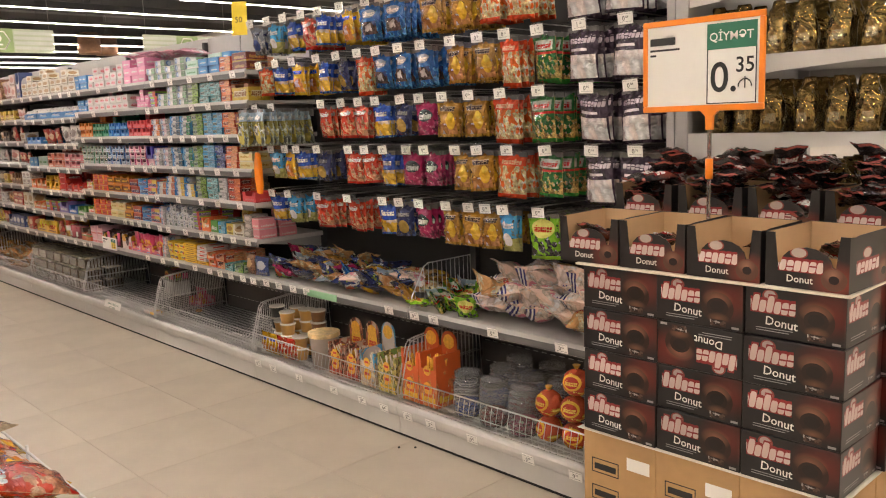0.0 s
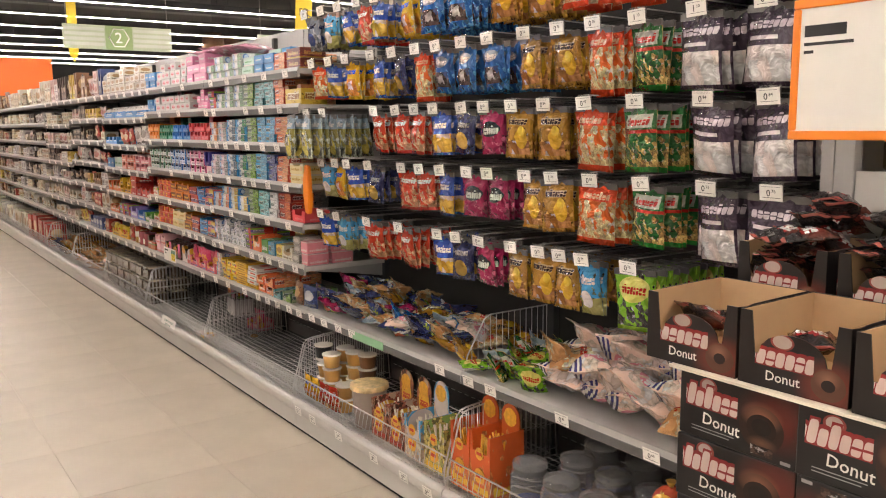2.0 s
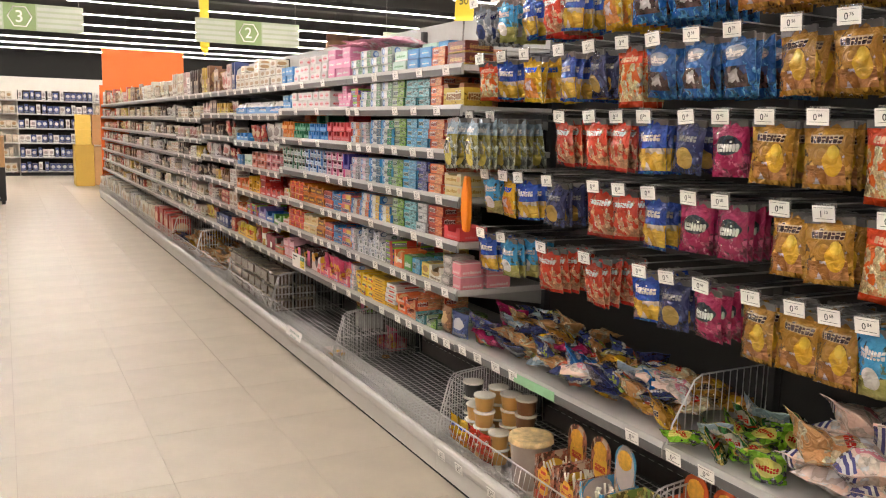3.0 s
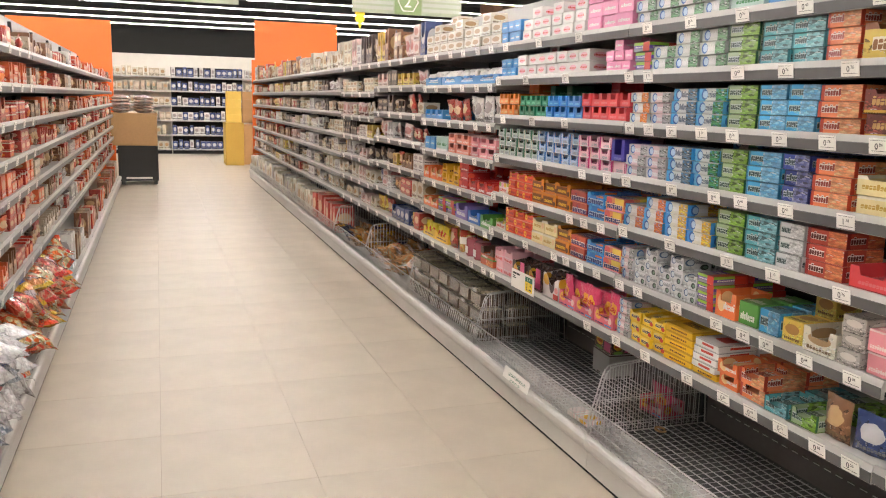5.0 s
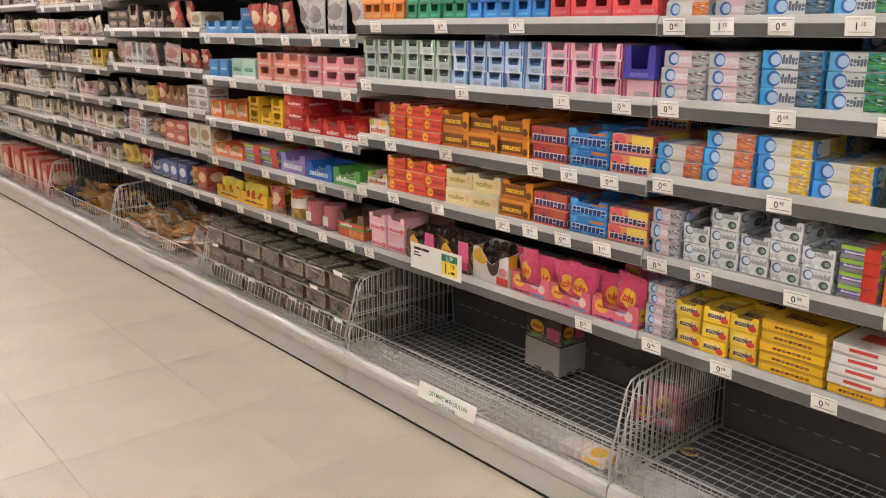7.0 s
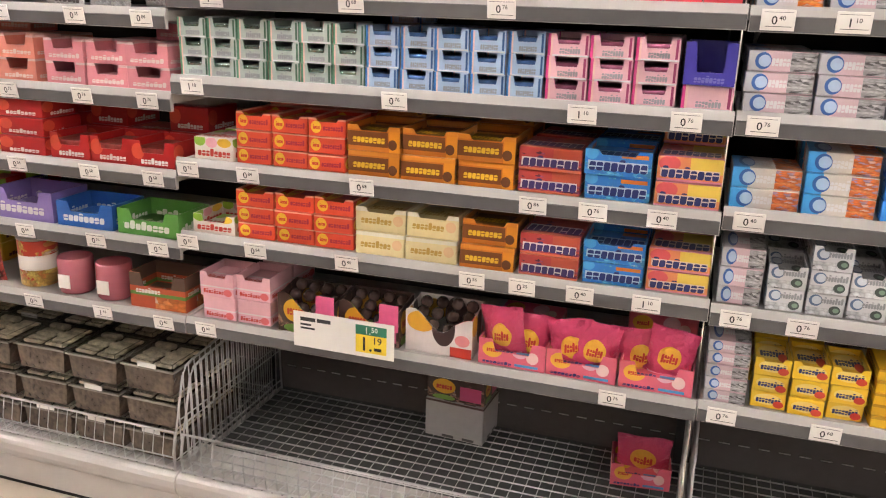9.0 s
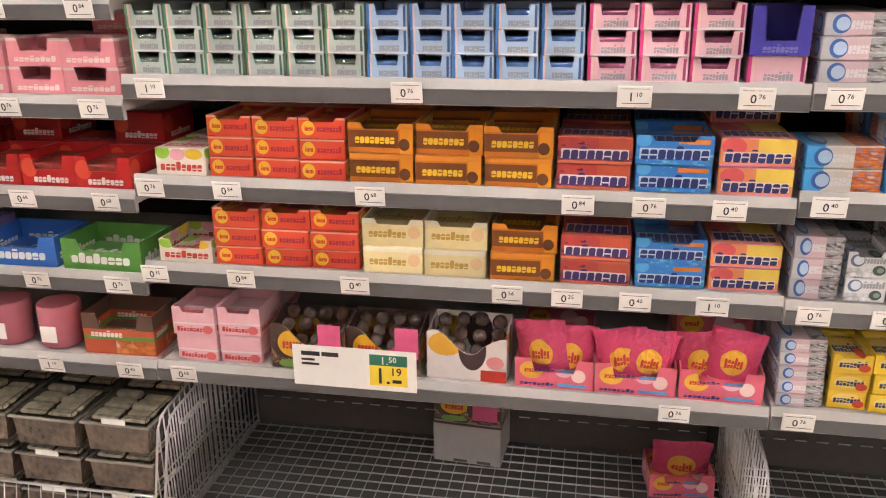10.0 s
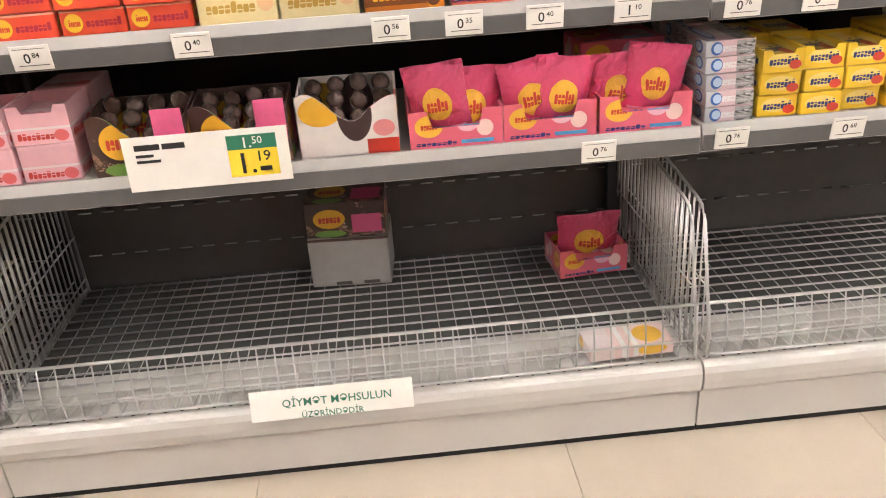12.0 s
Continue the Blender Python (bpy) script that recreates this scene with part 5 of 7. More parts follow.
NAMES = {"pinkp": "pale pink", "darkp": "dark brown", "cream": "cream", "greyp": "grey", "ivory": "ivory", "yelp": "yellow", "bluep": "blue", "whitep": "white", "redp": "red", "beige": "beige", "brownp": "brown", "orangep": "orange", "redsnack": "red", "tin_blue": "blue", "tin_white": "white"}


def mixed(m, z, theme, group, room, tags=True, pouch=0.4):
    f = 0.015
    while f < 0.93:
        key = random.choice(theme)
        cols = random.choice((1, 2, 2, 3))
        w = random.choice((0.07, 0.085, 0.1, 0.12))
        f1 = min(0.99, f + cols * w)
        n = max(1, round((f1 - f) / w))
        label = NAMES[key] + " packet of sweets standing on the shelf"
        h = random.uniform(0.55, 0.95) * room
        if random.random() < pouch:
            row(m, z, [("p", key, f, f1, n, 1, round(h, 2), 0.06, label)], group)
        elif random.random() < 0.4:
            row(m, z, [("t", key, f, f1, n, 1, round(h, 2), 0.12, label)], group)
        else:
            s = random.choice((1, 2, 2))
            row(m, z, [("c", key, f, f1, n, s, round(h / s, 2), 0.12, label)], group)
        f = f1 + 0.01
    if tags:
        rail_tags(m, z, (0.12, 0.38, 0.62, 0.88))


for k in range(4, LAST + 1):
    FAR_MODE[0] = k > 6
    for z in LEVELS.get(k, LFAR):
        mixed(right_bay(k), z, ("yelp", "bluep", "yelp", "redp", "darkp") if k == 4 and z == 0.6 else THEMES[k], "packs in the far sweets bays", 0.145 if z < 1.8 else 0.27, k < 6)

LTHEMES = (("whitep", "orangep", "whitep", "bluep"), ("orangep", "redp", "redsnack", "brownp"), ("redp", "brownp", "orangep", "beige"), ("redp", "redsnack", "brownp", "whitep"))
for k in range(LFIRST, LLAST + 1):
    FAR_MODE[0] = k > 4
    for z in LLEV:
        mixed(left_bay(k), z, LTHEMES[0] if k in (1, 2) else LTHEMES[1 + k % 3], "packs on the opposite shelves", 0.13, k < 4)
FAR_MODE[0] = False

# pink soft packs laid over the top row
PINKWRAP = printed("pink_wrap", (0.85, 0.38, 0.5), [("oval", 0.2, 0.3, 0.8, 0.7, (0.85, 0.6, 0.66))], rough=0.2, crinkle=0.7, blotch=((0.88, 0.55, 0.62), 4, 0.5))
BG["pink_wrap"] = PINKWRAP
for i_ in range(6):
    put("soft_pack", bag("pink_wrap", 0.2, 0.26, 0.06, i_ % 4, False), pose(2.62 + jit(0.03), 6.05 - 0.13 * i_ + jit(0.02), (2.0 if i_ < 3 else 1.985) + jit(0.006), jit(8), -82 + jit(8), jit(40)), "pink soft sweet pack lying over boxes", "soft pack", "pink packs on top")

# ---- hanging bags on hooks ----
M_HOOK = mat("dull_hook_wire", (0.3, 0.29, 0.28), 0.35, metal=0.8)
M_BAR = mat("dark_hook_bar", (0.05, 0.05, 0.05), 0.5)
HOOK_ME = to_mesh("hook_rod", tube(tube(bmesh.new(), [(0.5, 0, 0), (0.03, 0, 0.006), (0.012, 0, 0.014)], 0.003), [(0.5, 0, 0.03), (0.0, 0, 0.036)], 0.0022), M_HOOK)
HOLD_ME = to_mesh("tag_plate", boxed(-0.002, 0.001, -0.03, 0.03, -0.008, 0.038, 0.001), M_CLEAR)
BAR_ME = to_mesh("hook_bar", boxed(0.475, 0.497, -BAY + 0.03, BAY - 0.03, -0.012, 0.02, 0.002), M_BAR)


def seal(w):
    k = ("seal", w)
    if k not in CACHE:
        bm = bmesh.new()
        n = 12
        pts = [(-w / 2, -0.016), (w / 2, -0.016)] + [(w / 2 - w * i / n, 0.001 + (0.002 if i % 2 else 0)) for i in range(n + 1)]
        prism(bm, pts, "x", -0.0032, 0.0032)
        CACHE[k] = to_mesh("hang_seal", bm, M_SEAL)
    return CACHE[k]


M_SEAL = mat("foil_seal", (0.1, 0.095, 0.09), 0.3, metal=0.3, var=0.3, scale=60)


def hook_row(z, entries):
    put("hook_bar", BAR_ME, pose(SHELF_X, bay_y(0), z), "long grey hook bar across the back panel", "rail", "hook bars")
    for key, y, n, w, h in entries:
        m = pose(SHELF_X, y, z)
        hk = thing("display_hook", "chromed display hook with price tag plate", "hook", "display hooks")
        hk.matrix_basis = m
        child("rod", HOOK_ME, hk)
        child("tag_plate", HOLD_ME, hk, "clear plastic plate")
        price_tag(m @ pose(-0.006, 0, 0.012), tilt=jit(4))
        x = -0.085 if key == "olive" else 0.02 + abs(jit(0.02))
        for i in range(n + 1):
            b = bag(key, w, h, 0.044, i % 3, True)
            sb = put("sweet_bag", b, m @ pose(x, jit(0.008), 0.002, jit(4), -3 + jit(7), jit(16)), COL[key] + " shiny bag of sweets hung on a hook", "sweet bag", "hanging sweet bags")
            child("hang_seal", seal(w), sb, "crimped seal with hang hole")
            x += 0.036 + abs(jit(0.012))
            if x > 0.43:
                break


COL = dict(red="red", orange="orange red", gold="gold and brown", green="green", lime="lime green", blueyel="blue and yellow", yellow="yellow", cola="blue", magenta="magenta", navy="dark navy", sky="sky blue", marsh="black and white marshmallow", olive="olive and yellow", silverb="silver blue")
A, T = (0.122, 0.165), (0.112, 0.155)
hook_row(2.045, [("silverb", 4.33, 4, *T), ("sky", 4.16, 4, *T), ("blueyel", 4.0, 5, *T), ("red", 3.83, 4, *A), ("blueyel", 3.68, 3, *T), ("yellow", 3.5, 5, *A), ("cola", 3.3, 5, *A), ("cola", 3.13, 5, *A), ("gold", 2.9, 4, *A), ("gold", 2.73, 5, *A), ("orange", 2.53, 3, *A), ("orange", 2.38, 3, *A), ("marsh", 2.08, 6, 0.152, 0.195), ("marsh", 1.87, 6, 0.152, 0.195)])
hook_row(1.815, [("orange", 4.27, 4, *T), ("blueyel", 4.1, 5, *T), ("yellow", 3.94, 4, *A), ("blueyel", 3.72, 6, *A), ("navy", 3.55, 6, *T), ("orange", 3.38, 2, 0.1, 0.19), ("cola", 3.24, 5, *A), ("cola", 3.08, 5, *A), ("cola", 2.93, 6, *A), ("gold", 2.74, 5, *A), ("gold", 2.58, 6, *A), ("orange", 2.43, 2, 0.13, 0.2), ("green", 2.26, 9, 0.135, 0.19), ("marsh", 2.06, 6, 0.152, 0.195), ("marsh", 1.86, 6, 0.152, 0.195)])
hook_row(1.585, [("olive", 4.34, 8, 0.125, 0.205), ("olive", 4.17, 7, 0.12, 0.2), ("red", 3.7, 4, *A), ("red", 3.53, 5, *A), ("red", 3.39, 4, *A), ("blueyel", 3.26, 3, *A), ("navy", 3.08, 3, *T), ("magenta", 2.95, 5, *T), ("gold", 2.8, 4, *A), ("gold", 2.64, 5, *A), ("orange", 2.46, 4, 0.152, 0.195), ("green", 2.26, 9, 0.135, 0.19), ("marsh", 2.03, 6, 0.152, 0.195), ("marsh", 1.84, 6, 0.152, 0.195)])
hook_row(1.355, [("sky", 4.2, 3, *T), ("yellow", 4.06, 3, *T), ("blueyel", 3.95, 4, *T), ("navy", 3.76, 5, *T), ("red", 3.49, 4, *A), ("red", 3.36, 3, *T), ("blueyel", 3.22, 3, *A), ("magenta", 3.05, 4, *T), ("magenta", 2.93, 4, *T), ("gold", 2.73, 4, *A), ("gold", 2.6, 3, *A), ("orange", 2.43, 4, 0.135, 0.19), ("green", 2.23, 7, 0.135, 0.175), ("marsh", 2.01, 6, 0.152, 0.195), ("marsh", 1.82, 5, 0.152, 0.195)])
hook_row(1.11, [("blueyel", 4.22, 3, *T), ("sky", 4.06, 4, *T), ("red", 3.78, 4, *A), ("red", 3.52, 5, *A), ("blueyel", 3.24, 4, *T), ("navy", 3.12, 3, *T), ("magenta", 2.98, 3, *T), ("gold", 2.8, 4, *A), ("gold", 2.66, 5, *A), ("gold", 2.56, 4, *A), ("sky", 2.46, 1, 0.09, 0.17), ("lime", 2.27, 8, 0.14, 0.185)])


# ---- bottom shelf and baskets of the hook bays ----
def heap(x0, x1, y0, y1, z, layers, key, w, h, th, name, label, group, flat=0.6, step=0.09):
    n = 0
    for la in range(layers):
        inset = la * 0.03
        y = y0 + inset + step / 2
        while y < y1 - inset:
            for x in ((x0 + 0.17 * (x1 - x0), x0 + 0.5 * (x1 - x0), x0 + 0.83 * (x1 - x0)) if la < 2 else (x0 + 0.4 * (x1 - x0), x0 + 0.8 * (x1 - x0))):
                b = bag(random.choice(key), w, h, th, n % 4, False)
                n += 1
                tip = -62 + jit(38) if th < 0.07 else -64 + jit(30)
                put(name, b, pose(x + jit(0.03), y + jit(0.03), z + th * 0.5 + la * th * flat, jit(16), tip, jit(55)), label, "sweet bag", group)
            y += step + jit(0.015)


heap(2.46, 2.86, 3.75, 4.38, 0.64, 3, ("caram", "navy", "mix", "gold", "olive", "navy", "magenta", "caram"), 0.12, 0.16, 0.055, "loose_sweet_bag", "mixed coloured sweet bags heaped on bottom shelf", "heaped sweet bags", 0.62, 0.085)
heap(2.46, 2.86, 3.15, 3.75, 0.64, 2, ("mix", "navy", "caram", "navy", "olive", "twist", "gold", "cola"), 0.12, 0.16, 0.055, "loose_sweet_bag", "mixed coloured sweet bags heaped on bottom shelf", "heaped sweet bags", 0.62, 0.085)
heap(2.45, 2.85, 2.72, 3.04, 0.63, 2, ("lime", "olive", "green", "lime"), 0.1, 0.16, 0.035, "loose_sweet_bag", "small green sweet bags heaped on bottom shelf", "heaped sweet bags", 0.9)
heap(2.45, 2.86, 1.82, 2.7, 0.655, 3, ("mallow", "mallow", "twist", "caram", "twist"), 0.15, 0.19, 0.085, "marshmallow_bag", "pale peach marshmallow bag heaped on bottom shelf", "heaped marshmallow bags", 0.7, 0.105)

fence = thing("wire_divider", "chromed wire divider standing on bottom shelf", "divider", "", (SHELF_X, 3.08, 0.612))
fb = wires([[(0.0, 0, 0.0), (0.02, 0, 0.06), (0.1, 0, 0.19), (0.13, 0, 0.205), (0.42, 0, 0.205), (0.42, 0, 0.0), (0.0, 0, 0.0)]], 0.003)
part("divider_frame", fb, M_WIRE, fence)
wire_me = to_mesh("wire", tube(bmesh.new(), [(0, 0, 0), (0, 0, 1)], 0.0016, 5), M_WIRE)
for i in range(13):
    w_ = child("wire", wire_me, fence)
    x = 0.04 + 0.03 * i
    w_.location, w_.scale = (x, 0, 0.0), (1, 1, min(0.204, 0.02 + x * 1.6))
for k, fr in ((-1, (0.04, 0.14, 0.42, 0.7, 0.92)), (0, (0.06, 0.16, 0.27, 0.37, 0.9))):
    rail_tags(right_bay(k), 0.61, fr)
tagged(part("rail_cover", boxed(SHELF_X - 0.012, SHELF_X - 0.009, 3.65, 3.92, 0.568, 0.605, 0.001), mat("green_strip", (0.25, 0.5, 0.28), 0.4), None), "pale green plastic strip over the price rail", "strip")
stop_ = prism(bmesh.new(), [(-0.02, 0.0), (0.012, 0.004), (0.03, 0.09), (0.026, 0.17), (0.006, 0.24), (-0.018, 0.235), (-0.03, 0.15), (-0.032, 0.06)], "x", -0.012, 0.012)
bmesh.ops.bevel(stop_, geom=list(stop_.edges), offset=0.004, segments=2, affect="EDGES")
so_ = part("shelf_stopper", stop_, M_ORPLAST, None, loc=(SHELF_X - 0.01, 4.34, 1.11))
tagged(so_, "orange plastic stopper hung between the shelves", "stopper")


def tub(m, r, h, body, lid, label, name="pudding_cup"):
    k = ("tub", r, h, body, lid)
    if k not in CACHE:
        CACHE[k] = (to_mesh("tub", lathe(bmesh.new(), [(r * 0.8, 0), (r * 0.96, h * 0.86), (r, h * 0.88)], 16), CUPM[body]), to_mesh("lid", lathe(bmesh.new(), [(r * 1.04, h * 0.88), (r * 1.06, h * 0.9), (r * 1.04, h), (r * 0.9, h * 0.985)], 16), CUPM[lid]))
    a, c = CACHE[k]
    t = put(name, a, m, label, "cup", "cups in the basket")
    child("lid", c, t)
    return t


CUPM = {"orange": mat("cup_orange", (0.75, 0.42, 0.12), 0.3), "black": mat("cup_black", (0.02, 0.02, 0.02), 0.3), "white": mat("cup_lid", (0.72, 0.68, 0.6), 0.25), "brown": mat("cup_brown", (0.3, 0.14, 0.06), 0.4),
        "bucket": printed("bucket", (0.6, 0.5, 0.42), [("rect", 0, 0, 1, 1, (0.55, 0.45, 0.38))], blotch=((0.3, 0.08, 0.05), 5, 0.45)), "cream": mat("bucket_lid", (0.75, 0.55, 0.28), 0.3, var=0.6, scale=35)}
ZB = 0.175
for y, x, n, b, l in ((4.33, 2.5, 4, "black", "white"), (4.24, 2.46, 3, "orange", "white"), (4.15, 2.45, 4, "orange", "white"), (4.06, 2.47, 2, "orange", "white"), (4.22, 2.56, 4, "orange", "white"), (4.12, 2.56, 4, "orange", "white"), (4.04, 2.58, 4, "brown", "white")):
    for s in range(n):
        tub(pose(x + jit(0.004), y + jit(0.004), ZB + s * 0.068), 0.045, 0.066, b, l, "stacked " + b + " dessert cup with pale lid")
for y in (4.34, 4.26, 4.17, 4.08):
    put("sweet_bag", bag("yellow" if y > 4.2 else "red", 0.1, 0.13, 0.05, 1, True), pose(2.405, y, ZB + 0.13, 0, -8, jit(10)), "small yellow and red sweet bag in wire basket", "sweet bag", "bags in the basket")
tub(pose(2.47, 3.83, ZB), 0.085, 0.2, "bucket", "cream", "large printed paper bucket with cream lid", "sweet_bucket")


M_BADGE = mat("badge_orange", (0.8, 0.42, 0.05), 0.4, var=0.35, scale=70)
M_BADGERED = mat("badge_red", (0.6, 0.06, 0.03), 0.4)


def header_box(y, x, w, h, top, col, badge, label, tilt=0.0):
    """A display box with a rounded header card at its back."""
    t = thing("display_box", label, "display box", "header display boxes", (x, y, ZB))
    body = tray_bm(w, 0.16, h, 0.72, 0.1)
    part("carton", body, col, t)
    bm = bmesh.new()
    a = w * 0.44
    top -= 0.025
    pts = [(-a, h * 0.7), (a, h * 0.7), (a, top - a)] + [(a * math.cos(q), top - a + a * math.sin(q)) for q in [math.pi * i / 8 for i in range(1, 8)]] + [(-a, top - a)]
    prism(bm, pts, "x", 0.145, 0.149)
    bm.normal_update()
    face_uv(bm, w, 0.16, top)
    hd = part("header_card", bm, col, t)
    for r_, x_, z_, own in ((0.036, 0.1445, top - a, hd), (0.03, -0.001, h * 0.36, t), (0.024, -0.001, h * 0.7, t)):
        bd = part("badge", lathe_x(r_, (x_, 0, z_)), badge, own, "yellow round badge")
        if own is t:
            part("badge_bar", boxed(x_ - 0.0035, x_ - 0.0021, -r_ * 0.6, r_ * 0.6, z_ - r_ * 0.2, z_ + r_ * 0.25), M_BADGERED, bd, "red printed bar")
    pk = bmesh.new()
    rnd = random.Random(int(y * 100))
    for i in range(14):
        p = Vector((0.02 + 0.11 * rnd.random(), (rnd.random() - 0.5) * w * 0.8, h * 0.55))
        tube(pk, [p, p + Vector((rnd.uniform(-0.02, 0.02), rnd.uniform(-0.02, 0.02), h * 0.35))], 0.004, 5)
    tagged(part("lollipop_stick", pk, M_BADGE if col is P_ORG else M_WHITECARD, t, "yellow and white lollipop sticks"), kind="stuff")
    t.rotation_euler = (0, 0, tilt)
    return t


def lathe_x(r, c, th=0.002):
    bm = bmesh.new()
    prism(bm, [(c[1] + r * math.cos(2 * math.pi * i / 14) * (1 + 0.06 * math.cos(7 * 2 * math.pi * i / 14)), c[2] + r * math.sin(2 * math.pi * i / 14)) for i in range(14)], "x", c[0] - th, c[0])
    return bm


P_WH = printed("card_white_print", (0.66, 0.5, 0.38), [("oval", 0.18, 0.4, 0.82, 0.82, (0.85, 0.5, 0.06)), ("word", 0.26, 0.52, 0.74, 0.68, RED), ("word", 0.1, 0.05, 0.9, 0.25, RED)], blotch=((0.45, 0.14, 0.08), 5, 0.62))
P_GR = printed("card_green_print", (0.25, 0.4, 0.1), [("word", 0.1, 0.05, 0.9, 0.25, YELLOW)], blotch=((0.6, 0.5, 0.15), 5, 0.6))
P_SKY = printed("card_sky_print", (0.1, 0.45, 0.8), [("oval", 0.1, 0.45, 0.9, 1.0, (0.75, 0.65, 0.6))], blotch=((0.75, 0.55, 0.4), 4, 0.55))
P_ORG = printed("card_orange_print", (0.74, 0.13, 0.03), [("word", 0.1, 0.08, 0.9, 0.25, YELLOW)], blotch=((0.8, 0.28, 0.1), 5, 0.42))
header_box(3.665, 2.42, 0.125, 0.17, 0.31, P_WH, M_BADGE, "white printed lollipop box with round header")
header_box(3.525, 2.42, 0.125, 0.17, 0.31, P_WH, M_BADGE, "white printed lollipop box with round header")
header_box(3.38, 2.41, 0.12, 0.18, 0.33, P_SKY, M_BADGE, "sky blue and white lollipop box")
header_box(3.225, 2.41, 0.14, 0.19, 0.2, P_GR, M_BADGE, "green printed open lollipop box")
header_box(3.045, 2.405, 0.118, 0.25, 0.36, P_ORG, M_BADGE, "tall orange lollipop box with header")
header_box(2.922, 2.405, 0.118, 0.25, 0.36, P_ORG, M_BADGE, "tall orange lollipop box with header")


def jar(x, y, r=0.07, h=0.2, fill_mat=None):
    t = thing("sweet_jar", "clear plastic jar part filled with wrapped sweets", "jar", "jars in the basket", (x, y, ZB))
    part("jar", lathe(bmesh.new(), [(r * 0.9, 0), (r, 0.02), (r, h * 0.78), (r * 0.82, h * 0.86), (r * 0.82, h * 0.9)], 18), M_JAR, t)
    part("lid", lathe(bmesh.new(), [(r * 0.87, h * 0.88), (r * 0.89, h * 0.9), (r * 0.89, h), (r * 0.8, h * 1.01)], 18), M_LID, t, "clear ribbed lid")
    part("contents", lathe(bmesh.new(), [(r * 0.85, 0.006), (r * 0.93, 0.03), (r * 0.93, h * 0.26), (r * 0.6, h * 0.34)], 14), fill_mat, t, "coloured wrapped sweets")
    return t


M_JAR = mat("jar_plastic", (0.85, 0.86, 0.88), 0.05, trans=0.86, coat=1.0, bump=0.25, bscale=30)
M_JAR.node_tree.nodes["Principled BSDF"].inputs["IOR"].default_value = 1.1
M_LID = mat("jar_lid_plastic", (0.78, 0.78, 0.78), 0.1, trans=0.85, coat=1.0)
M_LID.node_tree.nodes["Principled BSDF"].inputs["IOR"].default_value = 1.1
FILL = [printed("wrapped_sweets_" + nm_, c_, (), rough=0.25, blotch=(e_, 6, 0.62), crinkle=0.8, fold=60, film=0.6) for nm_, c_, e_ in (("blue", (0.6, 0.62, 0.68), (0.06, 0.14, 0.55)), ("dark", (0.45, 0.42, 0.4), (0.3, 0.05, 0.05)), ("mixed", (0.62, 0.6, 0.56), (0.5, 0.12, 0.2)))]
for i, (x, y) in enumerate(((2.47, 2.72), (2.46, 2.55), (2.46, 2.38), (2.63, 2.65), (2.63, 2.48), (2.64, 2.31), (2.8, 2.7), (2.8, 2.5), (2.8, 2.3))):
    jar(x, y, fill_mat=FILL[i % 3])
M_REDBALL = printed("red_gold_wrap", (0.5, 0.09, 0.04), [("oval", 0.14, 0.3, 0.86, 0.88, (0.8, 0.42, 0.05)), ("oval", 0.22, 0.38, 0.78, 0.8, (0.5, 0.06, 0.03)), ("word", 0.26, 0.48, 0.74, 0.7, (0.8, 0.5, 0.08))], rough=0.2, blotch=((0.78, 0.45, 0.08), 5, 0.4), crinkle=0.4)


def ball_mesh():
    bm = lathe(bmesh.new(), [(0.056 * math.sin(math.pi * i / 10) + 0.001, 0.056 - 0.056 * math.cos(math.pi * i / 10)) for i in range(11)], 18)
    lay = bm.loops.layers.uv.verify()
    for f in bm.faces:
        f.smooth = True
        for lp in f.loops:
            c = lp.vert.co
            lp[lay].uv = (0.5 - c.y / 0.112, c.z / 0.112)
    return to_mesh("lollipop_ball", bm, M_REDBALL)


BALL_ME = ball_mesh()
TWIST_ME = to_mesh("wrapper_twist", lathe(bmesh.new(), [(0.006, 0.108), (0.009, 0.116), (0.016, 0.128)], 10), mat("gold_foil", (0.7, 0.4, 0.08), 0.3, metal=0.5))
for x, y, z in ((2.45, 2.235, ZB), (2.45, 2.235, 0.286), (2.46, 2.11, ZB), (2.46, 2.115, 0.286), (2.465, 2.105, 0.397), (2.46, 1.985, ZB), (2.46, 1.985, 0.286), (2.6, 2.05, ZB), (2.6, 2.05, 0.286), (2.6, 2.05, 0.397)):
    b = put("lollipop_ball", BALL_ME, pose(x, y, z, 0, 0, jit(40)), "large round red and gold wrapped lollipop", "lollipop", "giant lollipops in the basket")
    child("wrapper_twist", TWIST_ME, b, "gold twisted foil")

# base tags of the hook bays
for k in (-1, 0):
    for f in (0.06, 0.18, 0.38, 0.62, 0.8, 0.93):
        price_tag(right_bay(k) @ pose(BASE_X - SHELF_X - 0.009, BAY / 2 - f * BAY, 0.122))

# ---- baskets of the further bays ----
LIDM = mat("tray_lid", (0.95, 0.94, 0.92), 0.04, trans=1.0)
LIDM.node_tree.nodes["Principled BSDF"].inputs["IOR"].default_value = 1.15
M_RIM = mat("tray_rim", (0.22, 0.2, 0.17), 0.15, spec=0.8)
CHOC = mat("dark_sweets", (0.085, 0.062, 0.046), 0.16, var=0.85, scale=70, bump=0.8, bscale=70, coat=0.8)
CAKE = mat("pale_sweets", (0.74, 0.67, 0.52), 0.6, var=0.5, scale=60, bump=0.5, bscale=90)


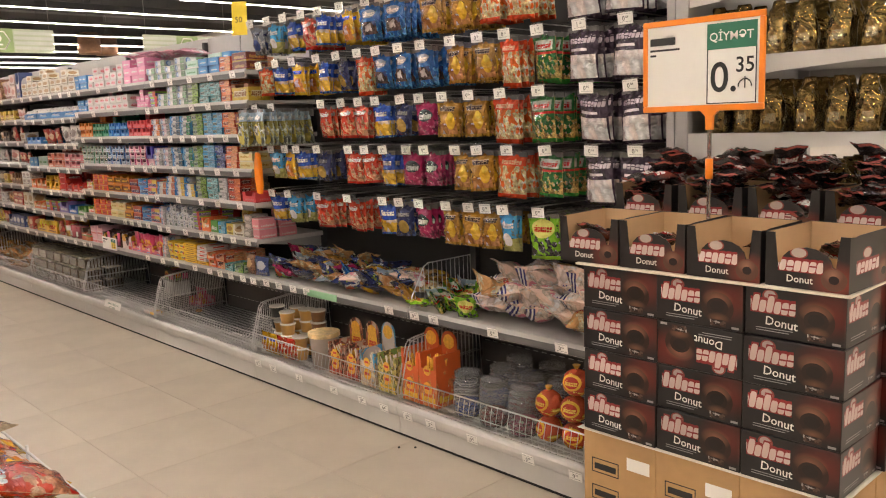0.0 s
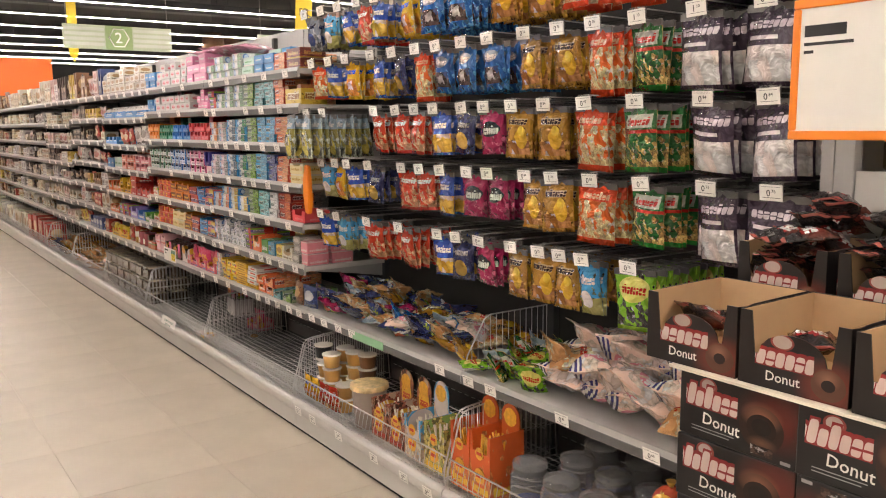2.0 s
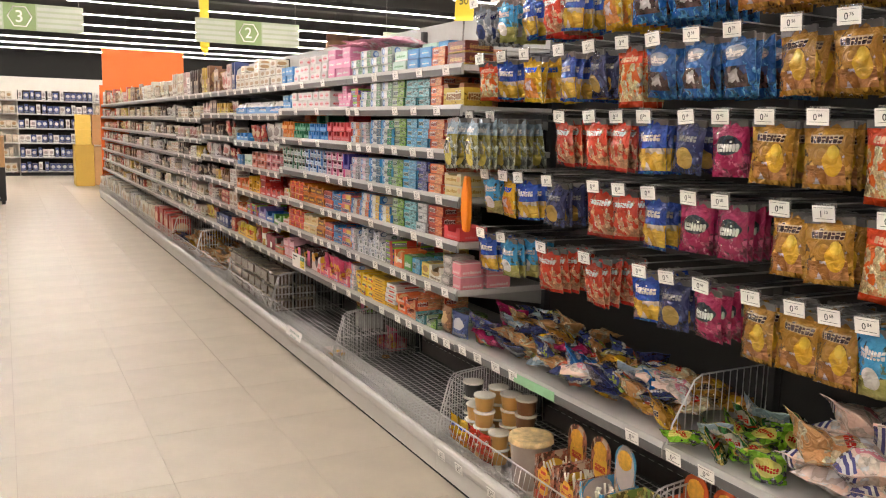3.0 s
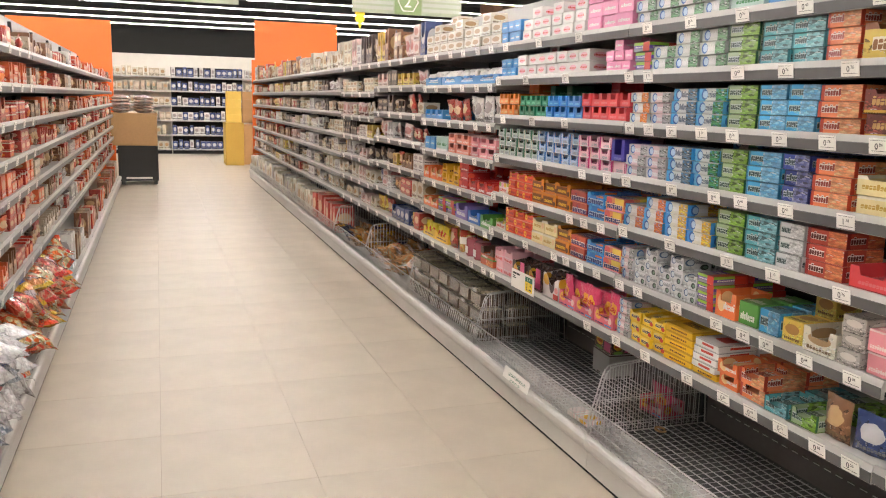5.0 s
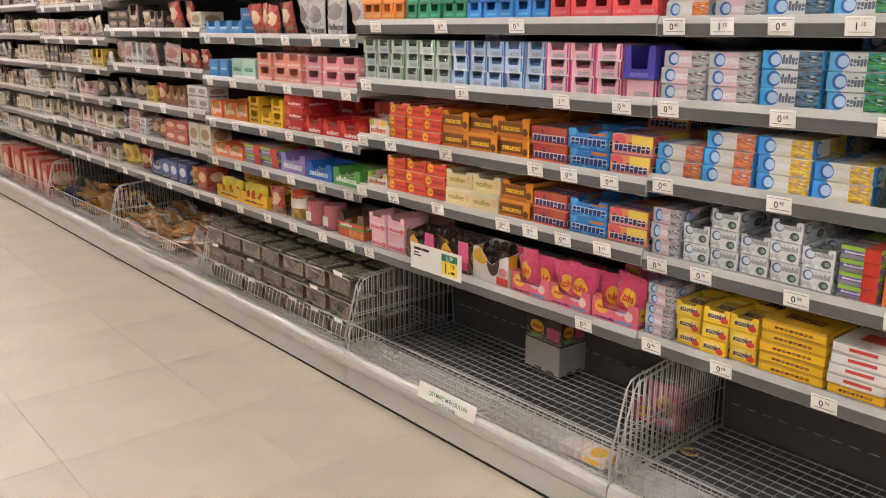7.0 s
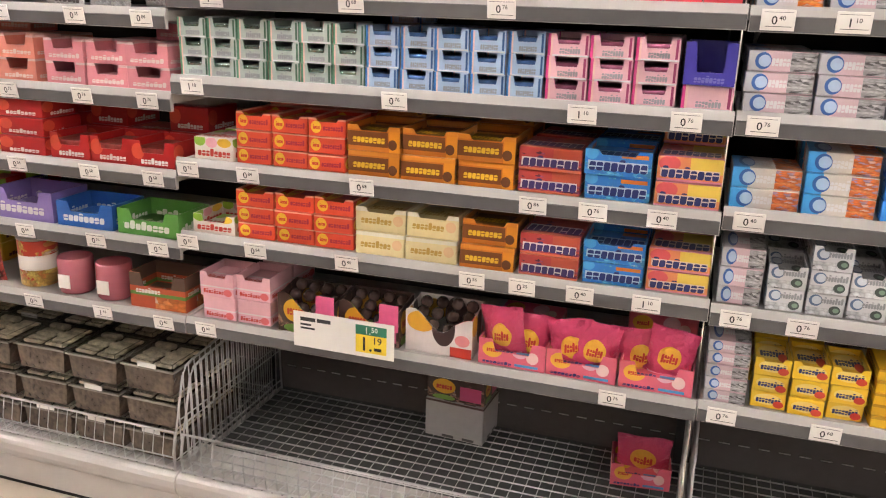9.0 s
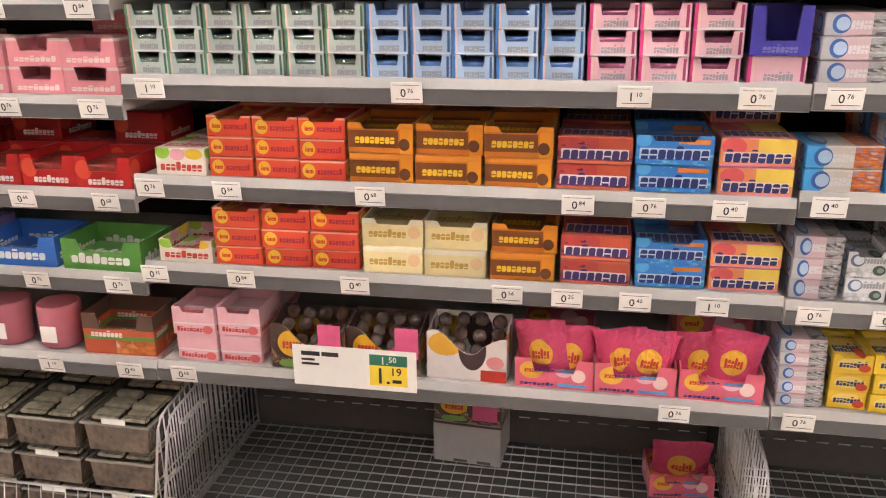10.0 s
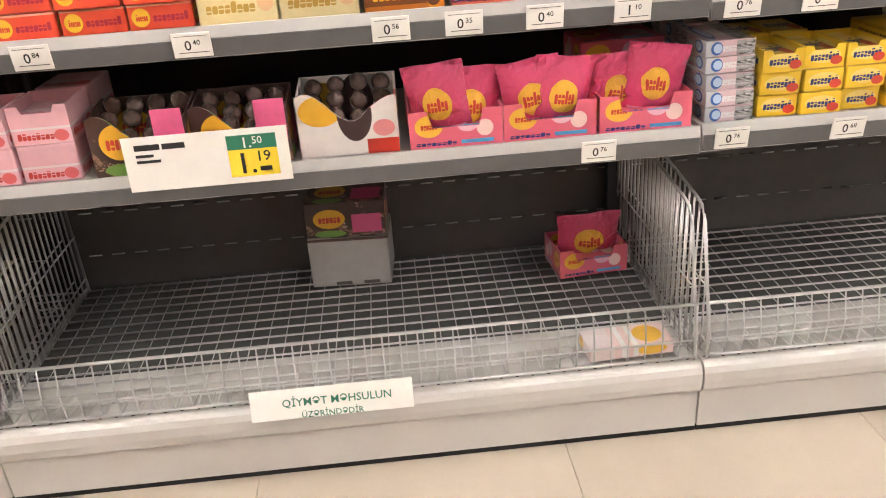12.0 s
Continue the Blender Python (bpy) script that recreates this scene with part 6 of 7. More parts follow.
def tray_box(m):
    k = "plastic_tray"
    if k not in CACHE:
        w, d, h = 0.165, 0.15, 0.1
        b = bmesh.new()
        prism(b, [(-w * 0.46, 0), (w * 0.46, 0), (w / 2, h * 0.72), (-w / 2, h * 0.72)], "x", 0.004, d)
        lid = box(bmesh.new(), 0.004, d - 0.004, -w / 2 + 0.004, w / 2 - 0.004, h * 0.935, h * 0.945)
        rim = bmesh.new()
        for q in ((-0.006, 0.004, -w / 2 - 0.006, w / 2 + 0.006), (d - 0.004, d + 0.006, -w / 2 - 0.006, w / 2 + 0.006), (0.0045, d - 0.0045, -w / 2 - 0.006, -w / 2 + 0.004), (0.0045, d - 0.0045, w / 2 - 0.004, w / 2 + 0.006)):
            box(rim, *q, h * 0.7, h * 0.76, 0.002)
        for q in ((0.0, 0.0015, -w / 2 + 0.002, w / 2 - 0.002), (0.002, d - 0.002, -w / 2 + 0.001, -w / 2 + 0.0025), (0.002, d - 0.002, w / 2 - 0.0025, w / 2 - 0.001)):
            box(lid, *q, h * 0.76, h * 0.935)
        c = bmesh.new()
        for i in range(2):
            for j in range(5):
                x_, y_, up = 0.013 + j * 0.026 + jit(0.002), -w * 0.44 + i * w * 0.46 + jit(0.003), jit(0.004)
                box(c, x_, x_ + 0.023, y_, y_ + w * 0.4, h * 0.725, h * 0.85 + up, 0.006)
        CACHE[k] = (to_mesh("tray", b, CHOC), (to_mesh("lid", lid, LIDM), to_mesh("rim", rim, M_RIM)), to_mesh("contents", c, CAKE), to_mesh("sticker", boxed(-0.0045, -0.002, -0.03, 0.03, h * 0.74, h * 0.9), M_TAG))
    a, l, c, s = CACHE[k]
    t = put("sweet_tray", a, m, "dark plastic tray of sweets with clear lid", "tray", "plastic trays in the basket")
    child("rim", l[1], child("lid", l[0], t, "clear thin lid"), "shiny moulded rim")
    child("filling", c, t, "pale square sweets")
    if random.random() < 0.35:
        child("sticker", s, t, "white sticker")


m3b = right_bay(3)
for i in range(7):
    for dx in (0.0, 0.17):
        for s in range(3):
            tray_box(m3b @ pose(-0.045 + dx + jit(0.006), -BAY / 2 + 0.105 + i * 0.186, 0.178 + s * 0.1, 0, 0, jit(2)))
put("divider_sheet", to_mesh("divider_sheet", boxed(0, 0.004, -0.12, 0.12, 0, 0.14, 0.001), M_SMOKE), m3b @ pose(0.3, -0.35, 0.35), "clear smoky plastic sheet standing behind trays", "sheet")
heap(2.42, 2.85, 8.45, 9.7, 0.19, 3, ("caram", "caram", "mallow"), 0.15, 0.2, 0.055, "biscuit_bag", "beige bag of biscuits heaped in wire basket", "heaped biscuit bags", 0.8, 0.12)
heap(2.42, 2.85, 9.8, 11.0, 0.19, 2, ("gold", "caram", "navy"), 0.15, 0.2, 0.055, "biscuit_bag", "brown bag of biscuits heaped in wire basket", "heaped biscuit bags", 0.8, 0.14)
for k in range(6, LAST + 1):
    keys = ("redp", "whitep", "redp") if k == 6 else ("ivory", "ivory", "whitep")
    for i in range(7):
        key = random.choice(keys)
        put_carton(right_bay(k) @ pose(-0.05 + jit(0.01), BAY / 2 - 0.11 - i * 0.185, 0.178), key, 0.16, 0.2, round(random.uniform(0.22, 0.32), 2), NAMES[key] + " tall sweet box standing in the basket", "tall boxes in the baskets", name="tall_sweet_box", turn=6)

# things left in the empty baskets
design("plain_back", (0.52, 0.5, 0.48), [("rect", 0, 0, 1, 0.14, (0.55, 0.53, 0.5)), ("rect", 0.3, 0.03, 0.5, 0.1, (0.12, 0.11, 0.1)), ("rect", 0.65, 0.03, 0.85, 0.1, (0.12, 0.11, 0.1)), ("rect", 0, 0.94, 1, 1, (0.1, 0.05, 0.04))], rough=0.4)
put_carton(pose(2.8, 6.42, 0.178, 0, 0, -4), "plain_back", 0.185, 0.14, 0.122, "plain grey back of lollipop carton in basket", "", "carton", "lollipop_carton", 0)
put_carton(pose(2.806, 6.42, 0.301, 0, 0, -3), "choc_dark", 0.18, 0.13, 0.085, "dark lollipop carton stacked in basket", "", "carton", "lollipop_carton", 0)
put_tray(pose(2.74, 5.865, 0.178, 0, 0, 6), "gum_pink", 0.16, 0.12, 0.066, 0.6, 0.5, "pink gum display box standing in wire basket", "", "gum_display_box")
put("gum_pouch", bag("gum_pouch", 0.15, 0.14, 0.035, 1, True), pose(2.79, 5.865, 0.31, 0, -10, 4), "bright pink gum pouch in display box", "pouch")
design("pink_strip", (0.8, 0.6, 0.58), [("rect", 0.38, 0, 0.44, 1, WHITE), ("rect", 0.52, 0, 0.58, 1, WHITE), ("oval", 0.58, 0.1, 0.92, 0.9, (0.85, 0.5, 0.05)), ("rect", 0, 0, 0.3, 1, (0.78, 0.68, 0.66))])
put_carton(pose(2.385, 5.88, 0.179, 0, 0, 3), "pink_strip", 0.165, 0.075, 0.026, "flat pink and white gum strip in basket", "", "gum pack", "gum_strip", 0)

ring_ = tube(bmesh.new(), [(0.02 * math.cos(math.pi * i / 6), 0.026 * math.sin(math.pi * i / 6), 0.006) for i in range(11)], 0.005, 6)
tagged(part("card_scrap", ring_, M_KRAFT, None, loc=(2.682, 5.699, 0.172)), "small curled scrap of brown card in basket", "scrap")

# ---- promotional price card and notice ----
card = thing("price_card", "large white price card with green and yellow price", "price card", "", (SHELF_X - 0.013, 6.61, 0.629))
part("card", boxed(-0.0015, 0, -0.138, 0.138, -0.048, 0.048, 0.0005), M_TAG, card)
part("old_price_field", boxed(-0.0022, -0.0016, -0.118, -0.035, 0.012, 0.037), M_DGREEN, card, "dark green field")
part("price_field", boxed(-0.0022, -0.0016, -0.118, -0.035, -0.036, 0.012), M_PYELLOW, card, "yellow field")
ink = text_bm(bmesh.new(), "1", 0.052, 0.045, -0.03, shift=-0.0026)
text_bm(ink, "19", 0.026, 0.08, -0.01, shift=-0.0026)
text_bm(ink, ".", 0.05, 0.07, -0.03, shift=-0.0026)
box(ink, -0.0026, -0.0023, -0.105, -0.085, -0.028, -0.02)
part("price_figures", ink, M_INK, card, "black figures")
part("old_price_figures", text_bm(text_bm(bmesh.new(), "1.", 0.026, 0.058, 0.015, shift=-0.0026), "50", 0.018, 0.077, 0.021, shift=-0.0026), M_TAG, card, "white figures")
bars = bmesh.new()
for i, (a, c) in enumerate(((0.02, 0.062), (0.066, 0.104))):
    box(bars, -0.0022, -0.0016, 0.118 - c + 0.02, 0.118 - a + 0.02, 0.024, 0.034)
for z_, w_ in ((0.012, 0.03), (0.002, 0.04)):
    box(bars, -0.0022, -0.0016, 0.118 - w_, 0.118, z_, z_ + 0.005)
part("product_name_bar", bars, M_INK, card, "black printed bars")
note = thing("notice_label", "white notice label with green lettering on base", "label", "", (BASE_X - 0.005, 6.452, 0.178))
part("label_card", boxed(-0.0015, 0, -0.15, 0.15, -0.032, 0.026, 0.0005), M_TAG, note)
nt = text_bm(bmesh.new(), "QİYMƏT MƏHSULUN", 0.021, -0.092, -0.008, shift=-0.0022)
text_bm(nt, "ÜZƏRİNDƏDİR", 0.016, -0.058, -0.031, shift=-0.0022)
tagged(part("notice_text", nt, M_DGREEN, note, "green lettering"), kind="stuff")
note.rotation_euler = (0, radians(16), 0)

# ---- donut boxes stacked before the row's end ----
DONUT_ART = [("fade", 0.5, 0.1, 1.2, 1.2, (0.16, 0.02, 0.012)), ("oval", 0.54, 0.12, 0.9, 0.78, (0.034, 0.014, 0.009)), ("fade", 0.54, 0.4, 0.9, 0.86, (0.3, 0.13, 0.075)), ("oval", 0.6, 0.26, 0.84, 0.66, (0.022, 0.01, 0.007)), ("oval", 0.64, 0.36, 0.8, 0.6, (0.012, 0.007, 0.006)), ("fade", 0.6, 0.12, 0.86, 0.36, (0.2, 0.09, 0.05)), ("pic", 0.64, 0.06, 0.82, 0.2, (0.06, 0.025, 0.015))]
D["donut_box"] = printed("donut_box", (0.013, 0.011, 0.011), DONUT_ART + [("oval", 0.18, 0.72, 0.34, 0.97, (0.3, 0.05, 0.04)), ("oval", 0.2, 0.75, 0.32, 0.95, (0.5, 0.4, 0.36)), ("edge", 0.06, 0.48, 0.52, 0.88, (0.3, 0.02, 0.02)), ("logo", 0.06, 0.48, 0.52, 0.88, (0.7, 0.55, 0.5)), ("rect", 0.12, 0.17, 0.5, 0.185, GREY), ("rect", 0.12, 0.12, 0.46, 0.135, GREY), ("rect", 0.88, 0.04, 0.96, 0.09, GREY)], rough=0.3)
D["donut_tray"] = printed("donut_tray", (0.013, 0.011, 0.011), [("fade", 0.5, -0.2, 1.2, 0.6, (0.3, 0.05, 0.03)), ("oval", 0.68, 0.03, 0.98, 0.42, (0.13, 0.055, 0.035)), ("fade", 0.7, 0.16, 0.94, 0.46, (0.36, 0.18, 0.11)), ("oval", 0.77, 0.15, 0.89, 0.3, (0.015, 0.008, 0.008)), ("oval", 0.3, 0.55, 0.52, 0.76, (0.3, 0.05, 0.04)), ("oval", 0.32, 0.57, 0.5, 0.74, (0.55, 0.45, 0.4)), ("edge", 0.16, 0.3, 0.7, 0.62, (0.3, 0.02, 0.02)), ("logo", 0.16, 0.3, 0.7, 0.62, (0.75, 0.6, 0.55))], rough=0.3)
DBX = carton_mesh("donut_box", 0.262, 0.26, 0.131, D["donut_box"])
DTX = to_mesh("printed_word", text_bm(bmesh.new(), "Donut", 0.033, -0.075, 0.034, turn=radians(-4), shift=-0.0008), M_TAG)


def donut_box(m):
    b = put("donut_box", DBX, m, "black printed donut box with white lettering", "box", "stacked donut boxes")
    child("printed_word", DTX, b, "white printed word")


for c in range(3):
    for r in range(4):
        y, z = 1.57 - c * 0.264, 0.513 + r * 0.1325
        if (c, r) == (1, 2):
            donut_box(pose(1.975 + 0.004, y, z + 0.131, 180, 0, 0))
        else:
            donut_box(pose(1.975 + abs(jit(0.006)) + (0.006 if c == 2 and r == 3 else 0), y + jit(0.002), z, 0, 0, jit(1)))
        donut_box(pose(2.243 + jit(0.004), y - (0.02 if c == 2 else 0), z, 0, 0, jit(1)))
CART = carton_mesh("kraft_carton", 0.262, 0.26, 0.255, M_KRAFT)
for c in range(3):
    for r in range(2):
        for dx in (0, 0.266):
            b = put("shipping_carton", CART, pose(1.975 + dx, 1.57 - c * 0.264, 0.0005 + r * 0.2555, 0, 0, jit(0.8)), "brown cardboard shipping carton under donut boxes", "carton", "shipping cartons")
            if dx == 0 and r == 1:
                lb = bmesh.new()
                for zz in (0.12, 0.03):
                    for bx in ((-0.0006, 0, 0.0, 0.1, zz, zz + 0.003), (-0.0006, 0, 0.0, 0.1, zz + 0.045, zz + 0.048), (-0.0006, 0, 0.0, 0.003, zz, zz + 0.048), (-0.0006, 0, 0.097, 0.1, zz, zz + 0.048), (-0.0006, 0, 0.01, 0.09, zz + 0.012, zz + 0.032)):
                        box(lb, *bx)
                tagged(part("printed_mark", lb, M_INK, b, "dark printed bars"), kind="stuff")
                part("sticker", boxed(-0.0008, 0, -0.11, -0.03, 0.16, 0.2), M_TAG, b, "white paper sticker")
for z, nm in ((0.5115, 0), (1.0435, 1)):
    tagged(part("card_sheet", boxed(1.965, 2.515, 0.898, 1.72, z, z + 0.0015 if nm == 0 else z + 0.006, 0.0005), M_WHITECARD, None), "thin pale card sheet between stacked boxes", "card sheet", "card sheets")


def donut_tray(m, packs):
    w, d, h = 0.212, 0.25, 0.14
    k = "donut_tray"
    if k not in CACHE:
        t = 0.003
        a = w / 2
        f = bmesh.new()
        lobe = [(0.62 * a * math.cos(q), 0.062 + 0.045 * math.sin(q)) for q in [math.pi * i / 8 for i in range(0, 9)]]
        prism(f, [(-a, 0), (a, 0), (a, h), (0.78 * a, h), (0.7 * a, 0.062)] + lobe + [(-0.7 * a, 0.062), (-0.78 * a, h), (-a, h)], "x", 0, t)
        for s in (-1, 1):
            prism(f, [(t, 0), (d, 0), (d, h), (0.05, h), (0.03, h * 0.98), (t, h)], "y", s * a, s * (a - t / 2))
        box(f, d - t / 2, d, -a, a, 0, h)
        f.normal_update()
        face_uv(f, w, d, h)
        panels = [(t, d - t, s * (a - 0.0035) - 0.001, s * (a - 0.0035) + 0.001, 0.002, h - 0.001) for s in (-1, 1)]
        panels += [(d - t - 0.001, d - t, -a + 0.005, a - 0.005, 0.002, h - 0.001), (t, d - t, -a + 0.005, a - 0.005, 0.0, 0.003), (t + 0.0005, t + 0.0015, -a + 0.01, a - 0.01, 0.003, 0.06)]
        ins = [to_mesh("lining_panel", boxed(*q), M_KRAFTIN) for q in panels]
        CACHE[k] = (to_mesh("donut_tray", f, D["donut_tray"]), ins, to_mesh("printed_word", text_bm(bmesh.new(), "Donut", 0.026, -0.05, 0.016, shift=-0.0008), M_TAG))
    f, ins, wd = CACHE[k]
    t_ = put("donut_tray", f, m, "open black donut display tray, kraft brown inside", "display tray", "open donut trays")
    for q in ins:
        child("lining_panel", q, t_, "plain brown cardboard lining")
    child("printed_word", wd, t_, "white printed word")
    for i in range(packs):
        p = m @ pose(0.05 + 0.15 * random.random(), jit(0.07), 0.06 + 0.025 * (i // 3) + 0.02, jit(20), -80 + jit(22), jit(60))
        put("donut_pack", bag("donut_pack", 0.09, 0.13, 0.035, i % 4, False), p, "small black and red wrapped donut pack", "snack pack", "wrapped donut packs")


BG["donut_pack"] = printed("donut_pack", (0.025, 0.019, 0.019), [("rect", 0, 0.93, 1, 1, (0.4, 0.09, 0.07)), ("rect", 0, 0, 1, 0.06, (0.5, 0.42, 0.38)), ("fade", 0.3, 0.0, 1.1, 0.7, (0.3, 0.06, 0.04)), ("edge", 0.12, 0.34, 0.8, 0.7, (0.35, 0.03, 0.03)), ("logo", 0.12, 0.34, 0.8, 0.7, WHITE)], rough=0.12, blotch=((0.3, 0.1, 0.07), 5, 0.34), crinkle=0.5)
for y in (1.68, 1.46, 1.237, 1.013):
    donut_tray(pose(1.976 + abs(jit(0.006)), y, 1.0505, 0, 0, jit(2)), 2 if y > 1.6 else 1)
for y in (1.667, 1.432, 1.205, 0.98):
    put_carton(pose(2.262, y, 1.0505), "donut_box", 0.2, 0.24, 0.08, "black printed donut box lying under tray", "", "box", "donut_box", 0)
    donut_tray(pose(2.262 + jit(0.008), y, 1.132, 0, 0, jit(2)), 19)

# price sign on its pole
sg = thing("price_sign", "white price sign in orange plastic frame on pole", "sign", "", (2.2, 1.432, 1.1))
fr = bmesh.new()
for b in ((-0.006, 0.006, -0.195, 0.195, 0.655, 0.673), (-0.006, 0.006, -0.195, 0.195, 0.4, 0.418), (-0.006, 0.006, -0.195, -0.179, 0.4182, 0.6548), (-0.006, 0.006, 0.179, 0.195, 0.4182, 0.6548)):
    box(fr, *b, 0.003)
part("frame", fr, M_ORPLAST, sg, "orange plastic frame")
part("sheet", boxed(-0.002, 0.002, -0.182, 0.182, 0.41, 0.665), M_TAG, sg, "white printed sheet")
part("green_field", boxed(-0.0032, -0.0022, -0.172, -0.02, 0.575, 0.648), M_DGREEN, sg, "dark green field")
tagged(part("field_word", text_bm(bmesh.new(), "QİYMƏT", 0.034, 0.027, 0.599, shift=-0.0038), M_TAG, sg, "white lettering"), kind="stuff")
pb = bmesh.new()
for b in ((-0.0032, -0.0022, -0.172, -0.02, 0.42, 0.423), (-0.0032, -0.0022, -0.172, -0.169, 0.42, 0.575), (-0.0032, -0.0022, -0.023, -0.02, 0.42, 0.575)):
    box(pb, *b)
text_bm(pb, "0.", 0.12, 0.03, 0.455, shift=-0.0034)
text_bm(pb, "35", 0.06, 0.108, 0.508, shift=-0.0034)
tube(pb, [(-0.003, -0.138 - 0.02 * math.cos(q), 0.466 + 0.022 * math.sin(q)) for q in [math.pi * i / 8 for i in range(9)]], 0.0018)
tube(pb, [(-0.003, -0.138, 0.461), (-0.003, -0.138, 0.494)], 0.0018)
part("price_figures", pb, M_INK, sg, "black figures")
nb = bmesh.new()
box(nb, -0.0032, -0.0022, 0.085, 0.17, 0.6, 0.622)
for w_, z_ in ((0.1, 0.583), (0.02, 0.568)):
    box(nb, -0.0032, -0.0022, 0.17 - w_, 0.17, z_, z_ + 0.006)
part("product_name_bar", nb, M_INK, sg, "black printed bars")
part("pole", tube(bmesh.new(), [(0, -0.03, -0.04), (0, -0.03, 0.4)], 0.006, 10), M_CLEAR, sg, "clear plastic pole")
part("clamp", tube(bmesh.new(), [(0, -0.03, 0.2), (0, -0.03, 0.26)], 0.011, 10), M_ORPLAST, sg, "orange clamp")
part("neck", prism(bmesh.new(), [(-0.06, 0.402), (0.0, 0.402), (-0.018, 0.385), (-0.02, 0.345), (-0.04, 0.345), (-0.042, 0.385)], "x", -0.006, 0.006), M_ORPLAST, sg, "orange neck")

# ---- end shelving with coffee ----
def coffee(key, seed):
    """A gusseted block bag: square foot, swelling body, and a gathered, folded top."""
    k = ("coffee", key, seed)
    if k not in CACHE:
        rnd = random.Random(seed)
        bm = bmesh.new()
        prof = ((0.034, 0.028, 0.0), (0.038, 0.032, 0.01), (0.039, 0.033, 0.06), (0.037, 0.03, 0.1), (0.03, 0.02, 0.128), (0.024, 0.008, 0.148), (0.024, 0.003, 0.166), (0.02, 0.002, 0.174))
        rings = []
        for a_, c_, z_ in prof:
            ring = []
            for i_ in range(16):
                q = 2 * math.pi * (i_ + 0.5) / 16
                ex = lambda t: math.copysign(abs(t) ** 0.45, t)
                s_ = 1 + rnd.uniform(-0.05, 0.05)
                ring.append(bm.verts.new((0.04 + c_ * ex(math.cos(q)) * s_, a_ * ex(math.sin(q)) * s_ + 0.004 * math.sin(z_ * 40 + seed), z_)))
            rings.append(ring)
        for q, s_ in zip(rings, rings[1:]):
            for i_ in range(16):
                f_ = bm.faces.new((q[i_], q[(i_ + 1) % 16], s_[(i_ + 1) % 16], s_[i_]))
                f_.smooth = True
        bm.faces.new(rings[0][::-1])
        bm.faces.new(rings[-1])
        bm.normal_update()
        face_uv(bm, 0.078, 0.08, 0.174)
        CACHE[k] = to_mesh("coffee_bag", bm, D[key])
    return CACHE[k]



cap = thing("end_shelving", "grey end shelving unit at the row's head", "shelving", "", (2.5, 1.7, 0))
part("back_panel", boxed(0.0, 1.0, 0.0, 0.03, 0.1, 2.3), M_STEEL, cap, "grey back panel")
for x in (0.0, 0.97):
    part("upright", boxed(x, x + 0.035, -0.05, -0.002, 0, 2.35, 0.003), M_STEEL, cap)
part("base", boxed(0.04, 1.0, -0.62, -0.005, 0.0, 0.16, 0.004), M_BASE, cap)
for z in (0.6, 0.9, 1.165, 1.42, 1.665, 1.93):
    e = thing("end_shelf", "grey metal shelf with curved white bracket", "shelf", "end shelves", (2.5, 1.648, z))
    part("deck", boxed(0.012, 0.97, -0.75, 0, -0.02, 0, 0.002), M_STEEL, e)
    for x in (0.005, 0.972):
        part("bracket", prism(bmesh.new(), [(0.0, 0.004), (-0.75, 0.004), (-0.75, -0.03), (-0.55, -0.034), (-0.3, -0.05), (-0.1, -0.082), (0.0, -0.09)], "x", x, x + 0.004), M_BASE, e, "curved white bracket")
for z in (0.9, 1.165, 1.42, 1.665, 1.93):
    for j in range(3):
        for i in range(7):
            key = "coffee_foil" if i < 6 else "brownp"
            put("coffee_bag", coffee(key, (i + j) % 4), pose(2.56 + j * 0.1, 1.59 - i * 0.1, z + 0.001, 0, 0, jit(14)), "shiny gold foil coffee bag with small label" if i < 6 else "brown foil coffee bag on the shelf", "coffee bag", "coffee bags")

# ---- sweets bin beside the path's start ----
bn = thing("sweets_bin", "low wire bin heaped with sweet bags", "bin", "", (0.05, 0.55, 0))
bw = wires([[(-0.1, 1.6, z), (0.55, 1.6, z), (0.55, 2.72, z), (-0.1, 2.72, z), (-0.1, 1.6, z)] for z in (0.03, 0.3, 0.6)] + [[(x, y, 0.0), (x, y, 0.62)] for x, y in ((-0.1, 1.6), (0.55, 1.6), (0.55, 2.72), (-0.1, 2.72), (0.55, 2.1))], 0.005)
part("wire_frame", bw, M_WIRE, bn)
part("bin_panel", boxed(-0.09, 0.54, 1.61, 2.71, 0.03, 0.5), M_PALE, bn, "white inner panels")
heap(-0.06, 0.58, 2.2, 3.2, 0.54, 3, ("yellow", "mallow", "red", "caram"), 0.2, 0.24, 0.07, "bin_sweet_bag", "yellow and pink sweet bag heaped in bin", "bags in the bin", 0.6, 0.15)

# ---- goods on the base of the opposite gondola ----
heap(-0.35, 0.1, 5.0, 7.0, 0.2, 4, ("whitebag", "whitebag", "silverb"), 0.2, 0.24, 0.09, "tissue_pack", "white shiny soft pack heaped on gondola base", "packs on the opposite base", 0.8, 0.15)
heap(-0.35, 0.1, 4.45, 5.0, 0.2, 4, ("sky", "sky", "cola"), 0.18, 0.22, 0.08, "blue_soft_pack", "bright blue soft pack heaped on gondola base", "packs on the opposite base", 0.8, 0.15)
heap(-0.35, 0.1, 7.1, 9.2, 0.2, 4, ("red", "yellow", "orange"), 0.2, 0.24, 0.09, "snack_bag", "red and yellow snack bag heaped on base", "packs on the opposite base", 0.8, 0.17)
for k in range(5, LLAST + 1):
    FAR_MODE[0] = True
    mixed(left_bay(k) @ pose(-0.06, 0, 0), 0.165, LTHEMES[1 + k % 3], "far", 0.3)
FAR_MODE[0] = False

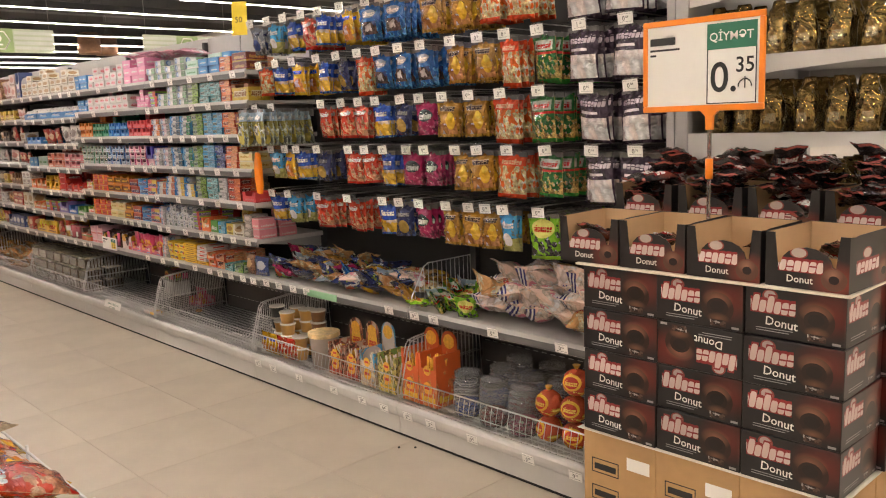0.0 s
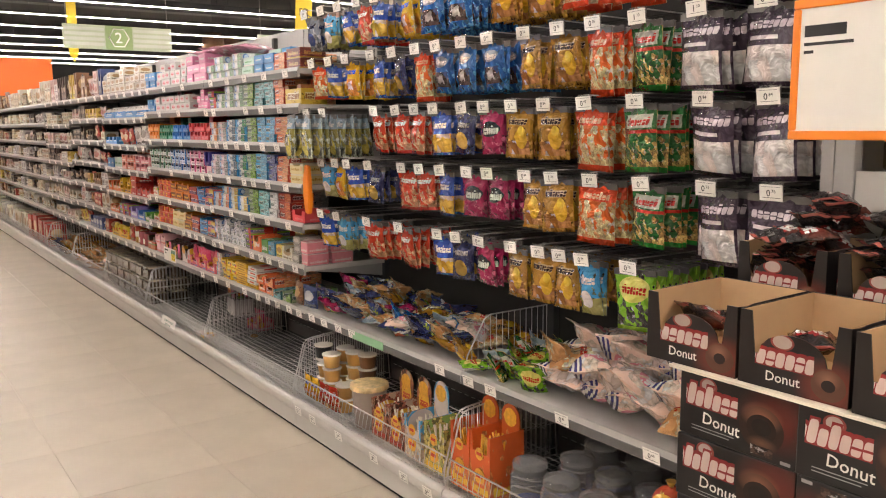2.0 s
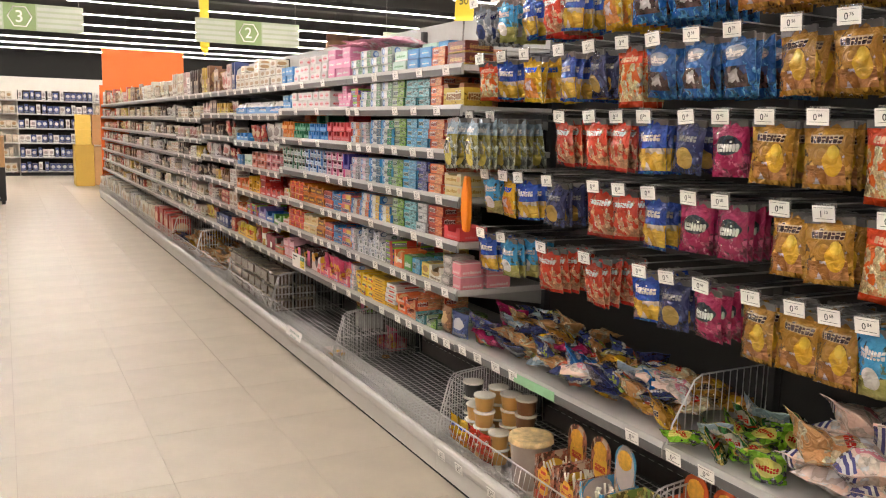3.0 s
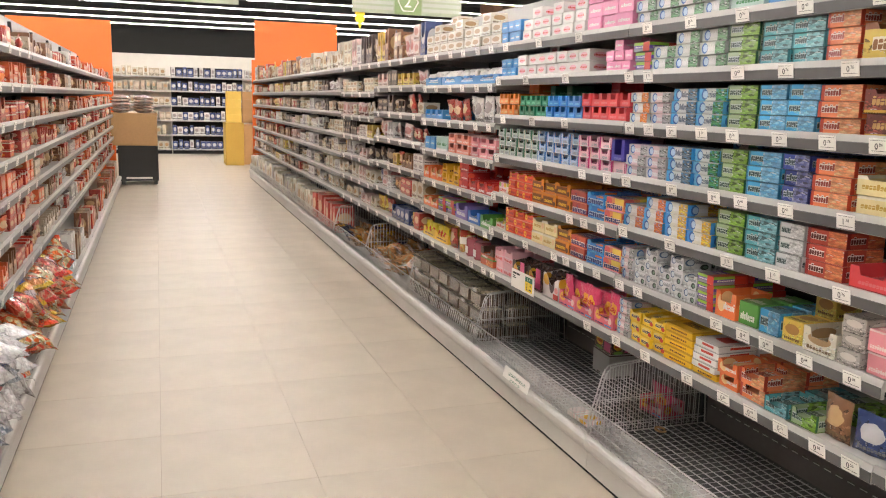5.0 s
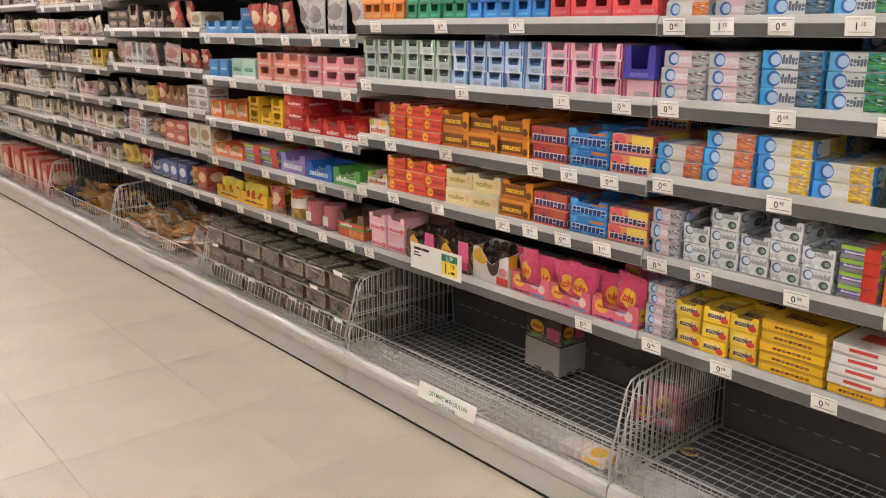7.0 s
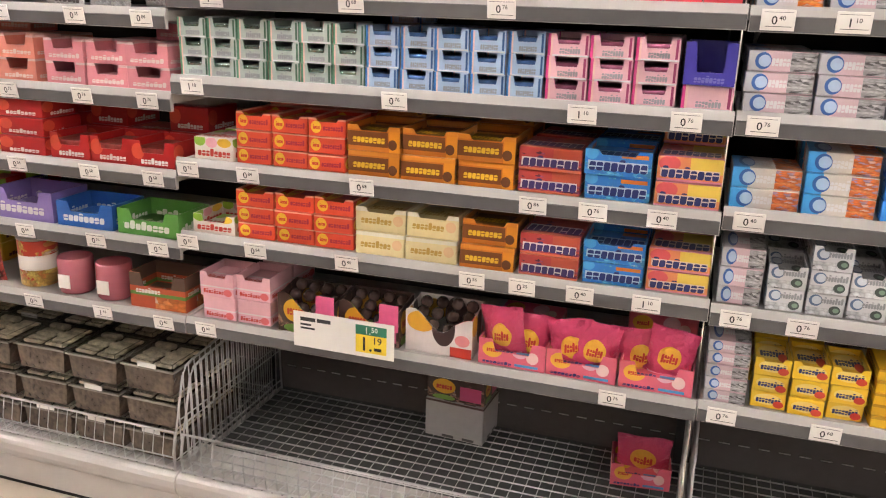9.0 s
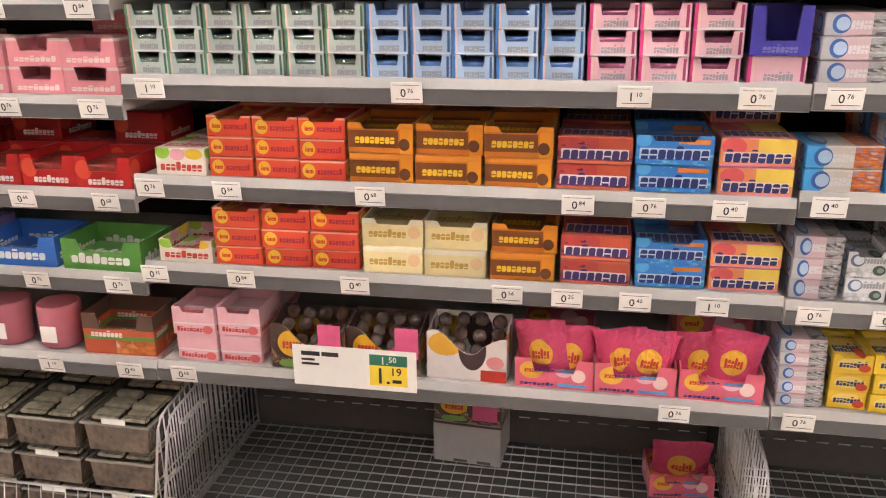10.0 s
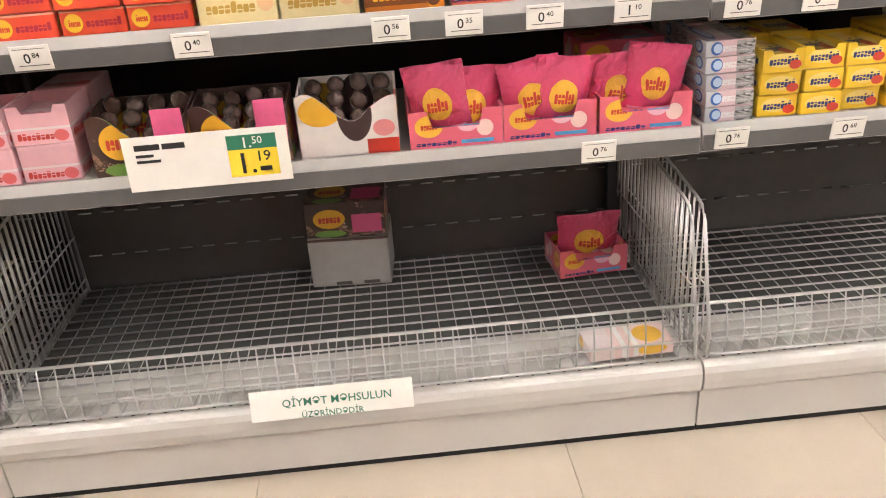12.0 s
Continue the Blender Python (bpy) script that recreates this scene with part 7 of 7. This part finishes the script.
for x_, y_ in ((2.263, 2.982), (2.313, 2.924)):
    cm_ = bmesh.new()
    bmesh.ops.create_icosphere(cm_, subdivisions=1, radius=0.007)
    for v_ in cm_.verts:
        v_.co.z = max(0.0, v_.co.z * 0.7 + 0.003)
    tagged(part("floor_crumb", cm_, M_INK, None, loc=(x_, y_, 0)), "small dark crumb lying on floor tile", "crumb", "floor crumbs")

# ---- distance: far shelving, pallet, yellow display, hanging signs ----
def far_unit(x0, x1, y, keys, levels, colour, label):
    u = thing("far_shelving", label, "shelving", "far shelving", (0, y, 0))
    part("back_panel", boxed(x0, x1, 0.4, 0.45, 0, levels[-1] + 0.25), colour, u)
    part("plinth", boxed(x0, x1, -0.05, 0.4, 0, 0.1), M_GAP, u, "dark plinth")
    for z in levels:
        part("shelf_board", boxed(x0, x1, -0.05, 0.4, z - 0.035, z, 0.003), M_RAILTOP, u)
        x = x0 + 0.06
        while x < x1 - 0.08:
            key = random.choice(keys)
            FAR.append((carton(key, 0.13, 0.2, 0.2) if random.random() < 0.6 else carton(key, 0.09, 0.15, 0.24), pose(x, y, z + 0.001, 0, 0, 90)))
            x += 0.13 + abs(jit(0.02))


far_unit(1.1, 2.95, 26.0, ("bluep", "bluep", "whitep", "bluep"), (0.12, 0.5, 0.88, 1.26, 1.64, 2.0), M_BACK, "dark shelving with navy and white packs")
far_unit(-2.2, 1.08, 26.0, ("ivory", "ivory", "beige"), (0.12, 0.5, 0.88, 1.26, 1.64, 2.0), M_PALE, "shelving with rows of ivory packs")
far_unit(2.97, 6.5, 26.0, ("ivory", "whitep", "beige"), (0.12, 0.5, 0.88, 1.26, 1.64, 2.0), M_PALE, "shelving with rows of ivory packs")
far_unit(-6.0, -2.25, 26.0, ("ivory", "whitep", "beige"), (0.12, 0.5, 0.88, 1.26, 1.64, 2.0), M_PALE, "shelving with rows of ivory packs")

cr = thing("pallet_crate", "black plastic crate carrying a brown carton", "crate", "", (0.36, 17.9, 0))
cb = boxed(-0.28, 0.36, 0, 0.6, 0.06, 0.66, 0.01)
part("crate_body", cb, M_BLACKPL, cr)
for x in (-0.24, 0.28):
    part("foot", boxed(x, x + 0.06, 0.02, 0.58, 0, 0.06), M_BLACKPL, cr)
part("pale_bar", boxed(-0.16, 0.26, -0.012, 0.0, 0.1, 0.13), M_PALE, cr, "pale plastic bar")
bc = part("carton", boxed(-0.06, 0.72, 17.88, 18.5, 0.661, 1.2, 0.006), M_KRAFT, None)
tagged(bc, "large brown cardboard carton standing on black crate", "carton")
for i in range(5):
    for j in range(2):
        put("wrapped_pack", bag("mallow", 0.34, 0.3, 0.09, i % 4, False), pose(0.33 + (j - 0.5) * 0.36, 18.1 + jit(0.05), 1.25 + i * 0.05, 0, -88, 90 + jit(10)), "flat pink wrapped pack lying on carton", "pack", "packs on the carton")
yd = thing("yellow_display", "yellow cardboard floor display with stacked cartons", "display stand", "", (2.5, 22.0, 0))
part("bin_body", boxed(-0.35, 0.05, 0, 0.7, 0, 0.95, 0.01), M_YELLOWCARD, yd)
part("side_panel", boxed(0.055, 0.4, 0.02, 0.68, 0.02, 0.9, 0.01), M_KRAFT, yd, "brown side carton")
for i in range(4):
    for j in range(2):
        put("display_carton", CACHE.setdefault(("disp", j), carton_mesh("display_carton", 0.33, 0.3, 0.17, (M_KRAFT, mat("yellow_carton", (0.75, 0.55, 0.12), 0.6))[1 - j])), pose(2.34 + j * 0.35, 22.02, (0.951 if j == 0 else 0.951) + i * 0.171, 0, 0, 90 + jit(3)), "yellow and brown carton stacked on floor display", "carton", "cartons on the display")

flag = thing("price_flag", "small yellow price flag standing on top shelf", "price flag", "", (2.72, 4.93, 1.82))
flag.rotation_euler = (0, radians(6), radians(38))
part("flag_card", boxed(-0.001, 0.001, -0.05, 0.05, 0.25, 0.46), M_PYELLOW, flag)
part("flag_pole", tube(bmesh.new(), [(0.004, 0, 0), (0.004, 0, 0.3)], 0.004), M_CLEAR, flag, "clear plastic pole")
part("flag_figures", text_bm(bmesh.new(), "50", 0.05, -0.03, 0.33, shift=-0.0016), M_INK, flag, "black figures")
ban = thing("hanging_banner", "narrow yellow hanging banner with pointed foot", "banner", "", (4.36, 18.5, 2.83))
part("banner_sheet", prism(bmesh.new(), [(-0.09, 0.16), (0, 0), (0.09, 0.16), (0.09, 1.4), (-0.09, 1.4)], "y", -0.004, 0.004), M_PYELLOW, ban)
part("cable", tube(bmesh.new(), [(0, 0, 1.4), (0, 0, 2.57)], 0.004), M_STEEL, ban, "thin hanging cable")

M_SIGNBAR = mat("sign_pale_bar", (0.5, 0.53, 0.46), 0.5)
HEX = {"3": 1.05, "2": 4.85, "1": 8.55}
for num, x in HEX.items():
    s = thing("aisle_sign", "pale green hanging aisle sign with white number", "sign", "aisle signs", (x, 17.0, 2.97))
    part("board", boxed(-0.97, 0.97, 0, 0.03, 0, 0.43, 0.004), M_PALEGREEN, s)
    part("centre_field", boxed(-0.24, 0.24, -0.004, -0.001, 0.0, 0.43), M_GREENSIGN, s, "darker green field")
    for zz in (0.06, 0.15, 0.24, 0.33):
        for a, c in ((-0.95, -0.26), (0.26, 0.95)):
            part("text_bar", boxed(a, c, -0.003, -0.001, zz, zz + 0.055), M_SIGNBAR, s, "pale printed bar")
    hx = tube(bmesh.new(), [(0.18 * math.cos(math.pi / 3 * i), -0.008, 0.215 + 0.18 * math.sin(math.pi / 3 * i)) for i in range(7)], 0.012)
    part("hexagon", hx, M_TAG, s, "white hexagon outline")
    nbm = text_bm(bmesh.new(), num, 0.27, -0.075, 0.125)
    bmesh.ops.transform(nbm, matrix=Matrix.Rotation(radians(90), 4, "Z") @ Matrix.Identity(4), verts=nbm.verts)
    bmesh.ops.translate(nbm, vec=(0, -0.009, 0), verts=nbm.verts)
    part("number", nbm, M_TAG, s, "white number")
    for a in (-0.9, 0.9):
        part("cable", tube(bmesh.new(), [(a, 0.015, 0.43), (a, 0.015, 2.43)], 0.004), M_STEEL, s, "thin hanging cable")

M_SHADE = mat("brown_shade", (0.16, 0.085, 0.045), 0.8, var=0.3, scale=14)
for x_, y_ in ((9.35, 24.4), (9.95, 24.7)):
    sh_ = thing("pendant_lamp", "brown drum pendant shade hung far under ceiling", "lamp", "brown pendant shades", (x_, y_, 3.62))
    part("shade", lathe(bmesh.new(), [(0.3, 0), (0.32, 0.03), (0.3, 0.52), (0.24, 0.58)], 20), M_SHADE, sh_)
    part("cable", tube(bmesh.new(), [(0, 0, 0.57), (0, 0, 1.78)], 0.008), M_DUCT, sh_, "thin hanging cable")

# ---- far packs: too many and too small to pick apart ----
def join_far(items, name, label):
    mats, bm = [], bmesh.new()
    for me, m in items:
        base = len(mats)
        idx = []
        for q in me.materials:
            if q not in mats:
                mats.append(q)
            idx.append(mats.index(q))
        before = len(bm.faces)
        v0 = len(bm.verts)
        bm.from_mesh(me)
        bm.verts.ensure_lookup_table()
        bm.faces.ensure_lookup_table()
        for v in bm.verts[v0:]:
            v.co = m @ v.co
        for f in bm.faces[before:]:
            f.material_index = idx[min(f.material_index, len(idx) - 1)]
    ob = new(name, to_mesh(name, bm, mats))
    return tagged(ob, label, "packs", kind="stuff")


join_far(FAR, "far_packs", "distant rows of sweet packs on far shelves")

# ---- floor tiles ----
TILE = 0.602
tile_me = to_mesh("tile", boxed(-TILE / 2 + 0.0008, TILE / 2 - 0.0008, -TILE / 2 + 0.0008, TILE / 2 - 0.0008, -0.008, 0, 0.0006), M_FLOOR)
rest = []
for i in range(-24, 30):
    for j in range(-24, 52):
        x, y = 0.69 + TILE * (i + 0.5), 5.41 + TILE * (j + 0.5)
        if not (-14 < x < 18 and -9 < y < 36):
            continue
        if -1 <= i <= 2 and -9 <= j <= 37:
            child("tile", tile_me, floor_base).location = (x, y, 0)
        else:
            rest.append((x, y))
vs, fs = [], []
for x, y in rest:
    h, k = TILE / 2 - 0.0008, len(vs)
    vs += [(x - h, y - h, 0), (x + h, y - h, 0), (x + h, y + h, 0), (x - h, y + h, 0), (x - h, y - h, -0.006), (x + h, y - h, -0.006), (x + h, y + h, -0.006), (x - h, y + h, -0.006)]
    fs += [(k, k + 1, k + 2, k + 3), (k + 4, k + 5, k + 1, k), (k + 5, k + 6, k + 2, k + 1), (k + 6, k + 7, k + 3, k + 2), (k + 7, k + 4, k, k + 3)]
rm = bpy.data.meshes.new("outer_tile")
rm.from_pydata(vs, [], fs)
rm.materials.append(M_FLOOR)
ro = new("outer_tile", rm)
ro.parent = floor_base
tagged(ro, kind="stuff")
